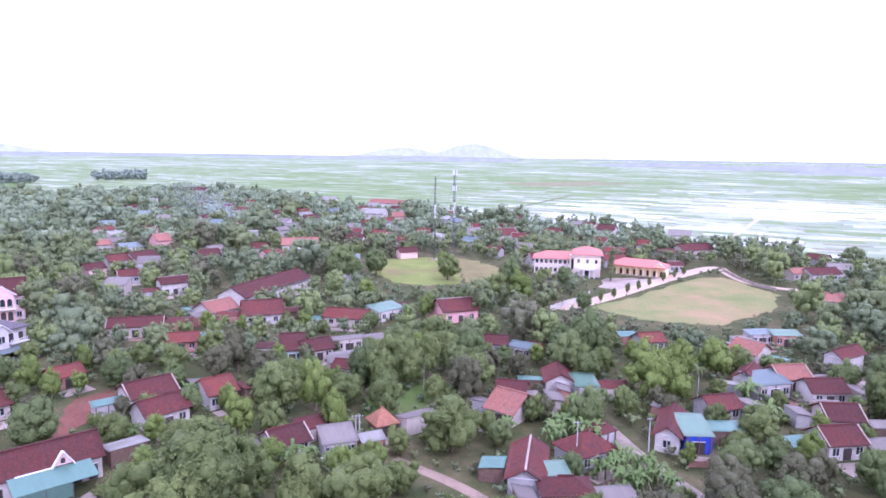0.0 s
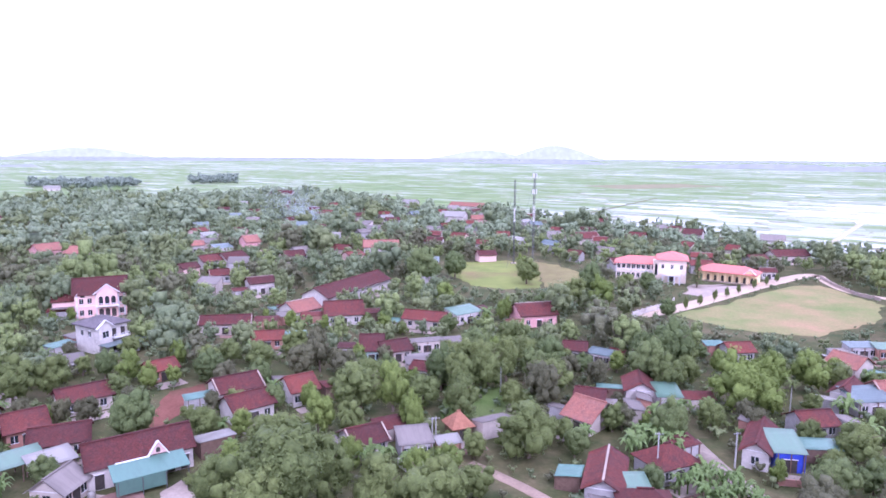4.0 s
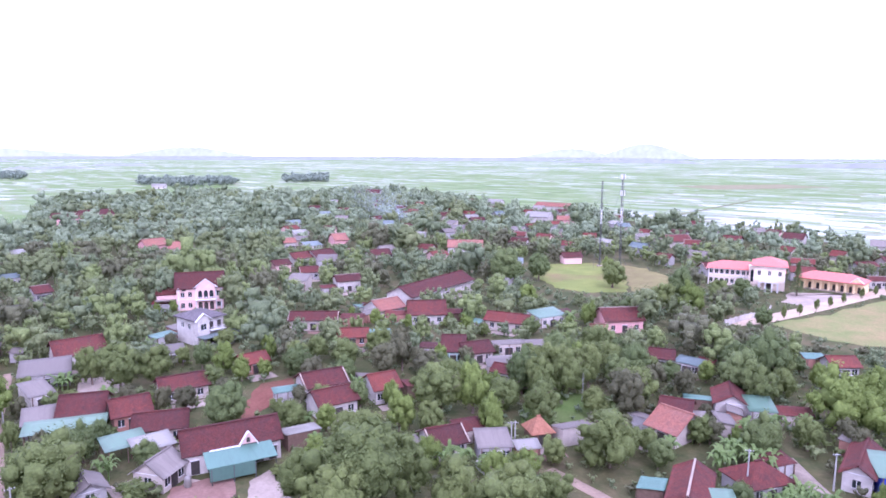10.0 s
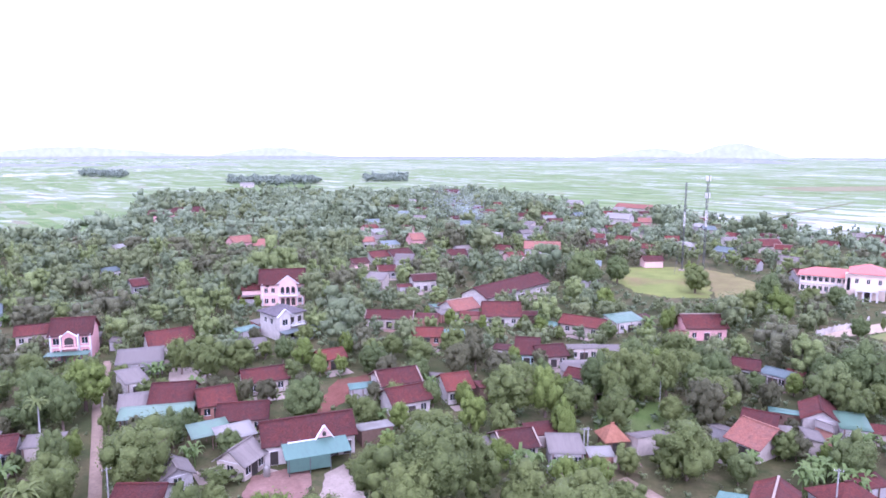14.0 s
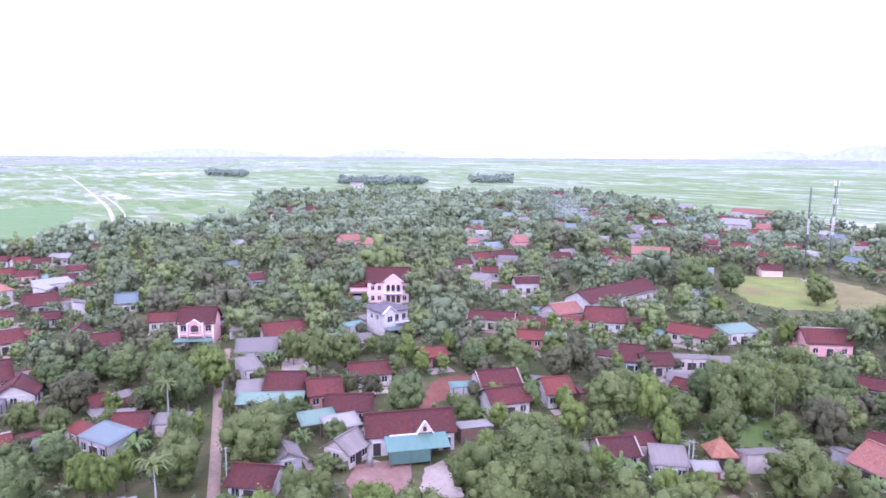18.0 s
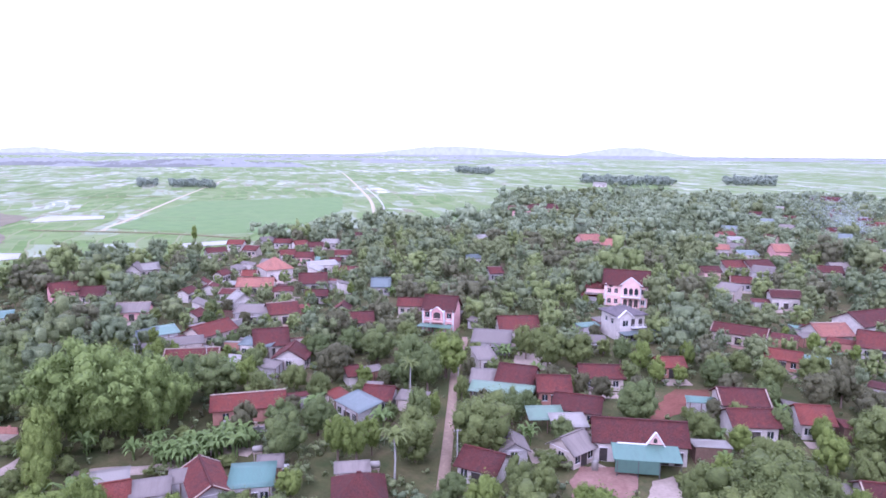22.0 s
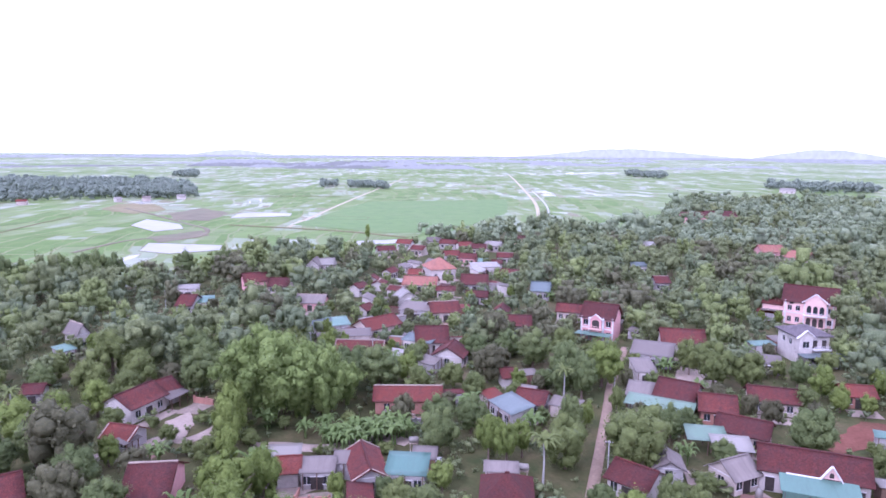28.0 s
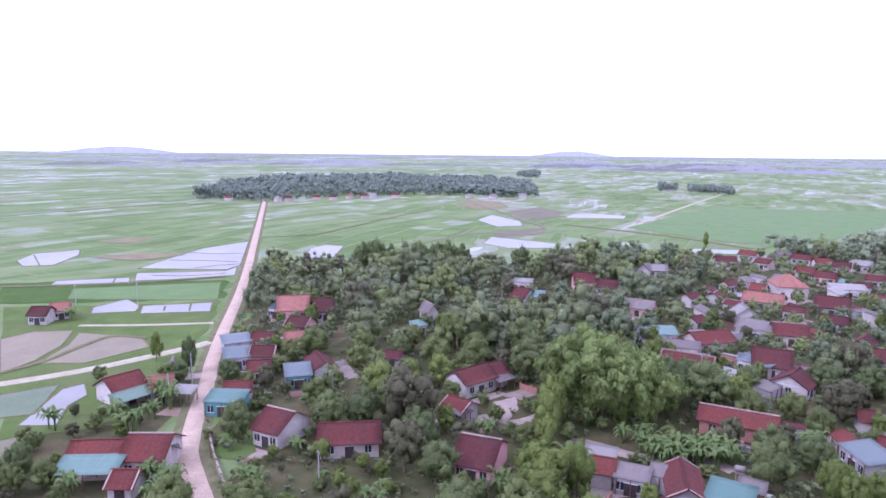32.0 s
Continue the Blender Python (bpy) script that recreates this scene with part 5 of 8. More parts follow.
house("p", -89.8, 91.7, 35, 12.5, 4.3, 2.8, 0.8, "aqua", "white")
house("e", -85.0, 102.0, 47, 6.2, 7.6, 3.0, 2.0, "tile", "brick")
house("e", -74.9, 97.8, 31, 8.4, 6.7, 3.0, 1.8, "tile", "cream")
house("p", -75.6, 89.0, 54, 6.3, 4.7, 2.8, 0.8, "aqua", "white")
house("p", -71.0, 90.1, 54, 6.0, 4.5, 2.6, 0.8, "metal", "cream")
house("g", -64.4, 83.0, 89, 5.0, 5.3, 2.8, 1.9, "fibre", "cream")
house("g", -71.3, 75.7, 145, 5.0, 4.4, 2.6, 1.2, "fibre", "grey")
house("e", -69.3, 67.6, 22, 6.3, 6.5, 2.8, 1.7, "tile", "white")
house("s", -100.9, 135.7, 44, 6.4, 4.4, 2.8, 0.8, "fibre", "grey")
house("e", -83.7, 116.2, 47, 8.9, 6.5, 3.0, 1.7, "tile", "cream")
house("e", -78.3, 134.6, 53, 5.9, 5.2, 2.8, 1.4, "brick", "brick")
house("e", -221.5, 288.2, 62, 10.8, 10.3, 3.6, 2.7, "orange", "pink")
house("e", -201.1, 283.5, 10, 9.8, 9.6, 3.6, 2.6, "orange", "cream")
house("e", -159.1, 312.6, 36, 5.4, 7.2, 4.0, 1.9, "orange", "white")
house("e", -185.4, 182.7, 64, 5.0, 6.7, 3.2, 1.8, "tile", "grey")
house("s", -264.3, 248.4, 54, 7.4, 6.4, 3.2, 1.1, "metal", "white")
house("s", -215.5, 199.5, 60, 7.3, 5.8, 3.2, 1.0, "blue", "grey")
house("e", -191.3, 132.2, 52, 6.0, 8.7, 3.4, 2.3, "blue", "grey")
house("e", -363.3, 382.2, 68, 19.0, 12.0, 4.0, 3.2, "tile", "pink")
house("e", -361.8, 408.8, 66, 22.3, 12.0, 4.0, 3.2, "tile", "pink")
house("e", -258.3, 702.0, -5, 26.3, 12.0, 4.5, 3.2, "tile", "white")
house("e", -100.9, 602.0, -15, 13.4, 9.4, 4.5, 2.5, "metal", "white")
house("e", -48.5, 481.9, -12, 17.0, 11.6, 4.5, 3.1, "metal", "white")
house("e", -28.4, 463.2, 9, 11.9, 8.7, 4.5, 2.3, "orange", "pink")
house("e", -120.3, 396.0, 37, 10.2, 7.2, 4.0, 1.9, "tile", "white")
house("e", -103.5, 305.5, 57, 9.7, 6.1, 3.6, 1.6, "fibre", "grey")
house("s", -54.1, 222.8, 72, 38.1, 2.5, 2.6, 0.4, "metal", "white")
house("e", -568.7, 757.5, 23, 17.0, 8.0, 4.0, 2.2, "metal", "white")


def outer_houses():
    """The closely built outer village: small houses set at random between the trees."""
    rnd = random.Random(21)
    made = 0
    while made < 80:
        a, r = radians(rnd.uniform(-33, 29)), rnd.uniform(235, 640)
        x, y = -math.sin(a) * r, math.cos(a) * r
        if not inside(VILLAGE, [x], [y])[0] or any(math.hypot(x - f[0], y - f[1]) < 15 for f in FOOTPRINTS + HIDDEN):
            continue
        if math.hypot(x - 60, y - 215) < 75:      # the school ground
            continue
        roof = rnd.choice(("tile", "tile", "tile", "brick", "fibre", "fibre", "brick", "metal", "blue"))
        wall = rnd.choice(("white", "cream", "palepink", "grey", "grey"))
        house("e" if roof in ("tile", "brick", "orange") else rnd.choice("es"), x, y, math.degrees(a) + rnd.uniform(-40, 40), rnd.uniform(5.5, 9.5), rnd.uniform(4.5, 7),
              rnd.uniform(3.0, 4.4), rnd.uniform(1.4, 2.0), roof, wall, False)
        made += 1


outer_houses()


# ---- roads, lanes and fields ----
def road(name, pts, width, mat=ROAD, z=0.1, label="narrow pale concrete village road"):
    ob = ribbon(name, pts, width, z, mat)
    tagged(ob, label, "road", kind="structure")
    ROADS.append((np.array(pts), width))


ROADS = []


def plot(name, corners, mat, z, label, bund=True, category="field"):
    """A field plot with a low earth bund round it."""
    ring = corners
    if not bund:      # unfenced ground has a ragged edge
        ring = []
        for (x0, y0), (x1, y1) in zip(corners, corners[1:] + corners[:1]):
            for k in range(7):
                px, py = x0 + (x1 - x0) * k / 7, y0 + (y1 - y0) * k / 7
                j = min(4.0, 0.09 * math.hypot(x1 - x0, y1 - y0))
                ring.append((px + j * noise.noise(Vector((px * 0.4, py * 0.4, 1))), py + j * noise.noise(Vector((px * 0.4, py * 0.4, 9)))))
    V = [(x, y, z) for x, y in ring]
    me = mesh_of(name, V, [tuple(range(len(V)))], mat)
    ob = tagged(new(name, me), label, category, "field plots" if category == "field" else "", kind="structure")
    if bund:
        for (x0, y0), (x1, y1) in zip(corners, corners[1:] + corners[:1]):
            L = math.hypot(x1 - x0, y1 - y0)
            h = 0.22
            v = [(0, -0.3, -0.05), (L, -0.3, -0.05), (L, 0.3, -0.05), (0, 0.3, -0.05), (0, -0.12, h), (L, -0.12, h), (L, 0.12, h), (0, 0.12, h)]
            child("bund", mesh_of("bund", v, BOX_FACES, MOUND), ob, pose(x0, y0, 0, 0, 0, math.degrees(math.atan2(y1 - y0, x1 - x0))))
    if mat is not GRASS:
        CLEARINGS.append(corners)
    return ob


CLEARINGS = []
road("lane", [(-69.8, 59.3), (-77.5, 66.5), (-87.0, 75.4), (-99.1, 86.6), (-109.1, 95.8), (-118.9, 106.0), (-130.5, 118.3)], 1.8, LANE, 0.1, "narrow pale concrete village road")
verge = ribbon("road_verge", [(-84.1, -40.5), (-92.3, -45.3), (-100.0, -49.6), (-105.4, -51.7), (-118.0, -55.6), (-134.7, -60.1), (-151.2, -65.2), (-176.4, -71.9), (-227.9, -84.7), (-285.5, -100.5), (-405.0, -134.6), (-632.0, -199.5)], 6.6, 0.07, MOUND)
tagged(verge, "grassy earth verge along the concrete road", "verge", kind="structure")
road("road", [(-84.1, -40.5), (-92.3, -45.3), (-100.0, -49.6), (-105.4, -51.7), (-118.0, -55.6), (-134.7, -60.1), (-151.2, -65.2), (-176.4, -71.9), (-227.9, -84.7), (-285.5, -100.5), (-405.0, -134.6), (-632.0, -199.5)], 3.4, ROAD, 0.1, "long straight pale concrete road between paddies")
road("dirt_track", [(-128.6, -110.6), (-132.1, -105.6), (-142.6, -92.4), (-158.8, -77.9), (-167.4, -72.0)], 3.5, DIRT, 0.12, "pale dirt track on an embankment")
road("canal_road", [(-390.3, 264.8), (-463.3, 312.9), (-570.0, 379.1), (-762.2, 488.3), (-1002.1, 622.8), (-1186.3, 723.4)], 3.0, DIRT, 0.14, "pale dirt road along a canal")
road("school_road", [(37.0, 209.7), (48.6, 218.6), (65.2, 235.9), (90.0, 263.3), (115.0, 288.4), (123.7, 292.0)], 6.0, ROAD, 0.1, "wide pale concrete road before the school")
road("school_lane", [(123.7, 292.0), (120.6, 273.4), (121.1, 257.2), (127.4, 248.3), (138.5, 244.3)], 4.0, ROAD, 0.1, "narrow pale concrete village road")
road("dirt_lane", [(31.2, 116.9), (32.2, 111.6), (33.7, 105.0), (35.7, 98.6), (37.6, 94.6), (39.0, 90.0)], 2.6, YARD, 0.1, "worn pale dirt lane between gardens")
road("garden_lane", [(-6.9, 102.6), (-1.7, 98.6), (2.2, 95.3), (6.2, 91.1), (9.5, 86.0)], 2.0, LANE, 0.1, "narrow brown concrete lane between garden walls")
road("path", [(-114.4, -4.8), (-120.8, 1.7), (-118.3, 6.6), (-121.4, 11.9), (-128.6, 16.7)], 2.4, CONCRETE, 0.08, "narrow concrete garden path")
road("back_lane", [(-110.8, 17.0), (-108.7, 21.8), (-105.6, 26.1), (-104.3, 30.6), (-104.8, 38.5), (-100.3, 42.6)], 2.8, CONCRETE, 0.09, "narrow pale concrete back lane")
road("field_track", [(-437.6, 97.5), (-524.4, 143.3), (-661.5, 215.8), (-883.1, 337.0), (-1068.4, 438.4)], 2.8, DIRT, 0.1, "pale straight field track between paddies")
plot("sports_field", [(48.2, 212.2), (72.2, 232.8), (104.6, 267.0), (115.5, 269.2), (119.4, 246.6), (121.9, 235.3), (105.6, 209.4), (82.2, 190.7), (62.8, 195.6)], PITCH, 0.06, "worn grass sports field with bare reddish patches", False)
plot("school_yard", [(59.0, 245.2), (65.8, 263.4), (90.8, 265.7), (98.0, 273.7), (66.0, 238.9)], CONCRETE, 0.054, "pale concrete school yard", False)
plot("meadow", [(-30.8, 297.1), (-17.1, 306.3), (1.3, 312.4), (7.4, 282.8), (8.0, 248.5), (-5.2, 243.5), (-18.1, 248.7), (-27.8, 269.2)], MUSTARD, 0.058, "yellow-green open meadow among trees", False)
plot("fallow_garden", [(1.9, 312.2), (16.7, 301.9), (26.4, 282.6), (20.7, 255.7), (8.6, 248.7), (8.0, 282.6)], MUSTARDDRY, 0.06, "dry brownish-yellow fallow garden beside the meadow", False)
plot("bare_earth", [(-64.9, 104.8), (-69.7, 118.8), (-72.2, 126.8), (-67.1, 132.3), (-61.5, 124.4), (-63.5, 114.2)], REDEARTH, 0.072, "bare red earth plot dug over", False)
plot("yard_pavement", [(-103.8, 108.8), (-112.3, 120.0), (-105.2, 123.7), (-96.9, 116.1)], CONCRETE, 0.076, "pale swept concrete yard", False)
plot("brick_yard", [(-59.9, 77.4), (-62.0, 82.4), (-55.3, 88.5), (-50.8, 82.5), (-50.5, 76.4), (-55.4, 73.1)], REDYARD, 0.08, "reddish brick-paved yard before the long house", False)
plot("yard_pavement", [(-47.1, 78.3), (-51.4, 86.8), (-50.2, 91.2), (-45.3, 86.3), (-41.2, 82.4)], CONCRETE, 0.084, "pale concrete yard slabs", False)
plot("yard_pavement", [(-90.2, 15.7), (-94.5, 17.3), (-96.3, 23.1), (-90.6, 23.5)], CONCRETE, 0.088, "pale concrete drying yard", False)
plot("yard_pavement", [(-119.7, 2.6), (-128.7, 3.6), (-131.6, 8.3), (-125.3, 8.5), (-119.9, 6.2)], CONCRETE, 0.092, "pale concrete yard before a farmhouse", False)
plot("yard_pavement", [(-93.8, -4.3), (-98.6, -3.9), (-97.3, 2.1), (-93.7, 3.8)], CONCRETE, 0.096, "pale concrete yard before a house", False)
plot("grass_plot", [(-99.8, -45.5), (-109.2, -48.0), (-112.1, -43.2), (-102.8, -38.6), (-99.5, -40.0)], GRASS, 0.09, "bright green grass plot behind a wall", False)
plot("grass_plot", [(-13.6, 120.2), (-15.3, 140.7), (-0.1, 138.1), (5.9, 139.2), (6.0, 126.0)], GRASS, 0.094, "overgrown grassy plot among trees", False)
plot("rough_grass", [(-200.7, -154.3), (-206.6, -120.0), (-215.9, -86.9), (-170.3, -76.3), (-144.4, -70.5), (-121.8, -65.1), (-110.2, -73.7), (-104.5, -85.9)], GRASS, 0.085, "rough green grass and weeds between ponds and banks", False)
plot("grass_bank", [(-238.0, -180.9), (-243.8, -139.9), (-251.9, -98.0), (-220.3, -87.7), (-212.2, -123.0), (-206.0, -158.1)], DEEPRICE, 0.11, "deep green strip of grass below the field bank", False)
plot("flooded_paddy", [(-273.0, -144.4), (-300.1, -143.0), (-332.8, -139.8), (-359.9, -125.0), (-285.2, -104.2), (-273.7, -106.4)], WATER, 0.108, "shallow flooded paddy reflecting the pale sky", True)
plot("flooded_paddy", [(-246.6, -132.9), (-262.8, -140.1), (-271.1, -105.5), (-282.3, -104.5), (-261.5, -98.2), (-252.8, -114.8)], WATER, 0.112, "shallow flooded paddy reflecting the pale sky", True)
plot("flooded_paddy", [(-195.0, -121.0), (-203.0, -124.7), (-215.9, -120.0), (-206.5, -110.8), (-198.9, -108.5)], WATER, 0.116, "shallow flooded paddy reflecting the pale sky", True)
plot("flooded_paddy", [(-196.2, -105.7), (-206.6, -110.0), (-213.2, -89.0), (-200.8, -85.0)], WATER, 0.12, "shallow flooded paddy reflecting the pale sky", True)
plot("flooded_paddy", [(-287.4, -208.1), (-306.8, -212.9), (-321.0, -198.3), (-305.6, -189.8), (-277.7, -184.8), (-273.8, -196.2)], WATER, 0.124, "shallow flooded paddy reflecting the pale sky", True)
plot("flooded_paddy", [(-236.6, -160.1), (-244.1, -162.6), (-253.1, -138.0), (-241.2, -132.3)], WATER, 0.128, "shallow flooded paddy reflecting the pale sky", True)
plot("muddy_paddy", [(-138.9, -110.4), (-165.4, -129.3), (-173.7, -125.2), (-175.6, -114.9), (-161.5, -109.6), (-148.3, -108.5)], MUD, 0.132, "drained muddy paddy with grey wet soil", True)
plot("muddy_paddy", [(-146.6, -106.6), (-161.6, -108.1), (-173.5, -112.0), (-170.3, -92.5), (-161.7, -86.0), (-147.4, -95.3)], MUD, 0.136, "drained muddy paddy with grey wet soil", True)
plot("fish_pond", [(-110.6, -87.0), (-130.0, -90.2), (-133.7, -87.3), (-127.0, -82.8), (-120.7, -83.3), (-111.1, -79.7)], WATER, 0.14, "shallow pinkish pond between banks", True)
plot("rice_paddy", [(-112.7, -96.3), (-125.9, -101.1), (-132.6, -92.4), (-116.1, -87.3)], RICELIGHT, 0.134, "pale flooded rice paddy by a house", True)
plot("rice_paddy", [(-214.3, -140.0), (-230.5, -147.7), (-247.3, -99.0), (-216.7, -88.6)], RICE, 0.138, "bright green young rice paddy", True)
plot("flooded_paddy", [(-302.8, -80.6), (-338.4, -85.0), (-351.3, -80.3), (-348.2, -69.5), (-310.7, -67.4)], WATER, 0.152, "shallow flooded paddy reflecting the pale sky", True)
plot("flooded_paddy", [(-489.1, 3.9), (-528.8, 15.6), (-485.2, 34.9), (-456.3, 34.7), (-447.4, 16.9)], WATER, 0.156, "shallow flooded paddy reflecting the pale sky", True)
plot("flooded_paddy", [(-364.8, 5.7), (-394.2, 11.4), (-369.1, 47.0), (-351.6, 43.3), (-349.1, 19.0)], WATER, 0.16, "shallow flooded paddy reflecting the pale sky", True)
plot("flooded_paddy", [(-514.2, 71.9), (-547.3, 83.4), (-553.8, 96.0), (-534.1, 123.2), (-511.6, 116.8)], WATER, 0.164, "shallow flooded paddy reflecting the pale sky", True)
plot("flooded_paddy", [(-482.4, 132.5), (-502.6, 141.3), (-483.5, 171.2), (-464.9, 162.8)], WATER, 0.168, "shallow flooded paddy reflecting the pale sky", True)
plot("flooded_paddy", [(-342.7, 111.7), (-357.3, 119.3), (-353.9, 145.6), (-339.6, 137.0)], WATER, 0.172, "shallow flooded paddy reflecting the pale sky", True)
plot("fallow_plot", [(-627.2, -16.0), (-677.8, -2.8), (-668.1, 28.4), (-598.0, 33.0), (-572.0, 7.2)], STUBBLE, 0.166, "bare reddish fallow plot", False)
plot("rice_paddy", [(-451.4, 105.2), (-554.3, 170.3), (-625.7, 223.0), (-601.2, 366.2), (-480.7, 294.3), (-370.2, 183.0), (-384.8, 151.5)], RICE, 0.17, "wide bright green young rice paddy", False)
road("bank", [(-466.9, 65.3), (-434.8, 97.7), (-404.2, 125.0), (-360.6, 151.3)], 4.0, MOUND, 0.3, "low grassy earth bank between paddies")
road("bank", [(-231.1, -176.0), (-236.0, -155.3), (-243.5, -130.9), (-258.8, -101.0)], 2.6, MOUND, 0.35, "low grassy earth bank between paddies")
road("bank", [(-138.9, -110.4), (-148.4, -105.8), (-162.0, -103.7), (-170.8, -100.8), (-169.3, -90.5)], 1.6, MOUND, 0.3, "low grassy earth bank between paddies")
road("bank", [(-379.9, -118.2), (-395.5, -95.0), (-435.6, -81.4), (-505.6, -58.8), (-565.9, -36.4)], 2.0, MOUND, 0.25, "low grassy earth bank between paddies")
road("bank", [(-370.7, -24.6), (-412.4, 4.9), (-407.6, 36.2), (-447.9, 48.2), (-485.8, 39.1), (-563.6, 21.5), (-630.1, 2.7)], 3.0, DARKMUD, 0.2, "low grassy earth bank between paddies")
road("bank", [(-467.9, -344.3), (-526.3, -315.0), (-588.1, -272.7), (-597.1, -213.8)], 2.4, MOUND, 0.3, "low grassy earth bank between paddies")
road("bank", [(-734.9, 102.4), (-728.2, 162.4), (-705.4, 216.0)], 4.0, MOUND, 0.3, "low grassy earth bank between paddies")
road("bank", [(-319.1, -143.0), (-315.3, -127.2), (-318.3, -114.7)], 0.6, MOUND, 0.2, "low grassy earth bank between paddies")
road("bank", [(-295.4, -140.9), (-295.4, -124.9), (-293.8, -108.5)], 0.6, MOUND, 0.2, "low grassy earth bank between paddies")
road("bank", [(-276.5, -121.1), (-282.8, -114.8), (-288.0, -105.4)], 0.6, MOUND, 0.2, "low grassy earth bank between paddies")
road("bank", [(-258.6, -131.4), (-258.6, -117.3), (-266.1, -103.6)], 0.6, MOUND, 0.2, "low grassy earth bank between paddies")
road("bank", [(-200.4, -99.9), (-206.4, -102.3)], 0.6, MOUND, 0.2, "low grassy earth bank between paddies")
road("bank", [(-201.0, -91.9), (-211.0, -95.5)], 0.6, MOUND, 0.2, "low grassy earth bank between paddies")
road("bank", [(-303.5, -210.7), (-277.1, -190.8)], 0.6, MOUND, 0.2, "low grassy earth bank between paddies")
road("bank", [(-241.7, -138.8), (-250.4, -142.6)], 0.6, MOUND, 0.2, "low grassy earth bank between paddies")
road("field_path", [(-181.1, -116.5), (-183.2, -97.2), (-187.1, -78.6)], 2.0, DIRT, 0.12, "pale narrow field path")
road("bank", [(13.0, 476.0), (65.5, 592.7), (148.9, 772.2)], 2.5, MOUND, 0.3, "low grassy earth bank between paddies")
road("field_path", [(168.1, 389.0), (221.5, 478.5), (291.2, 594.9)], 3.5, DIRT, 0.14, "pale dirt track across flooded fields")
road("canal", [(-387.7, 269.9), (-468.2, 326.7), (-566.1, 387.7), (-715.1, 471.9)], 1.6, WATER, 0.1, "narrow pale irrigation canal")
plot("fallow_plot", [(-565.2, 33.5), (-608.0, 61.8), (-556.2, 77.7), (-499.6, 55.0), (-513.6, 34.8)], DARKMUD, 0.174, "dark brown wet fallow plot", False)
plot("fallow_plot", [(-421.9, 12.2), (-441.0, 44.9), (-414.3, 46.0), (-392.2, 16.4)], DARKMUD, 0.178, "dark brown wet fallow plot", False)
plot("fallow_plot", [(88.1, 1046.8), (258.2, 1149.2), (310.3, 1067.7), (136.9, 960.8)], STUBBLE, 0.182, "brown fallow strip in the paddies", False)
plot("fallow_plot", [(-301.1, -183.0), (-315.5, -161.3), (-310.5, -139.3), (-292.5, -155.4)], STUBBLE, 0.186, "brown fallow strip in the paddies", False)
plot("fallow_plot", [(-351.1, -207.0), (-371.2, -196.6), (-363.3, -179.6), (-344.3, -187.7)], STUBBLE, 0.19, "brown fallow strip in the paddies", False)
low_wall([(35.0, 206.6), (42.0, 215.6), (50.3, 223.8), (52.6, 231.1)], 1.6, WHITE, "white plastered wall beside the school gate")
low_wall([(121.4, 283.6), (119.7, 266.1), (120.3, 250.7), (124.2, 243.1)], 1.1, CONCRETE, "low pale fence wall along the sports field")
low_wall([(-109.1, -49.6), (-100.2, -45.3), (-92.5, -41.1), (-86.6, -37.8)], 0.9, CONCRETE, "low stained garden wall along the road")
power_pole(-92.5, -25.4, 5.4, 40)
power_pole(-109.2, -9.1, 5.0, 40)
power_pole(-157.7, 28.1, 5.9, 40)
power_pole(-201.9, -109.1, 8.9, 10)
power_pole(-204.9, -131.5, 7.0, 10)
power_pole(-122.0, -62.8, 7.2, 20)
power_pole(-135.2, -63.6, 7.2, 20)
power_pole(-173.8, -28.5, 5.7, 30)
power_pole(-13.2, 108.2, 5.4, 0)
power_pole(-49.3, 157.0, 5.8, 0)
power_pole(-74.5, 66.4, 6.6, 60)
power_pole(-105.7, 93.9, 6.3, 60)
power_pole(-13.8, 108.0, 5.3, 0)
power_pole(35.6, 106.7, 6.1, 20)
power_pole(48.0, 150.9, 5.3, 0)
power_pole(-147.7, 52.8, 5.7, 30)
power_pole(-155.5, 39.2, 7.1, 30)
power_pole(-222.9, 9.6, 7.0, 0)
power_pole(22.2, 100.6, 7.9, 0)
water_tank(-96.8, 42.0, 1.6, 247)
water_tank(-79.7, 53.7, 1.8, 236)
water_tank(32.7, 142.9, 1.6, 167)
car(-90.1, 43.2, 150)


# ---- trees ----
def quad_sphere(n=2):
    """Corners and quads of a rounded cube."""
    V, Q = [], []
    for ax in range(3):
        for s in (-1, 1):
            b = len(V)
            for j in range(n + 1):
                for i in range(n + 1):
                    p = [0, 0, 0]
                    p[ax], p[(ax + 1) % 3], p[(ax + 2) % 3] = s, (-1 + 2 * i / n) * s, -1 + 2 * j / n
                    V.append(p)
            for j in range(n):
                for i in range(n):
                    a = b + j * (n + 1) + i
                    Q.append((a, a + 1, a + n + 2, a + n + 1))
    V = np.array(V, float)
    V, back = np.unique(np.round(V, 6), axis=0, return_inverse=True)      # weld the six sides
    Q = np.array(Q)
    return V / np.linalg.norm(V, axis=1)[:, None], back.reshape(-1)[Q]


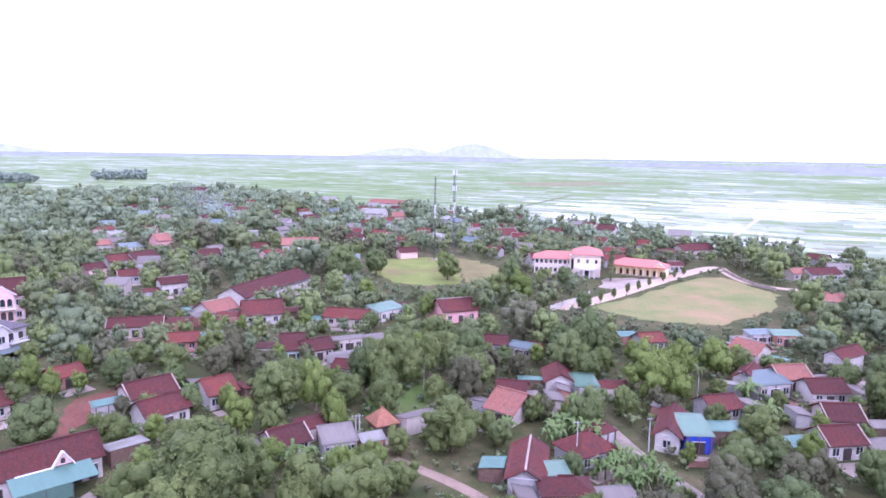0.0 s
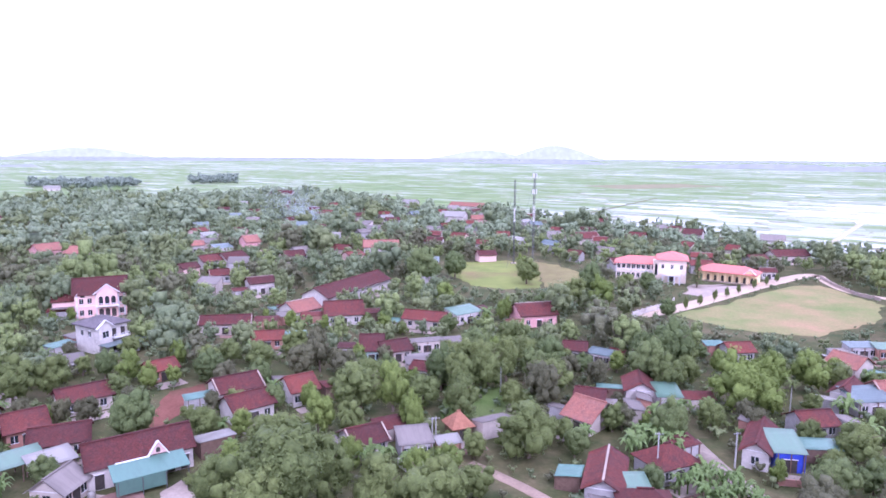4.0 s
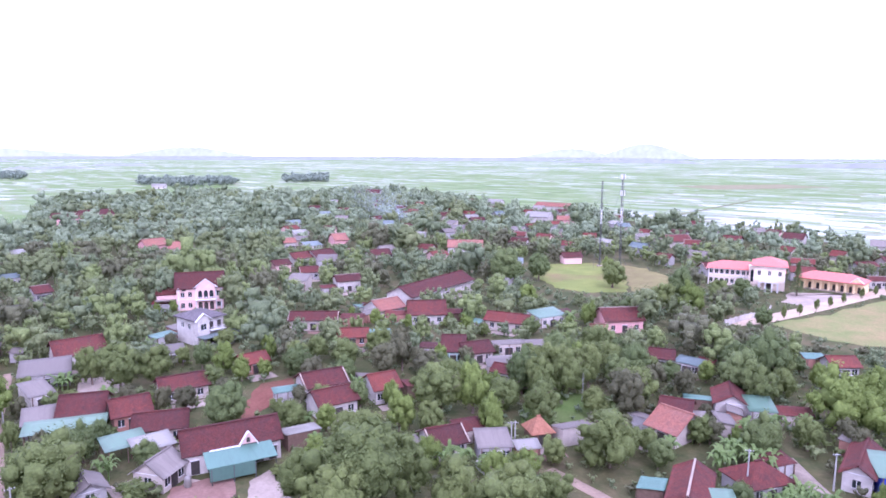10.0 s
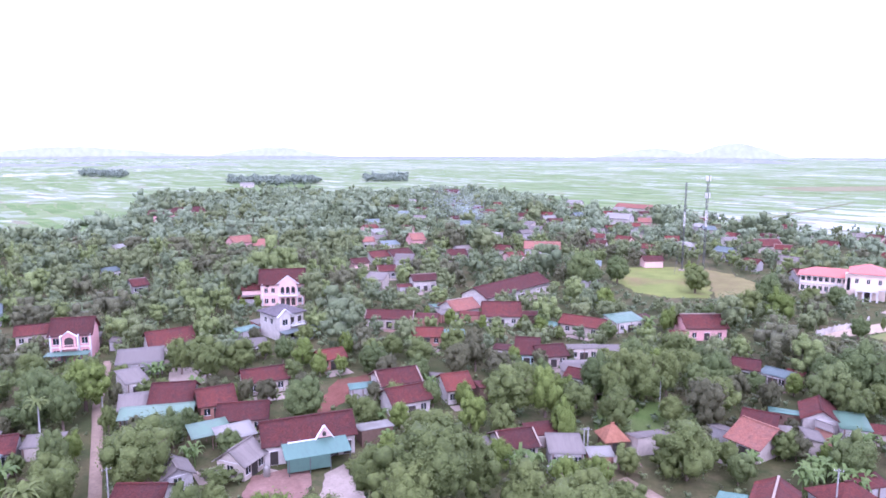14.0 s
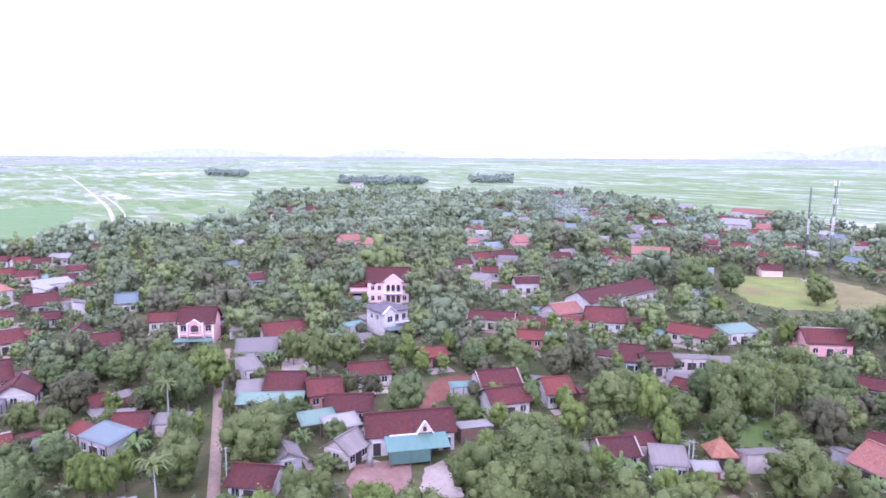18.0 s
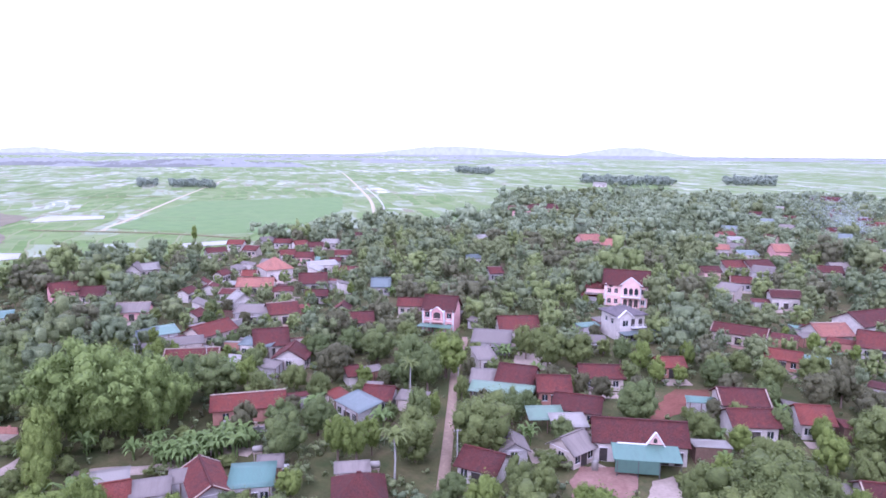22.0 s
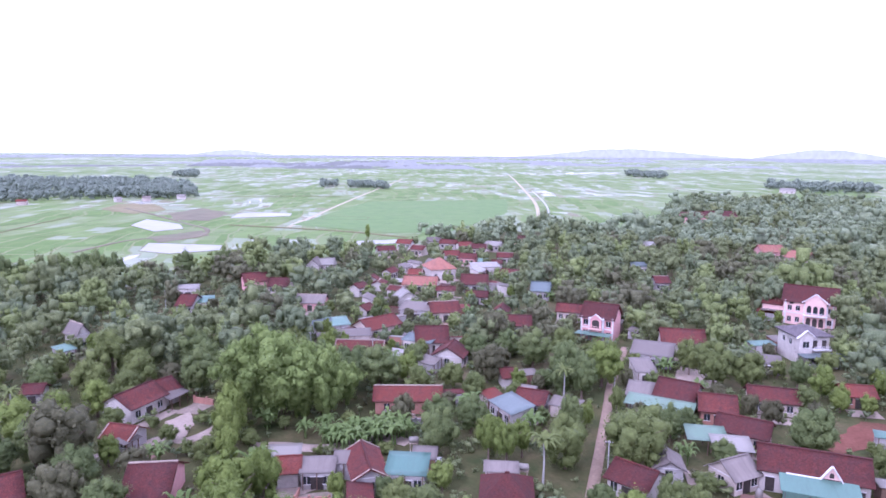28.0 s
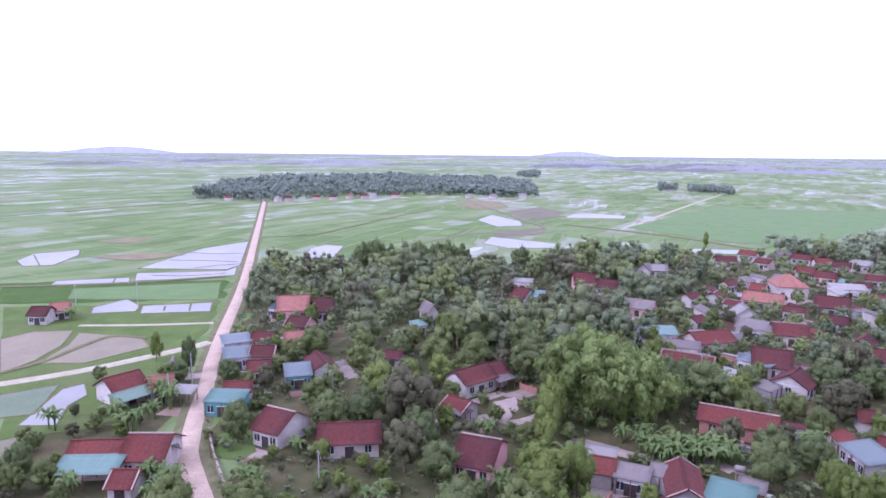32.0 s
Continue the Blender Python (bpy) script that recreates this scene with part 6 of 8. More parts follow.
def crown(seed, lobes, leaves, size, flat=0.75, spread=0.62, core=2, rise=0.0, droop=0.0, lobe=1.0):
    """A crown about 1 wide (radius) and 1 high: an uneven dome of many small lobes with leaf sprays on them."""
    r = np.random.default_rng(seed)
    bulge = r.standard_normal((4, 3)) * np.array([1, 1, 0.7])
    bulge /= np.linalg.norm(bulge, axis=1)[:, None]
    z = r.uniform(-0.95, 0.97, lobes)
    a = r.uniform(0, 2 * np.pi, lobes)
    ring = np.sqrt(1 - z * z)
    way = np.stack([ring * np.cos(a), ring * np.sin(a), z], 1)
    reach = (0.62 + 0.5 * np.clip((way @ bulge.T).max(1), 0, 1) ** 2) * (0.6 + 0.4 * r.random(lobes) ** 0.6)
    cs = way * (reach * 1.12 * spread)[:, None] * np.array([1, 1, 1.15]) + np.array([0, 0, rise])
    rs = lobe * (0.14 + 0.2 * r.random(lobes) ** 1.6)
    stretch = r.uniform(0.75, 1.2, (lobes, 3)) * np.array([0.92, 0.92, 1.2])
    pieces = []
    sv, sq = quad_sphere(core)
    for c, q in zip(cs, rs):
        wob = 1 + 0.2 * r.standard_normal(len(sv))[:, None]
        pieces.append((sv * q * 0.75 * wob * stretch[len(pieces)] * np.array([1, 1, flat]) + c, sq))
    pieces.append((sv * 0.42 * (1 + 0.12 * r.standard_normal(len(sv))[:, None]) + np.array([0, 0, rise]), sq))
    n = leaves
    k = r.integers(0, lobes, n)
    d = r.standard_normal((n, 3)) + 0.9 * way[k] + np.array([0, 0, 0.2])
    d /= np.linalg.norm(d, axis=1)[:, None]
    p = cs[k] + d * stretch[k] * rs[k][:, None] * (0.7 + 0.65 * r.random(n) ** 1.6)[:, None] * np.array([1, 1, flat])
    p += 0.025 * r.standard_normal((n, 3))
    nrm = 0.7 * d + 0.6 * way[k] + 0.3 * r.standard_normal((n, 3)) + np.array([0, 0, 0.05])
    nrm /= np.linalg.norm(nrm, axis=1)[:, None]
    t = np.cross(nrm, r.standard_normal((n, 3)))
    t /= np.linalg.norm(t, axis=1)[:, None]
    b = np.cross(nrm, t)
    s = size * r.uniform(0.6, 1.35, n)[:, None]
    lift = nrm * s * 0.25
    V = np.stack([p - t * s, p - b * s * 0.55 - lift, p + t * s - np.array([0, 0, droop]) * s, p + b * s * 0.55 + lift], 1).reshape(-1, 3)
    Q = np.arange(4 * n).reshape(n, 4)
    pieces.append((V, Q))
    return joined(pieces)


def trunk_with_limbs(seed, h, r0, limbs=4):
    r = np.random.default_rng(seed)
    bend = r.uniform(-0.05, 0.05, 2)
    pts = [(bend[0] * h * t * t, bend[1] * h * t * t, h * t) for t in np.linspace(0, 1, 5)]
    pieces = [tube(pts, [r0 * (1.25 - 0.75 * t) for t in np.linspace(0, 1, 5)])]
    for k in range(limbs):
        a = 2 * math.pi * k / limbs + r.uniform(0, 1)
        z = h * r.uniform(0.5, 0.85)
        L = h * r.uniform(0.35, 0.55)
        pts = [(math.cos(a) * L * t, math.sin(a) * L * t, z + L * 0.8 * t) for t in (0, 0.5, 1)]
        pieces.append(tube(pts, [r0 * 0.5, r0 * 0.36, r0 * 0.15], 5))
    return joined(pieces)


def proto_tree(name, seed, leaf, label, category, lobes=11, leaves=900, size=0.075, wide=0.42, high=0.36, flat=0.75, rise=0.0, droop=0.0, lobe=1.0, group="village trees"):
    """A tree one metre high, to be copied and scaled: trunk with limbs, and a crown."""
    ob = new(name)
    tagged(ob, label, category, group)
    v, q = trunk_with_limbs(seed, 0.62, 0.022)
    child("trunk", mesh_quads("trunk", v, q, BARK, True), ob)
    v, q = crown(seed + 50, lobes, leaves, size / wide, flat, 0.62, 2, rise, droop, lobe)
    v = v * np.array([wide, wide, high]) + np.array([0, 0, 1 - high * 1.02])
    v[:, 2] = np.minimum(v[:, 2], 1.05)
    child("crown", mesh_quads("crown", v, q, leaf, True), ob)
    return ob


def blade(r, az, L, w, up, segs=5, start=0.0):
    """A long arching leaf with a raised midrib."""
    V, Q = [], []
    c, s = math.cos(az), math.sin(az)
    for i in range(segs + 1):
        t = i / segs
        x = L * t
        z = start + up * math.sin(t * 2.2) * L - 0.35 * L * t ** 3
        ww = w * math.sin(math.pi * min(0.08 + 0.92 * t, 0.97)) ** 0.7
        for e, dz in ((-1, -0.25), (0, 0), (1, -0.25)):
            V.append((c * x - s * ww * e, s * x + c * ww * e, z + dz * ww))
    for i in range(segs):
        for k in range(2):
            a = i * 3 + k
            Q.append((a, a + 1, a + 4, a + 3))
    return np.array(V), np.array(Q)


def proto_banana(seed):
    r = np.random.default_rng(seed)
    ob = tagged(new("banana_plant"), "broad-leaved green banana plants in a garden", "banana plant", "banana plants")
    stems, leaves = [], []
    for k in range(3):
        ox, oy, h = r.uniform(-0.3, 0.3), r.uniform(-0.3, 0.3), r.uniform(0.42, 0.6)
        stems.append(tube([(ox, oy, 0), (ox, oy, h)], [0.045, 0.03], 6))
        for i in range(8):
            v, q = blade(r, 2.4 * i + r.uniform(0, 0.6), r.uniform(0.4, 0.62), 0.08, r.uniform(0.6, 1.25), 5, h)
            leaves.append((v + np.array([ox, oy, 0]), q))
    v, q = joined(stems)
    child("stem", mesh_quads("stem", v, q, LEAF_BANANA, True), ob)
    v, q = joined(leaves)
    child("leaf_crown", mesh_quads("leaf_crown", v, q, LEAF_BANANA), ob)
    return ob


def proto_bamboo(seed):
    """A bamboo clump one metre high: culms that lean out and bow over at the top, each with a plume of drooping leaf sprays."""
    r = np.random.default_rng(seed)
    ob = tagged(new("bamboo_clump"), "feathery light-green bamboo clump with drooping tops", "bamboo", "bamboo clumps")
    culms, plume = [], []
    sv, sq = quad_sphere(2)
    for k in range(22):
        a, out, h = r.uniform(0, 6.28), 0.42 * r.random() ** 0.6, r.uniform(0.72, 0.98)
        h *= 1 - 0.35 * (out / 0.42) ** 2
        c, s = math.cos(a), math.sin(a)
        pts = []
        for t in np.linspace(0, 1, 14):
            rad = 0.05 + out * t ** 1.5 + 0.05 * max(t - 0.75, 0) * 4
            pts.append((c * rad, s * rad, h * (math.sin(t * 1.75) / math.sin(1.75) if t > 0.9 else math.sin(t * 1.6))))
        culms.append(tube(pts[:12], [0.007 - 0.0005 * i for i in range(12)], 4))
        for i in range(3, 14):
            p = np.array(pts[i])
            p = p + 0.03 * r.standard_normal(3)
            w = 0.082 * (0.7 + 0.6 * r.random()) * (1.0 if i < 11 else 0.75)
            plume.append((sv * w * 0.62 * np.array([1, 1, 1.15]) * (1 + 0.15 * r.standard_normal(len(sv))[:, None]) + p, sq))
            n = 46
            d = r.standard_normal((n, 3)) + np.array([c, s, 0.3]) * 0.4
            d /= np.linalg.norm(d, axis=1)[:, None]
            q = p + d * w * (0.65 + 0.75 * r.random(n) ** 1.3)[:, None] * np.array([1, 1, 1.15])
            nrm = d + 0.25 * r.standard_normal((n, 3))
            nrm /= np.linalg.norm(nrm, axis=1)[:, None]
            down = np.array([0, 0, -1.0]) + 0.45 * r.standard_normal((n, 3))
            t1 = down - nrm * (down * nrm).sum(1)[:, None]
            t1 /= np.linalg.norm(t1, axis=1)[:, None] + 1e-6
            b = np.cross(nrm, t1)
            L = 0.021 * r.uniform(0.6, 1.5, n)[:, None]
            V = np.stack([q - t1 * L * 0.6, q - b * L * 0.35, q + t1 * L * 1.3, q + b * L * 0.35], 1).reshape(-1, 3)
            plume.append((V, np.arange(4 * n).reshape(n, 4)))
    v, q = joined(culms)
    tagged(child("stem", mesh_quads("stem", v, q, LEAF_BAMBOO, True), ob, None, "slender green bamboo culms"), kind="stuff")
    v, q = joined(plume)
    child("crown", mesh_quads("crown", v, q, LEAF_BAMBOO, True), ob)
    return ob


def proto_palm(seed):
    r = np.random.default_rng(seed)
    ob = tagged(new("areca_palm"), "slender areca palm with a small tuft of fronds", "palm tree", "palms")
    v, q = tube([(0, 0, 0), (0.01, 0, 0.4), (0.0, 0.01, 0.85)], [0.018, 0.013, 0.011], 6)
    child("trunk", mesh_quads("trunk", v, q, POLE, True), ob)
    fr = []
    for i in range(11):
        for w in (-0.35, 0.0, 0.35):
            fr.append(blade(r, 2 * math.pi * i / 11 + w * 0.25, r.uniform(0.2, 0.28) * (1 - abs(w) * 0.5), 0.022, r.uniform(0.3, 0.9), 5, 0.84))
    v, q = joined(fr)
    child("frond_crown", mesh_quads("frond_crown", v, q, LEAF_MID), ob)
    return ob


def proto_conifer(seed):
    """A dark conical conifer one metre high: stacked skirts of drooping sprays on a straight trunk."""
    r = np.random.default_rng(seed)
    ob = tagged(new("conifer"), "dark green conical ornamental conifer in the school yard", "tree")
    v, q = tube([(0, 0, 0), (0, 0, 0.5), (0, 0, 0.97)], [0.022, 0.015, 0.004], 6)
    child("trunk", mesh_quads("trunk", v, q, BARK, True), ob)
    n = 2600
    tier = r.integers(0, 9, n)
    t = r.random(n)
    z = 0.12 + tier * 0.095 + 0.1 * (1 - t) + 0.015 * r.standard_normal(n)
    rad = (0.02 + 0.2 * (1 - tier / 9.3)) * t ** 0.6
    a = r.uniform(0, 6.28, n)
    p = np.stack([rad * np.cos(a), rad * np.sin(a), z], 1)
    out = np.stack([np.cos(a), np.sin(a), -0.35 * np.ones(n)], 1)
    side = np.stack([-np.sin(a), np.cos(a), np.zeros(n)], 1)
    L = 0.022 * r.uniform(0.6, 1.4, n)[:, None]
    V = np.stack([p - out * L, p - side * L * 0.5, p + out * L, p + side * L * 0.5], 1).reshape(-1, 3)
    child("crown", mesh_quads("crown", V, np.arange(4 * n).reshape(n, 4), LEAF_DARK), ob)
    return ob


SORTS = {
    "dark": [proto_tree("broadleaf_tree", 11 + k, LEAF_DARK, "dense dark-green broadleaf tree with rounded lobed crown", "tree", 64, (5200 if k < 2 else 3400), (0.0135 if k < 2 else 0.017), 0.46, 0.5, 0.95) for k in range(4)],
    "mid": [proto_tree("fruit_tree", 31 + k, LEAF_MID, "mid-green fruit tree with loose uneven crown", "tree", 60, (5000 if k < 2 else 3400), (0.0135 if k < 2 else 0.017), 0.46, 0.49, 0.95) for k in range(4)],
    "light": [proto_tree("young_tree", 51 + k, LEAF_LIGHT, "fresh light-green young tree with airy crown", "tree", 52, (4200 if k < 2 else 3000), (0.0135 if k < 2 else 0.017), 0.38, 0.49, 1.0, 0.08) for k in range(4)],
    "dull": [proto_tree("olive_tree", 71 + k, LEAF_DULL, "dull olive-grey tree with thin sparse crown", "tree", 48, (3000 if k < 2 else 2200), (0.0135 if k < 2 else 0.017), 0.4, 0.47, 0.95, 0.06) for k in range(4)],
    "bamboo": [proto_bamboo(91 + k) for k in range(3)],
    "shrub": [proto_tree("garden_shrub", 111 + k, LEAF_MID, "low bushy green garden shrub", "shrub", 18, 900, 0.04, 0.6, 0.5, 0.8) for k in range(2)],
    "big": [proto_tree("large_tree", 171 + k, LEAF_MID, "large spreading old tree with a deep many-lobed crown", "tree", 100, 9000, 0.012, 0.5, 0.48, 0.9, 0.0, 0.0, 0.72) for k in range(2)],
    "banana": [proto_banana(131 + k) for k in range(2)],
    "palm": [proto_palm(151)],
    "conifer": [proto_conifer(181)],
}
USED = {}


def plant(sort, x, y, h, wide=1.0, rnd=random):
    """Set a tree of this sort; the first of each sort is the one built, the rest are copies."""
    n = len(SORTS[sort])
    pick = rnd.randrange(n)
    if n == 4:      # the fuller trees are used nearest the camera, lighter ones farther off
        pick = pick % 2 + (0 if math.hypot(x, y) < 108 else 2)
    ob = SORTS[sort][pick]
    m = pose(x, y, 0, 0, 0, rnd.uniform(0, 360))
    s = Matrix.Diagonal((h * wide, h * wide, h, 1))
    if (sort, pick) not in USED:
        USED[(sort, pick)] = True
        ob.matrix_basis = m @ s
        PLANTED.append((x, y, h * wide * 0.4))
        return ob
    c = copy_thing(ob, m)
    c.matrix_basis = m @ s
    PLANTED.append((x, y, h * wide * 0.4))
    return c


PLANTED = []
plant("big", -39.5, 80.0, 11.3, 0.9)
plant("big", -30.5, 80.7, 16.1, 1.15)
plant("big", -26.6, 86.9, 12.4, 1.0)
plant("big", -32.0, 74.7, 12.7, 1.0)
plant("light", -18.4, 114.3, 7.8, 0.9)
plant("big", -8.1, 138.9, 13.1, 0.9)
plant("big", -2.1, 141.3, 12.1, 0.8)
plant("mid", -11.6, 143.3, 9.3, 0.9)
plant("palm", -3.1, 136.0, 6.7, 1.0)
plant("bamboo", -125.1, 20.3, 17.1, 0.9)
plant("bamboo", -120.8, 27.7, 16.6, 0.9)
plant("bamboo", -116.8, 31.9, 14.3, 0.8)
plant("bamboo", -122.8, 38.2, 9.4, 0.8)
plant("light", -121.9, 15.7, 9.3, 0.8)
plant("light", -115.7, 14.7, 10.2, 0.7)
plant("light", -86.9, 9.3, 11.1, 1.1)
plant("light", -88.8, 14.6, 9.9, 0.9)
plant("mid", -107.9, 8.5, 5.3, 1.2)
plant("mid", -114.8, 11.9, 4.0, 1.2)
plant("light", -97.0, 9.4, 6.5, 1.2)
plant("light", -92.4, 14.0, 7.3, 1.2)
plant("mid", -98.0, 115.3, 11.4, 1.1)
plant("mid", -93.8, 120.8, 9.8, 1.0)
plant("mid", -106.8, 117.1, 9.3, 0.9)
plant("dark", -104.9, 84.4, 10.7, 0.9)
plant("dark", -108.3, 82.1, 9.0, 0.9)
plant("mid", -121.9, 62.2, 7.2, 1.0)
plant("mid", -113.7, 63.0, 7.6, 1.0)
plant("light", -85.9, 54.3, 8.1, 1.0)
plant("light", -88.7, 52.4, 8.5, 0.9)
plant("light", -86.8, 57.9, 7.4, 0.9)
plant("dark", -38.3, 250.9, 15.0, 1.25)
plant("dark", -33.4, 248.9, 10.9, 1.1)
plant("dark", -89.8, 70.7, 8.8, 0.8)
plant("mid", -61.3, 67.1, 7.1, 1.0)
plant("mid", -58.7, 69.8, 6.2, 1.0)
plant("dull", -81.2, 106.6, 6.5, 0.9)
plant("dark", -85.5, 87.3, 5.7, 1.0)
plant("dark", -81.9, 91.4, 5.7, 0.9)
plant("mid", -81.6, 73.6, 6.1, 0.8)
plant("mid", -95.2, 85.7, 7.0, 0.6)
plant("dull", 42.2, 122.5, 6.1, 1.0)
plant("dull", 43.1, 118.7, 6.4, 1.0)
plant("mid", -11.7, 132.3, 10.2, 0.9)
plant("dark", -15.6, 135.4, 11.1, 0.9)
plant("mid", -6.1, 136.0, 11.1, 0.9)
plant("light", -17.9, 112.3, 8.4, 0.9)
plant("conifer", 66.6, 258.0, 12.5, 1.0)
plant("mid", 48.5, 213.8, 4.5, 0.55)
plant("mid", 53.9, 219.9, 4.5, 0.55)
plant("mid", 59.9, 226.7, 4.4, 0.55)
plant("mid", 66.8, 234.6, 4.4, 0.55)
plant("mid", 72.7, 241.2, 4.4, 0.55)
plant("mid", 78.8, 248.3, 4.4, 0.55)
plant("mid", 87.1, 257.6, 4.4, 0.55)
plant("mid", 94.1, 265.6, 4.4, 0.55)
plant("mid", 100.4, 272.7, 4.4, 0.55)
plant("mid", 18.1, 218.0, 11.0, 1.0)
plant("light", 25.9, 214.0, 12.0, 1.1)
plant("mid", 36.2, 228.6, 10.5, 1.1)
plant("dark", 24.6, 238.5, 12.5, 1.0)
plant("light", -24.2, 211.1, 9.5, 1.2)
plant("dark", 47.0, 246.0, 8.0, 1.2)
plant("dark", 6.6, 202.9, 8.5, 1.1)
plant("light", -3.7, 194.8, 8.0, 1.0)
plant("dark", 45.1, 206.9, 7.0, 1.1)
plant("light", -364.5, 127.8, 9.4, 0.6)
plant("mid", -276.9, -42.1, 14.3, 0.8)
plant("mid", -276.4, -48.2, 12.3, 0.8)
plant("mid", -278.6, -23.9, 13.3, 0.8)
plant("mid", -279.3, -15.4, 12.9, 0.8)
plant("mid", -277.2, -9.2, 12.8, 0.8)
plant("dark", -276.0, 20.9, 12.9, 0.9)
plant("dark", -284.0, 36.3, 12.5, 1.0)
plant("dark", -301.3, 68.3, 10.5, 1.0)
plant("banana", -22.8, 98.2, 3.6, 1.0)
plant("banana", -20.3, 99.3, 3.6, 1.0)
plant("banana", -16.4, 97.6, 3.5, 1.0)
plant("banana", -14.6, 96.8, 3.5, 1.0)
for bx, by in ((22.4, 113.5), (24.5, 110.5), (26.3, 108.6), (19.6, 107.5), (28.0, 98.0), (29.6, 99.6), (31.5, 97.4), (33.0, 94.6), (28.6, 92.4), (34.6, 92.2), (27.4, 110.0), (20.2, 110.3)):
    plant("banana", bx, by, 3.3 + 0.4 * ((bx * 7) % 1), 1.1)
plant("banana", 21.9, 112.5, 3.6, 1.0)
plant("banana", 24.5, 106.0, 3.4, 1.0)
plant("banana", 25.1, 96.5, 3.2, 1.0)
plant("banana", 27.3, 94.9, 3.1, 1.0)
plant("banana", 31.0, 93.5, 3.1, 1.0)
plant("banana", 25.6, 121.5, 3.9, 1.0)
plant("banana", 30.8, 126.0, 4.0, 1.0)
plant("banana", 41.2, 135.9, 4.3, 1.0)
plant("banana", -103.3, 38.0, 3.5, 1.1)
plant("banana", -104.3, 34.2, 3.4, 1.1)
plant("banana", -104.1, 30.1, 3.4, 1.1)
plant("banana", -103.5, 42.3, 3.5, 1.1)
plant("banana", -120.7, 12.2, 3.1, 1.2)
for row in range(3):      # the banana grove along the back lane
    for k in range(5):
        plant("banana", -106.2 + 2.1 * row + 0.5 * (k % 2), 29.0 + 3.0 * k + 0.9 * row, 3.1 + 0.3 * ((k + row) % 3), 1.15)
plant("shrub", -117.9, 16.4, 3.1, 1.2)
plant("banana", -117.7, 20.5, 3.1, 1.2)
plant("shrub", -115.4, 23.7, 3.1, 1.2)
plant("shrub", -124.6, 10.1, 3.2, 1.2)
plant("shrub", -113.7, 12.7, 3.0, 1.2)
plant("mid", -110.7, 16.6, 4.0, 1.2)
plant("shrub", -112.0, 5.9, 2.9, 1.2)
plant("banana", -110.1, 26.1, 3.0, 1.2)
plant("banana", -111.5, 30.2, 3.1, 1.2)
plant("mid", -110.3, 34.8, 4.2, 1.2)
plant("mid", -118.0, 3.6, 4.0, 1.2)
plant("shrub", -125.8, 1.2, 3.1, 1.2)
plant("bamboo", -122.2, 22.5, 18.0, 1.2)
plant("bamboo", -120.8, 28.8, 14.5, 1.1)
plant("light", -112.6, 13.1, 11.5, 0.8)
plant("dark", -90.7, -72.7, 7.0, 1.0)
plant("mid", -87.5, -66.7, 6.3, 1.0)
plant("mid", -85.6, -70.8, 5.3, 1.2)
plant("light", -150.3, -78.7, 7.9, 0.7)
plant("dark", -142.7, -67.0, 9.8, 0.55)
plant("mid", -150.8, -71.5, 5.7, 0.6)
plant("banana", -108.2, -65.0, 4.1, 1.0)
plant("banana", -109.5, -64.1, 4.2, 1.0)
plant("banana", -123.4, -64.6, 4.6, 1.0)
plant("banana", -120.5, -62.2, 4.5, 1.0)
plant("banana", -86.1, -62.3, 3.4, 1.0)
plant("banana", -90.1, -52.1, 3.5, 1.0)
plant("banana", -86.9, -48.3, 3.4, 1.0)
plant("banana", -88.6, -46.9, 3.5, 1.0)
plant("mid", -100.5, -77.1, 4.1, 1.2)
plant("dull", -106.4, -73.6, 3.2, 1.2)
plant("mid", -110.3, -71.6, 3.5, 1.0)
plant("mid", -85.5, -43.8, 3.6, 1.0)
plant("dark", -268.6, -46.9, 14.8, 0.85)
plant("dark", -269.2, -40.3, 16.3, 0.85)
plant("dark", -269.7, -35.2, 13.9, 0.85)
plant("dark", -270.8, -22.9, 14.9, 0.85)
plant("dark", -271.3, -16.7, 14.4, 0.85)
plant("dark", -271.8, -11.5, 15.4, 0.85)
plant("dark", -272.3, -5.5, 14.0, 0.85)
plant("dark", -25.5, 261.9, 11.8, 1.2)
plant("mid", 2.8, 255.2, 11.0, 1.3)
plant("light", 0.6, 282.7, 7.8, 1.2)


brush = random.Random(61)
for k in range(46):      # dry brush, reeds and saplings on the open plot by the road
    u, v = 11.0 * math.sqrt(brush.random()), brush.uniform(0, 6.283)
    bx, by = -93.5 + u * math.cos(v), -25.0 + 1.25 * u * math.sin(v)
    if not any(math.hypot(bx - f[0], by - f[1]) < max(f[3], f[4]) + 0.6 for f in FOOTPRINTS):
        sort = brush.choice(("shrub", "dull", "dull", "shrub", "light", "banana"))
        plant(sort, bx, by, brush.uniform(1.4, 2.6) if sort != "light" else brush.uniform(2.6, 4.2), brush.uniform(1.0, 1.5), brush)


# ---- scattered village trees ----
def blocked(x, y, margin):
    """Which places lie in a building, on a road or in an open plot."""
    bad = np.zeros(len(x), bool)
    for hx, hy, a, l, d in FOOTPRINTS + HIDDEN:
        dx, dy = x - hx, y - hy
        u, v = dx * math.cos(a) + dy * math.sin(a), -dx * math.sin(a) + dy * math.cos(a)
        bad |= (np.abs(u) < l + margin) & (np.abs(v) < d + margin)
    for pts, w in ROADS:
        for a, b in zip(pts, pts[1:]):
            ab = b - a
            t = np.clip(((x - a[0]) * ab[0] + (y - a[1]) * ab[1]) / (ab @ ab), 0, 1)
            bad |= np.hypot(x - a[0] - t * ab[0], y - a[1] - t * ab[1]) < w / 2 + margin
    for c in CLEARINGS:
        bad |= inside(c, x, y)
    return bad


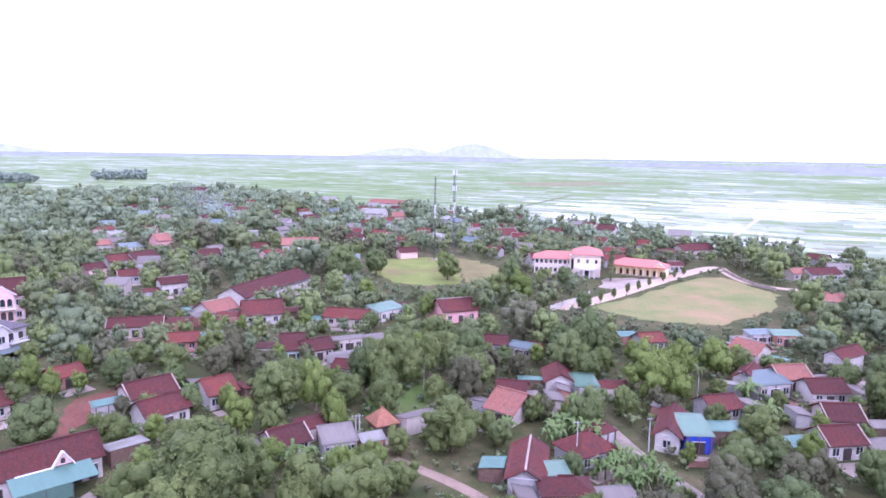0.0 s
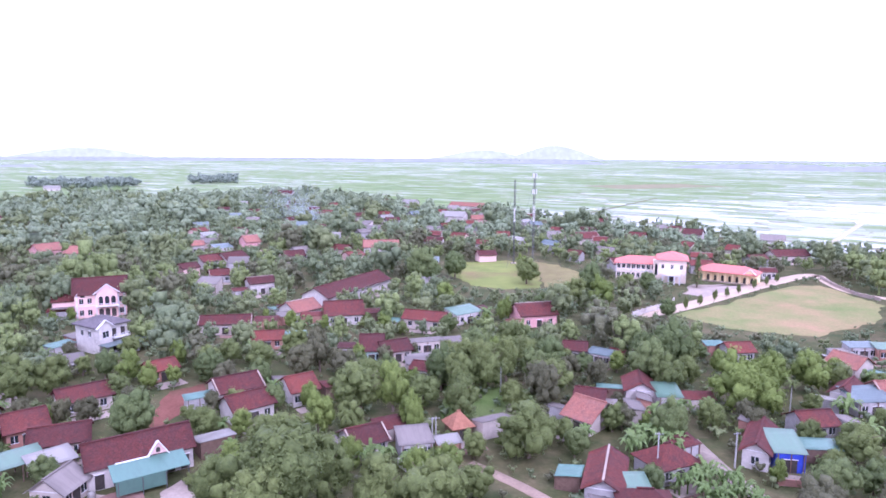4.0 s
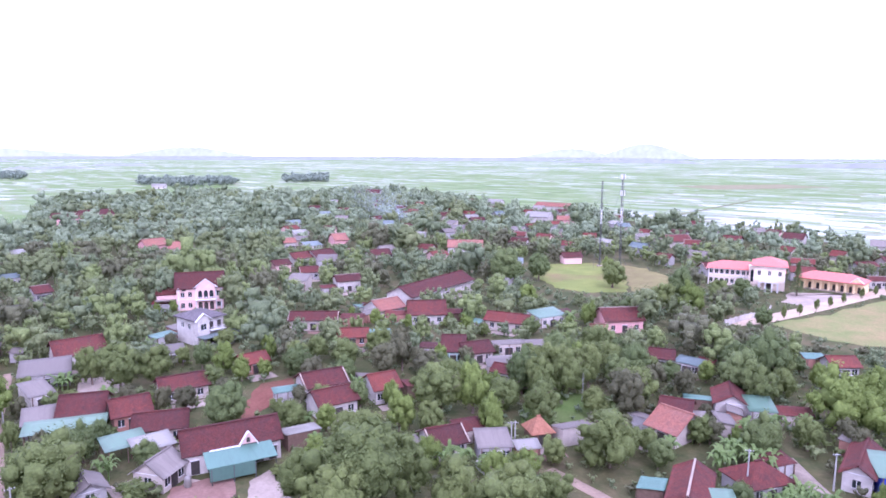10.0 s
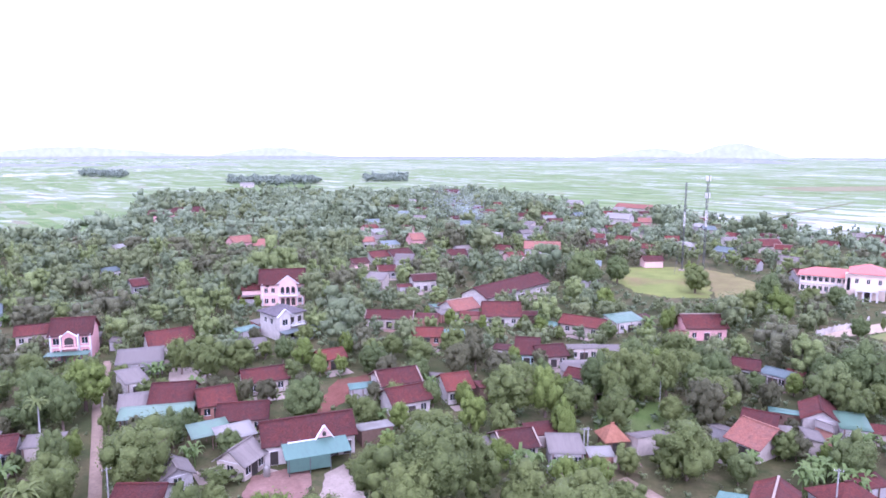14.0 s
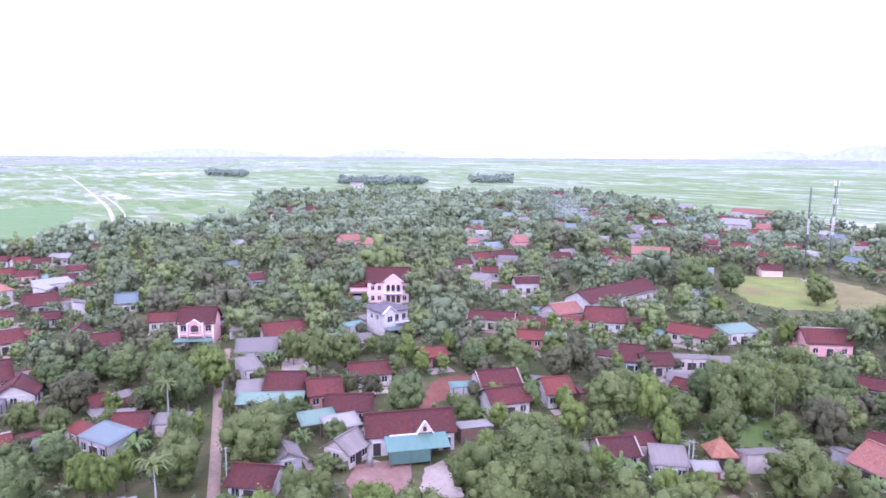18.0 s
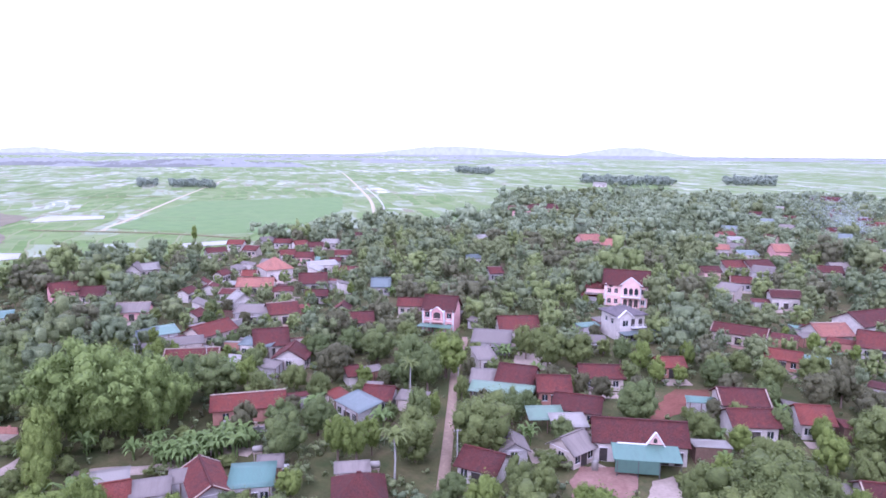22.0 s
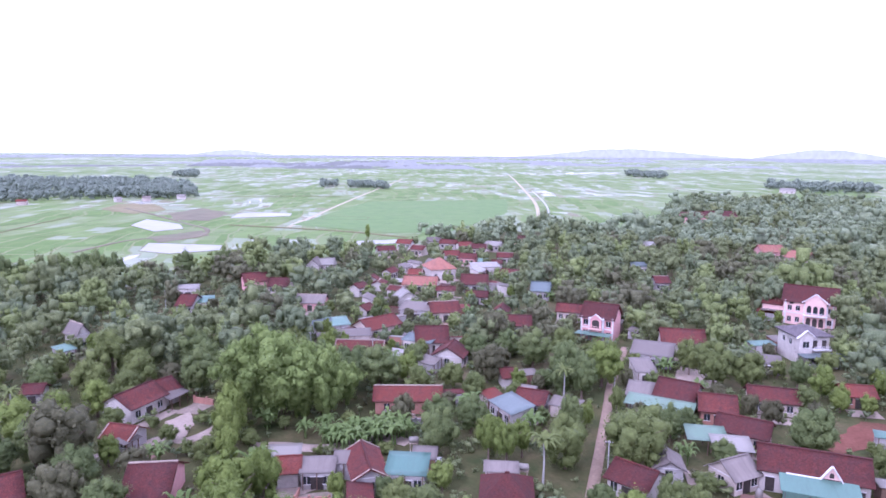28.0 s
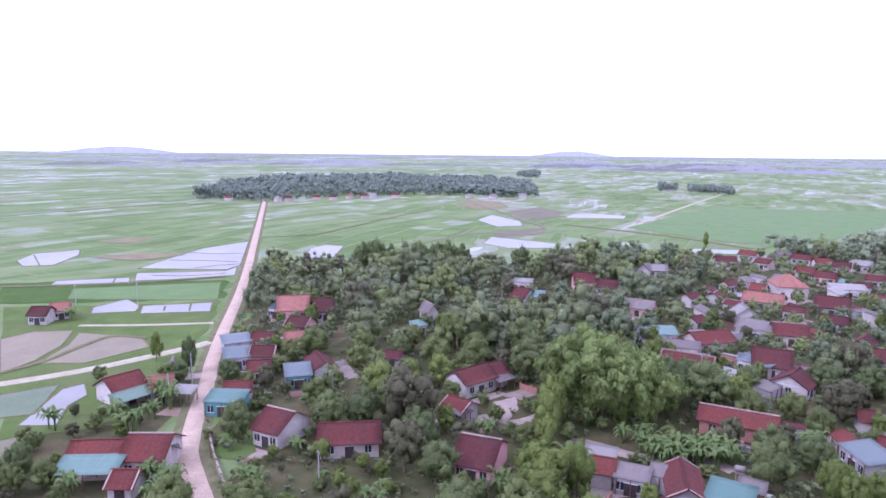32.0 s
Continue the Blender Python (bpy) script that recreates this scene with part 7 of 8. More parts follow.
def sight_limit(x, y):
    """The height that trees may reach: on the camera side of houses, roads and open ground they stay below the sight
    line from the camera, above the origin.
    """
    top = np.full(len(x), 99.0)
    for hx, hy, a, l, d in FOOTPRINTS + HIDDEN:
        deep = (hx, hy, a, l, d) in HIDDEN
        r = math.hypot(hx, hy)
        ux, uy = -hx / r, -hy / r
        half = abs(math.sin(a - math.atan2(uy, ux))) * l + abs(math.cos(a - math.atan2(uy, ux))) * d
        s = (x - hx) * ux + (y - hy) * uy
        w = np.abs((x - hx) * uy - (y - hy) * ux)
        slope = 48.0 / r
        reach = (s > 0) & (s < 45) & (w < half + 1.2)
        free = (abs(hx * 7.31 + hy * 3.17) % 1.0)      # how much of each house stays in view varies from house to house
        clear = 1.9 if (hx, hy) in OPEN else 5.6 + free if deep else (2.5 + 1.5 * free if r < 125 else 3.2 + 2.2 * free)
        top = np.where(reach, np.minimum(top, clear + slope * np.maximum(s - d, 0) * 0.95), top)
    for hx, hy, half in list(KEPT_IN_VIEW):
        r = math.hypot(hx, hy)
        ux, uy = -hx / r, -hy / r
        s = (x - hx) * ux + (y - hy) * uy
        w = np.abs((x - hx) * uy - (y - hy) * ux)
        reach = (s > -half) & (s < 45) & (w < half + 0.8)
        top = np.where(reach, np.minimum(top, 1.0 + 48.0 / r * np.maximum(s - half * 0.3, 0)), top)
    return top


KEPT_IN_VIEW = [(-93.0, -24.0, 9.0), (-97.0, -33.0, 7.0), (-90.0, -13.0, 5.0)]      # brush by the road, roadsides and open ground that low growth leaves in the camera's view
for pts, w in ROADS:
    for a, b in zip(pts, pts[1:]):
        n = max(1, int(np.hypot(*(b - a)) / 5))
        KEPT_IN_VIEW += [(*(a + (b - a) * k / n), w * 0.55) for k in range(n)]
for c in CLEARINGS:
    m = np.array(c).mean(0)
    KEPT_IN_VIEW.append((m[0], m[1], 0.7 * np.hypot(*(np.array(c) - m).T).mean()))


def scatter(seed, poly, spacing, r_near, r_far, tries, margin):
    """Places at about one spacing from each other in the polygon, between two distances from the spot below the camera.
    """
    g = np.random.default_rng(seed)
    p = np.array(poly)
    lo, hi = p.min(0), p.max(0)
    x, y = g.uniform(lo[0], hi[0], tries), g.uniform(lo[1], hi[1], tries)
    r = np.hypot(x, y)
    ok = inside(poly, x, y) & (r > r_near) & (r < r_far)
    x, y = x[ok], y[ok]
    ok = ~blocked(x, y, margin)
    x, y = x[ok], y[ok]
    cells, keep = {}, []
    for i in range(len(x)):
        cx, cy = int(x[i] // spacing), int(y[i] // spacing)
        near = False
        for a in (-1, 0, 1):
            for b in (-1, 0, 1):
                for j in cells.get((cx + a, cy + b), ()):
                    if (x[i] - x[j]) ** 2 + (y[i] - y[j]) ** 2 < spacing ** 2:
                        near = True
        if not near:
            cells.setdefault((cx, cy), []).append(i)
            keep.append(i)
    return x[keep], y[keep], g


for c in CLEARINGS:      # growth before wide open ground is kept low so the camera sees its whole edge
    m = np.array(c).mean(0)
    if np.hypot(*(np.array(c) - m).T).mean() > 11 and m[1] > 120 and math.hypot(*m) < 330:
        for (x0, y0), (x1, y1) in zip(c, c[1:] + c[:1]):
            KEPT_IN_VIEW += [(x0 + (x1 - x0) * k / 6, y0 + (y1 - y0) * k / 6, 3.0) for k in range(6)]


def clear_spot(x, y, l, d):
    """Whether a small building of this half size fits at this place."""
    if any(math.hypot(x - f[0], y - f[1]) < max(l, d) + min(f[3], f[4]) * 0.9 + 0.6 for f in FOOTPRINTS + HIDDEN):
        return False
    return not blocked(np.array([x]), np.array([y]), max(l, d) + 0.3)[0]


def outbuildings():
    """Sheds, swept yards and garden walls that crowd round the houses nearest the camera."""
    rnd = random.Random(77)
    sheds = yards = walls = 0
    for hx, hy, a, l, d in list(FOOTPRINTS):
        r = math.hypot(hx, hy)
        if r > 250:
            continue
        c, s = math.cos(a), math.sin(a)
        put = lambda u, v: (hx + c * u - s * v, hy + s * u + c * v)
        for tries in range(3):      # a lean-to beside or behind the house
            sl, sd = rnd.uniform(1.6, 3.2), rnd.uniform(1.2, 2.1)
            u, v = (rnd.choice((-1, 1)) * (l + sl + 0.5), rnd.uniform(-d, d)) if rnd.random() < 0.6 else (rnd.uniform(-l, l), d + sd + 0.6)
            x, y = put(u, v)
            if sheds < 85 and clear_spot(x, y, sl * 0.8, sd):
                house("s", x, y, math.degrees(a) + rnd.choice((0, 0, 180, 90)) + rnd.uniform(-8, 8), 2 * sl, 2 * sd, rnd.uniform(2.0, 2.7), rnd.uniform(0.3, 0.7),
                      rnd.choice(("fibre", "fibre", "fibre", "fibre", "brick", "tile", "metal", "teal")), rnd.choice(("grey", "brick", "wood", "cream")), False)
                FOOTPRINTS.append(HIDDEN.pop())
                sheds += 1
        w, deep = l * rnd.uniform(0.6, 1.1), rnd.uniform(3.0, 5.5)
        ring = [put(u, v) for u, v in ((-w, -d - 0.6), (w, -d - 0.6), (w * rnd.uniform(0.7, 1.2), -d - deep), (-w * rnd.uniform(0.7, 1.2), -d - deep))]
        m = np.mean(ring, 0)
        if yards < 40 and rnd.random() < 0.45 and not blocked(np.array([m[0]]), np.array([m[1]]), 1.5)[0]:
            mat, words = rnd.choice(((REDYARD, "reddish swept earth yard before a house"), (YARD, "pale worn dirt yard before a house"), (YARD, "pale worn dirt yard before a house"), (LANE, "worn brown concrete yard before a house")))
            plot("bare_yard", ring, mat, 0.02 + 0.0005 * yards, words, False, "yard")
            yards += 1
            if rnd.random() < 0.6:
                side = rnd.choice((0, 2))
                low_wall([ring[1], ring[2]] if side else [ring[2], ring[3], ring[0]], rnd.uniform(0.8, 1.3), rnd.choice((BRICKWALL, GREYWALL, WHITE)), "low weathered garden wall round a yard")
                walls += 1


outbuildings()


def village_centre():
    """Small houses, stalls and paved yards packed between the larger houses of the village centre."""
    rnd = random.Random(19)
    made = 0
    for tries in range(900):
        x, y = rnd.uniform(-262, -165), rnd.uniform(62, 150)
        if made >= 18 or abs(y - (0.62 * -x - 30)) > 34:
            continue
        l, d = rnd.uniform(2.0, 3.6), rnd.uniform(1.8, 2.8)
        if not clear_spot(x, y, l, d):
            continue
        roof = rnd.choice(("tile", "tile", "brick", "fibre", "metal", "teal", "fibre"))
        house("e" if roof in ("tile", "brick") else "s", x, y, 52 + rnd.choice((0, 90)) + rnd.uniform(-14, 14), 2 * l, 2 * d, rnd.uniform(2.6, 3.6), rnd.uniform(0.8, 1.6), roof, rnd.choice(("white", "palepink", "cream", "white")))
        made += 1
    plot("yard_pavement", [(-196.0, 100.0), (-203.0, 106.5), (-209.0, 101.5), (-202.0, 95.0)], CONCRETE, 0.086, "pale concrete yard between village houses", False)
    plot("yard_pavement", [(-224.0, 110.0), (-233.0, 121.0), (-239.0, 112.0), (-231.0, 104.0)], CONCRETE, 0.087, "pale concrete yard between village houses", False)
    plot("yard_pavement", [(-160.0, 74.0), (-167.0, 81.0), (-171.0, 76.0), (-164.0, 70.0)], CONCRETE, 0.089, "pale concrete yard between village houses", False)


village_centre()


def near_trees():
    x, y, g = scatter(5, VILLAGE, 5.7, 55, 165, 34000, 1.0)
    top = sight_limit(x, y)
    ok = np.ones(len(x), bool)
    for px, py, pr in PLANTED:
        ok &= np.hypot(x - px, y - py) > pr + 1.0
    rnd = random.Random(8)
    count = dict.fromkeys(SORTS, 0)
    for i in np.where(ok)[0]:
        patch = noise.noise(Vector((x[i] * 0.03, y[i] * 0.03, 1.0))) + rnd.uniform(-0.35, 0.35)
        sort = "dull" if patch < -0.42 else "dark" if patch < -0.08 else "mid" if patch < 0.3 else "light"
        h = rnd.uniform(6.5, 11.5) * (1.3 if rnd.random() < 0.2 else 1.0)
        if top[i] < 4.6:
            sort = "banana" if rnd.random() < 0.36 else "shrub"
            h = min(top[i], rnd.uniform(2.0, 3.6))
        elif rnd.random() < 0.04:
            sort, h = "palm", rnd.uniform(6, 8.5)
        h = min(h, top[i])
        if count[sort] > 280 or h < 1.2:
            continue
        count[sort] += 1
        plant(sort, x[i], y[i], h, rnd.uniform(0.95, 1.3) * (1.25 if h < 5 else 1.0), rnd)


def camera_side_trees():
    """Trees and bushes placed on the camera side of each house, so that eaves and walls look half covered in leaves
    from there.
    """
    rnd = random.Random(33)
    for hx, hy, a, l, d in list(FOOTPRINTS):
        r = math.hypot(hx, hy)
        if r < 84 or r > 235 or l > 9 or max(l, d) < 2.2:
            continue
        ux, uy = -hx / r, -hy / r
        q = a - math.atan2(uy, ux)
        half, deep = abs(math.sin(q)) * l + abs(math.cos(q)) * d, abs(math.cos(q)) * l + abs(math.sin(q)) * d
        for side in (-1, 1):
            if rnd.random() < 0.3:
                continue
            w, f = side * half * rnd.uniform(0.45, 1.05), deep + rnd.uniform(1.4, 3.6)
            x, y = hx + ux * f - uy * w, hy + uy * f + ux * w
            if blocked(np.array([x]), np.array([y]), 0.7)[0] or any(math.hypot(x - px, y - py) < 1.9 for px, py, pr in PLANTED):
                continue
            sort = rnd.choice(("light", "dull", "mid", "dark", "shrub", "banana", "light"))
            h = {"shrub": rnd.uniform(2.2, 3.4), "banana": rnd.uniform(3.0, 4.2)}.get(sort, rnd.uniform(4.0, 6.2))
            plant(sort, x, y, h, rnd.uniform(0.95, 1.3), rnd)


camera_side_trees()
near_trees()


def woods(name, label, places, heights, protos, mat, seed, widths=(0.9, 1.3)):
    """Many trees joined into one mesh: crowns and short trunks."""
    g = np.random.default_rng(seed)
    Vs, Qs, n = [], [], 0
    for (x, y), h in zip(places, heights):
        v, q = protos[g.integers(len(protos))]
        a, w = g.uniform(0, 6.28), h * g.uniform(*widths)
        c, s = math.cos(a), math.sin(a)
        V = np.empty_like(v)
        V[:, 0], V[:, 1], V[:, 2] = (v[:, 0] * c - v[:, 1] * s) * w + x, (v[:, 0] * s + v[:, 1] * c) * w + y, v[:, 2] * h
        Vs.append(V)
        Qs.append(q + n)
        n += len(V)
    me = mesh_quads(name, np.concatenate(Vs), np.concatenate(Qs), mat, True)
    return tagged(new(name, me), label, "woods", kind="stuff")


def wood_proto(seed, lobes, leaves, size, core, wide=0.48, high=0.5, lobe=1.0):
    v, q = crown(seed, lobes, leaves, size, 0.95, 0.62, core, lobe=lobe)
    v = v * np.array([wide, wide, high]) + np.array([0, 0, 1 - high])
    t, tq = tube([(0, 0, 0), (0, 0, 0.6)], [0.03, 0.02], 4)
    return joined([(v, q), (t, tq)])


MID = [wood_proto(200 + k, 34, 620, 0.036, 1, 0.48, 0.52, 0.95) for k in range(8)]
LOW = [wood_proto(240 + k, 6, 40, 0.13, 1) for k in range(6)]
SCRUB = [wood_proto(260 + k, 5, 24, 0.17, 1) for k in range(4)]
THIN = [wood_proto(280 + k, 12, 62, 0.085, 1, 0.5, 0.52, 1.25) for k in range(8)]
FAR = [wood_proto(220 + k, 14, 150, 0.06, 1, 0.5, 0.52, 1.2) for k in range(8)]
x, y, g = scatter(6, VILLAGE, 7.6, 160, 360, 60000, 1.4)
top = sight_limit(x, y)
tall = 1 + 0.45 * np.array([noise.noise(Vector((a * 0.025, b * 0.025, 7.0))) for a, b in zip(x, y)])
h = np.minimum(g.uniform(7.5, 13.5, len(x)) * tall * np.where(g.random(len(x)) < 0.15, 1.35, 1.0), top)
kind = g.random(len(x)) + 0.5 * np.array([noise.noise(Vector((a * 0.02, b * 0.02, 4.0))) for a, b in zip(x, y)])
for lo, hi, mat, words in ((-9, 0.3, WOODS_DARK, "dense dark green trees between the village houses"), (0.3, 0.66, WOODS_MID, "mid-green garden trees between the village houses"),
                           (0.66, 0.86, WOODS_LIGHT, "light green young trees between the village houses"), (0.86, 9, WOODS_DULL, "dull olive trees between the village houses")):
    s = (h > 1.5) & (kind >= lo) & (kind < hi)
    woods("village_woods", words, np.stack([x, y], 1)[s], h[s], MID, mat, 1, (0.9, 1.25))
x, y, g = scatter(7, VILLAGE, 8.0, 360, 1000, 60000, 1.4)
top = sight_limit(x, y)
tall = 1 + 0.6 * np.array([noise.noise(Vector((a * 0.02, b * 0.02, 7.0))) for a, b in zip(x, y)])
h = np.minimum(g.uniform(7.0, 13.0, len(x)) * tall * np.where(g.random(len(x)) < 0.14, 1.4, 1.0), np.maximum(top, 2))
kind = 0.55 * g.random(len(x)) + 0.22 + 0.55 * np.array([noise.noise(Vector((a * 0.015, b * 0.015, 4.0))) for a, b in zip(x, y)])
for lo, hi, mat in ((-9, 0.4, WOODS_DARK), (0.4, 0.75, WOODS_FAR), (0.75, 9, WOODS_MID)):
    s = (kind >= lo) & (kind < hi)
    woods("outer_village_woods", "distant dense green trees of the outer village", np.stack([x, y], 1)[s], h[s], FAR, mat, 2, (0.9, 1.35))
x, y, g = scatter(8, VILLAGE, 2.1, 50, 165, 60000, 0.5)
low = np.minimum(g.uniform(0.9, 3.0, len(x)), np.maximum(sight_limit(x, y), 1.35))
tone = g.random(len(x)) + 0.5 * np.array([noise.noise(Vector((a * 0.05, b * 0.05, 2.0))) for a, b in zip(x, y)])
for lo, hi, mat, words in ((-9, 0.45, WOODS_MID, "low green bushes and weeds between the houses"), (0.45, 0.8, WOODS_DARK, "dark green garden bushes between the houses"), (0.8, 9, WOODS_DULL, "dull olive scrub between the houses")):
    pick = (tone >= lo) & (tone < hi)
    woods("undergrowth", words, np.stack([x, y], 1)[pick], low[pick], LOW, mat, 3, (1.1, 1.9))
x, y, g = scatter(11, VILLAGE, 3.6, 165, 300, 60000, 0.8)
woods("undergrowth", "dense green scrub under the village trees", np.stack([x, y], 1), np.minimum(g.uniform(1.4, 3.4, len(x)), sight_limit(x, y)), SCRUB, WOODS_DARK, 4, (1.2, 2.0))
x, y, g = scatter(10, VILLAGE, 2.1, 50, 240, 90000, 0.35)      # bushes that hug the house walls
close = np.zeros(len(x), bool)
for hx, hy, a, l, d in FOOTPRINTS:
    dx, dy = x - hx, y - hy
    u, v = dx * math.cos(a) + dy * math.sin(a), -dx * math.sin(a) + dy * math.cos(a)
    close |= (np.abs(u) < l + 2.2) & (np.abs(v) < d + 2.2)
close &= g.random(len(x)) < 0.6
woods("undergrowth", "leafy green bushes close against the house walls", np.stack([x, y], 1)[close], g.uniform(1.4, 3.0, len(x))[close], LOW, WOODS_LIGHT, 5, (0.9, 1.5))
x, y, g = scatter(9, HOMESTEADS, 5.5, 60, 200, 3000, 1.6)
rnd = random.Random(4)
lim = sight_limit(x, y)
for i in range(min(len(x), 40)):
    if rnd.random() < 0.5:
        plant(rnd.choice(("mid", "dull", "shrub", "banana", "light")), x[i], y[i], min(lim[i], rnd.uniform(2.2, 5.0)), 1.1, rnd)
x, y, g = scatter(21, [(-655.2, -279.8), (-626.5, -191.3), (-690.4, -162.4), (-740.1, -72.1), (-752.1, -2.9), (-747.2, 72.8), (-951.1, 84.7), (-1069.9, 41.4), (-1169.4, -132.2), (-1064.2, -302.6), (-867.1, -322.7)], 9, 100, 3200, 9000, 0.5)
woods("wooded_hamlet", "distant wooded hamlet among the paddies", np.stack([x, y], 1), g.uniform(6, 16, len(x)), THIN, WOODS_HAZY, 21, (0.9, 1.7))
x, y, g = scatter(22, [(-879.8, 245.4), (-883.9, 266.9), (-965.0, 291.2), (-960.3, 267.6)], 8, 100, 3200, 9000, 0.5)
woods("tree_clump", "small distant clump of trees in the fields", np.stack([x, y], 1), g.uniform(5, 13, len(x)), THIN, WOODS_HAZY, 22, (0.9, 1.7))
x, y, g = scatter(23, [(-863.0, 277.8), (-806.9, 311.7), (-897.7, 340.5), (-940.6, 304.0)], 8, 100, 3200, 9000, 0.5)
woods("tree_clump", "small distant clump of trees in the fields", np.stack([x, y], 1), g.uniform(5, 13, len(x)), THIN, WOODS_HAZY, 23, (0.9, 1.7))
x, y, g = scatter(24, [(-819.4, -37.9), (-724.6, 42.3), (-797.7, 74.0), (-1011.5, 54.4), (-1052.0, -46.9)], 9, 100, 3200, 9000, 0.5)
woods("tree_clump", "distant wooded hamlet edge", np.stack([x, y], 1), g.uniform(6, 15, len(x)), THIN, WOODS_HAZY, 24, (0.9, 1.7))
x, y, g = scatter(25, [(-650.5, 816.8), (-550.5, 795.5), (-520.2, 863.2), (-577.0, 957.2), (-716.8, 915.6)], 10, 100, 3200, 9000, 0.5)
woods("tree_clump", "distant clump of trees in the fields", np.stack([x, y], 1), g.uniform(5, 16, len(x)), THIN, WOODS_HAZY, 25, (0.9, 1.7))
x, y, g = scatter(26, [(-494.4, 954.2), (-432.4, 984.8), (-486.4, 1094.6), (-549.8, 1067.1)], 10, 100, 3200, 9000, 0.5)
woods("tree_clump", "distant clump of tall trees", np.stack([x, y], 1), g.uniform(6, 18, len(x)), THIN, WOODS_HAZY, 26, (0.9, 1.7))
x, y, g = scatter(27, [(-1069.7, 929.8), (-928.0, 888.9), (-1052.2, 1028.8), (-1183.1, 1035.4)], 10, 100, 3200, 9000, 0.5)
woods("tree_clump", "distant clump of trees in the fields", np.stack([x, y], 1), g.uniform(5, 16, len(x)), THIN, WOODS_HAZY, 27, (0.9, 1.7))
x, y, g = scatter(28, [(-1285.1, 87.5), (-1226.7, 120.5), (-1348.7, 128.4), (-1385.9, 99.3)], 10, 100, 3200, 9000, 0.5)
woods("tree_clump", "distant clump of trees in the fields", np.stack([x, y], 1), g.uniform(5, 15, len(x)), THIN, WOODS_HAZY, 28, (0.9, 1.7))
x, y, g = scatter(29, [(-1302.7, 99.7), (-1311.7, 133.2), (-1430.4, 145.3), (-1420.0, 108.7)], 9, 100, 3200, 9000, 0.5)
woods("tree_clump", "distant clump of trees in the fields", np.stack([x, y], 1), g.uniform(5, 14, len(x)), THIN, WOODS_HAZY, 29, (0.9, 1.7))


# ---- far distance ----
# Backdrop glows by itself; the haze of distance is put into its emission colour.
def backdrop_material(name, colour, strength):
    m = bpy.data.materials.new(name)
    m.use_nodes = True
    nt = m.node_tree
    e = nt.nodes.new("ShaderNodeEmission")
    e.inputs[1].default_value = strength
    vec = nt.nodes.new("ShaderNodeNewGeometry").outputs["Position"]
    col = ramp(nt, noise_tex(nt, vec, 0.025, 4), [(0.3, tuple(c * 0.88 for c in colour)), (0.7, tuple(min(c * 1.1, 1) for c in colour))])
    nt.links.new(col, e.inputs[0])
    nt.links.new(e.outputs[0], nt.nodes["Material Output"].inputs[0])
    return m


def skyline(name, label, dist, a0, a1, low, peak, mat, seed, rough=1.0, fade=0.15):
    """A ragged far line of woods or hills on an arc round the place, from bearing a0 to a1 (degrees left of north)."""
    n = int((a1 - a0) * 14) + 4
    V, Q = [], []
    for i in range(n + 1):
        t = i / n
        a = radians(a0 + (a1 - a0) * t)
        env = min(1, t / fade, (1 - t) / fade)
        env = env * env * (3 - 2 * env)
        hgt = low + (peak - low) * env * (0.55 + 0.45 * rough * (noise.noise(Vector((t * (a1 - a0) * 0.12, seed, 0))) + 0.4 * noise.noise(Vector((t * (a1 - a0) * 0.9, seed, 5))) + (0.45 if rough >= 1 else 0.05) * noise.noise(Vector((t * (a1 - a0) * 4.0, seed, 9)))))
        for z, r in ((-1.0, dist), (max(hgt, 0.5), dist + 20), (-1.0, dist + 60)):
            V.append((-math.sin(a) * r, math.cos(a) * r, z))
    for i in range(n):
        for k in range(2):
            b = i * 3 + k
            Q.append((b, b + 3, b + 4, b + 1))
    tagged(new(name, mesh_quads(name, np.array(V), np.array(Q), mat)), label, "backdrop", kind="structure")


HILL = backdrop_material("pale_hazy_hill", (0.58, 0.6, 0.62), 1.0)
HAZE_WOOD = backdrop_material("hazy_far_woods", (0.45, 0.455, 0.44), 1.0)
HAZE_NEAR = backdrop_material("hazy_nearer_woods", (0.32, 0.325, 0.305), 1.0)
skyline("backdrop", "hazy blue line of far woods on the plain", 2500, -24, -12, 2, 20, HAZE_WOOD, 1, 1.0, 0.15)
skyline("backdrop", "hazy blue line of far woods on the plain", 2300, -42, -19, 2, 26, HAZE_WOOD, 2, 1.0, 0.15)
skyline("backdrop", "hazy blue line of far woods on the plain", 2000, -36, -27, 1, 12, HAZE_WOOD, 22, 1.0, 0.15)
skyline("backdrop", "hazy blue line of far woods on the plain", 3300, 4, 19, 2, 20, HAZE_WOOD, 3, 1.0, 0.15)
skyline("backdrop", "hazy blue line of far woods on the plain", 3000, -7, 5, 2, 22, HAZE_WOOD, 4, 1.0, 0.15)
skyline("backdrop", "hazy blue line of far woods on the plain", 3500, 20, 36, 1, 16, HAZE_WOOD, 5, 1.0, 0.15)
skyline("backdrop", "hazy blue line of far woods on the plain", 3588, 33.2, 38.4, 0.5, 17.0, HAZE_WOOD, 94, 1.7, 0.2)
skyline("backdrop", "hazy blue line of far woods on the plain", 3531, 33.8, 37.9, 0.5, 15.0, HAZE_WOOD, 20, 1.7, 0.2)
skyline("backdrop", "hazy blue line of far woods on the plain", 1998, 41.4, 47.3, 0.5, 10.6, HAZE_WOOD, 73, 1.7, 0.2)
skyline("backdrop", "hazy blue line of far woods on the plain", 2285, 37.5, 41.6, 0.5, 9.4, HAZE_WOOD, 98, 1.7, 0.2)
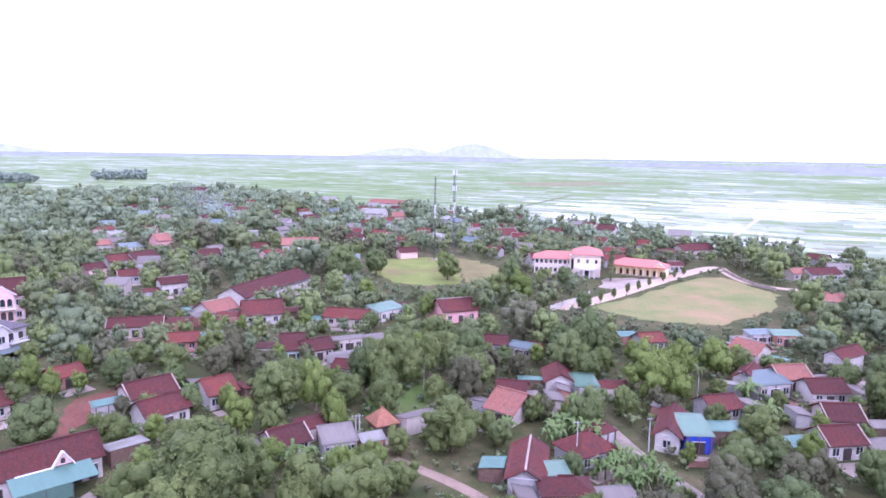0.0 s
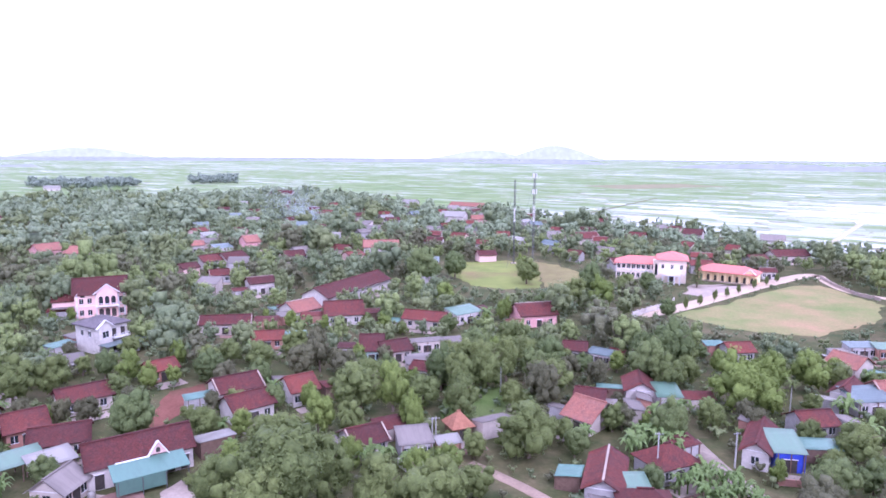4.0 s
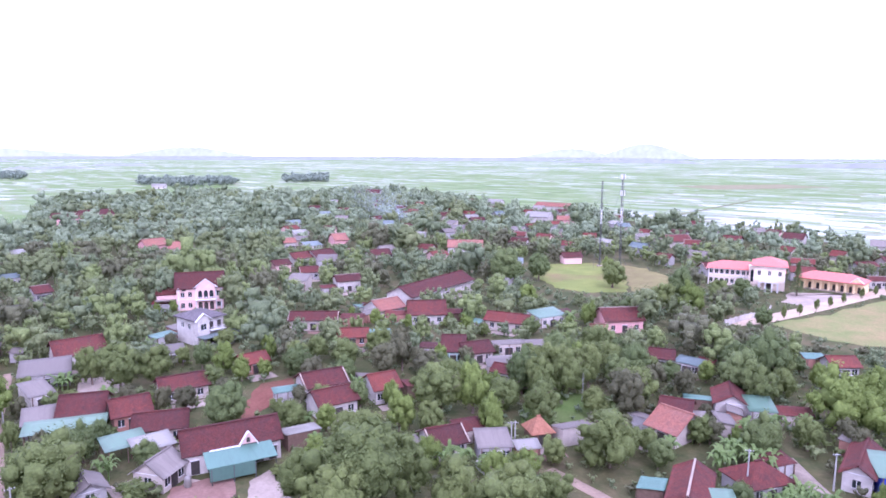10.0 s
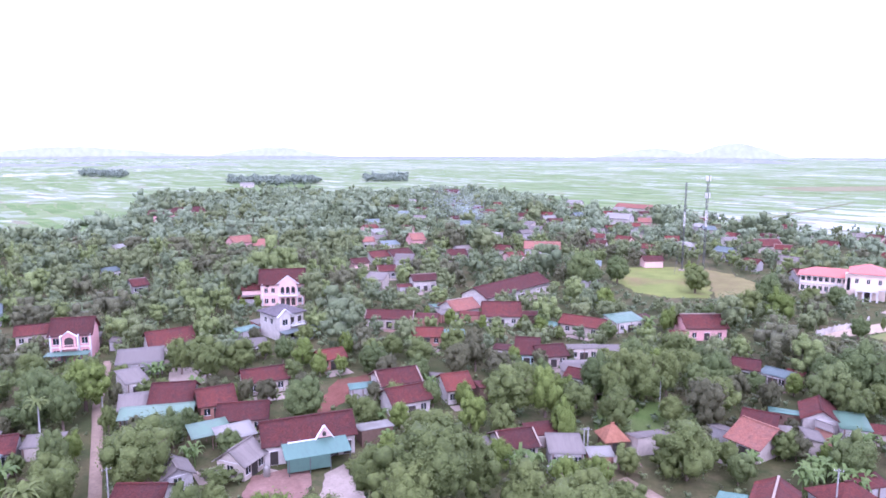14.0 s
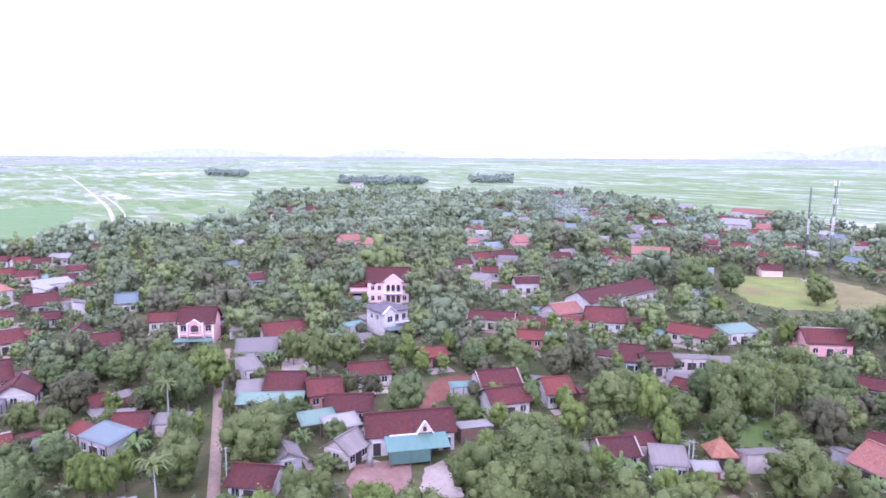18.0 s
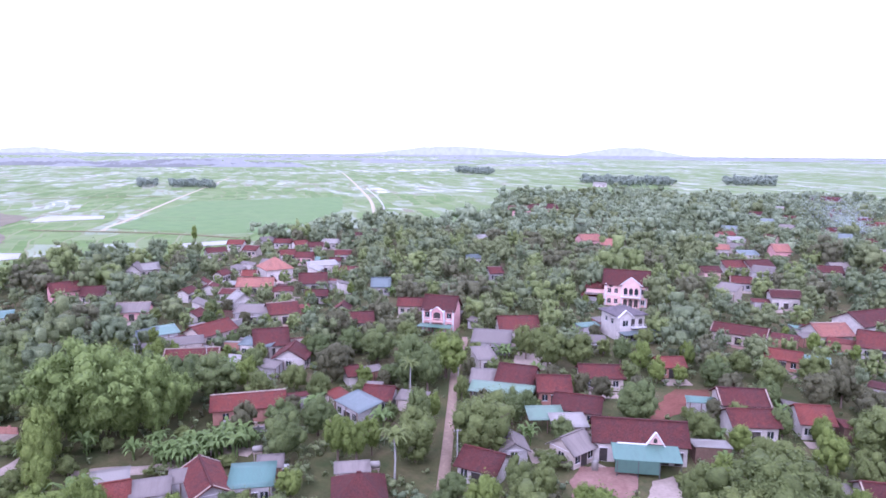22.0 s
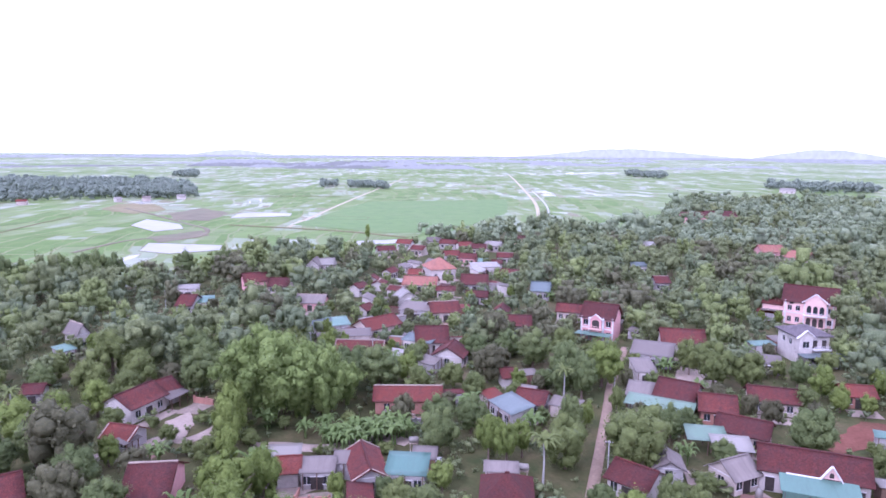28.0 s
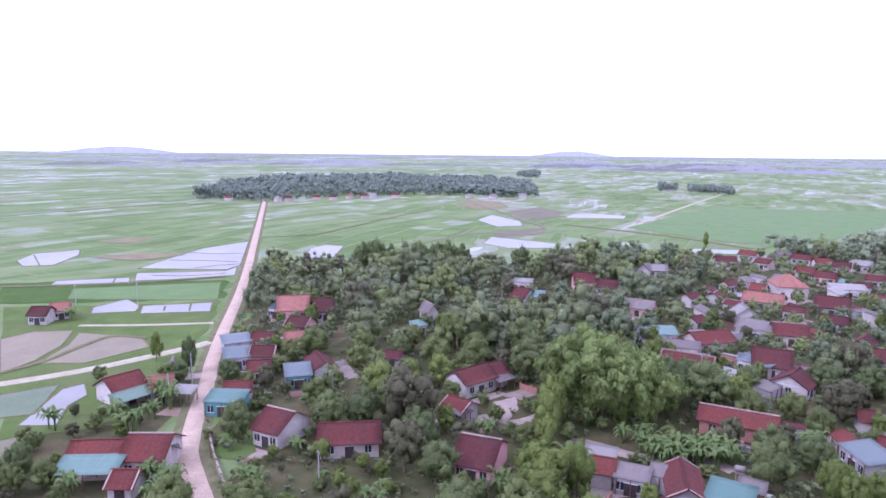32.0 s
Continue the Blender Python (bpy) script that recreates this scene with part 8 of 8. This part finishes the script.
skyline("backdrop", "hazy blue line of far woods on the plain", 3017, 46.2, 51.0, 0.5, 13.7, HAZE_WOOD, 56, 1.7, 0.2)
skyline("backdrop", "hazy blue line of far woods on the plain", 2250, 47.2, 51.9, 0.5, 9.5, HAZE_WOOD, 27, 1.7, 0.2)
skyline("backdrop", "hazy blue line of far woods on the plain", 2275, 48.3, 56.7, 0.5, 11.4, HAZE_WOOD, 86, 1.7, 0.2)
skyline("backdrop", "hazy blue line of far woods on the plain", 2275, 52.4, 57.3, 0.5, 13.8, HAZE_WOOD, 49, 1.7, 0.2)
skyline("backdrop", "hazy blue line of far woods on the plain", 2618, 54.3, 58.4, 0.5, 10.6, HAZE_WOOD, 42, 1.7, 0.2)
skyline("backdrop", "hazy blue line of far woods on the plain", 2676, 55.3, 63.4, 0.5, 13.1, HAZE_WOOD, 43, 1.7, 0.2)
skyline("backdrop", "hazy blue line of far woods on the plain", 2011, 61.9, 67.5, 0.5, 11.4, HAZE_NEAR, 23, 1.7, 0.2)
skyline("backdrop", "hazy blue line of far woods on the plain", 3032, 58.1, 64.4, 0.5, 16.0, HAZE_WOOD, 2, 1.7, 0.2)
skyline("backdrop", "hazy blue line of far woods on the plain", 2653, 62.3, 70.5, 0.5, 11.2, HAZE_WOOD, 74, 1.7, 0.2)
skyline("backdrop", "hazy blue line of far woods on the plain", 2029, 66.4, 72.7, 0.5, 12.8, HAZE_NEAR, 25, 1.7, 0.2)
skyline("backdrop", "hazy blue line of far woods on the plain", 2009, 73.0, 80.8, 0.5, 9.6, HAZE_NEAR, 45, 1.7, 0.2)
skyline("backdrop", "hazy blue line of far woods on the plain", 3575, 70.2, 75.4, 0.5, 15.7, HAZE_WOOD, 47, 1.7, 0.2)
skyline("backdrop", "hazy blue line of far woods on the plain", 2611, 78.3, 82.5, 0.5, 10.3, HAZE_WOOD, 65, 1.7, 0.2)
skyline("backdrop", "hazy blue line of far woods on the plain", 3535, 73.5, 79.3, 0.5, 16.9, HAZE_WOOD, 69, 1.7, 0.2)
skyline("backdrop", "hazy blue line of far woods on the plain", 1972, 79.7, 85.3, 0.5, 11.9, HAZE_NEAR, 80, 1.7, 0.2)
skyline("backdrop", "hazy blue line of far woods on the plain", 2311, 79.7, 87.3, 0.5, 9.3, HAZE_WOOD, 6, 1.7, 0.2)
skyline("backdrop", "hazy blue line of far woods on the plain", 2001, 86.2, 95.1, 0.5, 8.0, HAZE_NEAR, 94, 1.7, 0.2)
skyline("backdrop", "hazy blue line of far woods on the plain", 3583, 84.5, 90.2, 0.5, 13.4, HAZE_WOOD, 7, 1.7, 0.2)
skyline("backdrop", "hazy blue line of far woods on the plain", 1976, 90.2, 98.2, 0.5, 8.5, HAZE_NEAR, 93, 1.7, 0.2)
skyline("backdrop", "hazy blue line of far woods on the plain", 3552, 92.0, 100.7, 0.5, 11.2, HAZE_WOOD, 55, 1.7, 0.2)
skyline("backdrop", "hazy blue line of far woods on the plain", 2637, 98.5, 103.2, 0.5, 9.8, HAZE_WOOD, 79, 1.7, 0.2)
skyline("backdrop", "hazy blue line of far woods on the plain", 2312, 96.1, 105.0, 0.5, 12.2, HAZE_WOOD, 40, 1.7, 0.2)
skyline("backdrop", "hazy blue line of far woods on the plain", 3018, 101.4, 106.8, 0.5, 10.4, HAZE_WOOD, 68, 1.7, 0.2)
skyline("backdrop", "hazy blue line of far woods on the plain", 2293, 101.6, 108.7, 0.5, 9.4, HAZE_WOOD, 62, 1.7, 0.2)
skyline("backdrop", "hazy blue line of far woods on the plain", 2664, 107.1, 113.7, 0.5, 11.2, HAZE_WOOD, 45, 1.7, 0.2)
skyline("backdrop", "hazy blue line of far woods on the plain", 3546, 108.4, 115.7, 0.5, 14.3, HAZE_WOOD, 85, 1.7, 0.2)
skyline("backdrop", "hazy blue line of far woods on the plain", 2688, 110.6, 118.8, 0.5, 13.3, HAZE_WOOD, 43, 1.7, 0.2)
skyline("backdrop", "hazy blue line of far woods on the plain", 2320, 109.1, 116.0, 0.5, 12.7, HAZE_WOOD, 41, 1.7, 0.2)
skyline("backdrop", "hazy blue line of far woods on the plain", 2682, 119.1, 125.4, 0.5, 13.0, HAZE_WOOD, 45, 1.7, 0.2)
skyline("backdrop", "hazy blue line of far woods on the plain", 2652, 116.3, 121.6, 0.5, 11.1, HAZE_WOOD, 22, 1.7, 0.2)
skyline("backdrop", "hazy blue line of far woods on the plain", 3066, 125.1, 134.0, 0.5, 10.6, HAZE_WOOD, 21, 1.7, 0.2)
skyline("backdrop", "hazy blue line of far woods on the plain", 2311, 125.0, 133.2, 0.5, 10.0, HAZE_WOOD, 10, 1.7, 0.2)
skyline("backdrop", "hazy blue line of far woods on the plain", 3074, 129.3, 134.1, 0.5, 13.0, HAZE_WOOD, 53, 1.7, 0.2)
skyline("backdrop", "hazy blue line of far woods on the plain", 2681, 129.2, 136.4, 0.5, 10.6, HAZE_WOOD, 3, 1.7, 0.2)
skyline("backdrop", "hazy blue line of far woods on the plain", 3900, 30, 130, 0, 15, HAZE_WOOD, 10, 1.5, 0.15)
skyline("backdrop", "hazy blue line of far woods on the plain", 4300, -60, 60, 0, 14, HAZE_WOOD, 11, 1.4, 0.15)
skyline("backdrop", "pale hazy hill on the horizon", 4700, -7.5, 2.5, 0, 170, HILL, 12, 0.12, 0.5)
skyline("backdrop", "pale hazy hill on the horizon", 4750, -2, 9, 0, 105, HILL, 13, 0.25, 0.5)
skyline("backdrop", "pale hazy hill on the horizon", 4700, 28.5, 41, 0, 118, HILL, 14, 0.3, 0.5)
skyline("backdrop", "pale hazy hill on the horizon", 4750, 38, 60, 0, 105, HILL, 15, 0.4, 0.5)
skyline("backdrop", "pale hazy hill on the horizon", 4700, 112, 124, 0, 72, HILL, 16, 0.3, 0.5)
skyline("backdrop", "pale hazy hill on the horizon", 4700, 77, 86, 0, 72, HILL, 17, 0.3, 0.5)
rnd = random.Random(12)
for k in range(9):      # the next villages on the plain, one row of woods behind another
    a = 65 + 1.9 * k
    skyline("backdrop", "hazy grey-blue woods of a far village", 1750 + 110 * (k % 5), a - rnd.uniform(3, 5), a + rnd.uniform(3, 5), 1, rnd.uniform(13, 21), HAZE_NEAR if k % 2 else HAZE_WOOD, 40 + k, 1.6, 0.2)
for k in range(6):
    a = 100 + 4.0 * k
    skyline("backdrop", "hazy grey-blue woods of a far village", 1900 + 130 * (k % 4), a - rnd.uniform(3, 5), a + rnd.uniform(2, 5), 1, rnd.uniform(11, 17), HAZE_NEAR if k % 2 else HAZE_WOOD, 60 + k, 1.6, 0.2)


# ---- smoke over the far gardens ----
def smoke_plume(x, y, drift):
    """Thin bluish smoke of a garden fire: countless pale flecks, thickest low down, thinning as the wind takes them."""
    g = np.random.default_rng(5)
    n = 4200
    t = g.random(n) ** 1.3
    p = np.stack([x + drift * t + g.standard_normal(n) * (3 + 11 * t), y + 14 * t + g.standard_normal(n) * (3 + 9 * t), 7 + 15 * t + g.standard_normal(n) * (2 + 5 * t)], 1)
    p[:, 2] = np.maximum(p[:, 2], 5 + g.random(n))
    a, b = g.standard_normal((n, 3)), g.standard_normal((n, 3))
    a *= 0.2 / np.linalg.norm(a, axis=1)[:, None]
    b *= 0.2 / np.linalg.norm(b, axis=1)[:, None]
    V = np.stack([p - a, p - b, p + a, p + b], 1).reshape(-1, 3)
    ob = new("smoke_plume", mesh_quads("smoke_plume", V, np.arange(4 * n).reshape(n, 4), SMOKE))
    tagged(ob, "thin bluish smoke of a garden fire drifting over the trees", "smoke", kind="stuff")


SMOKE = plain_material("pale_blue_smoke", (0.44, 0.5, 0.55), (0.52, 0.58, 0.63), 0.1, 0.95, bumpy=0.0, space="World")
smoke_plume(-138.0, 428.0, -26.0)
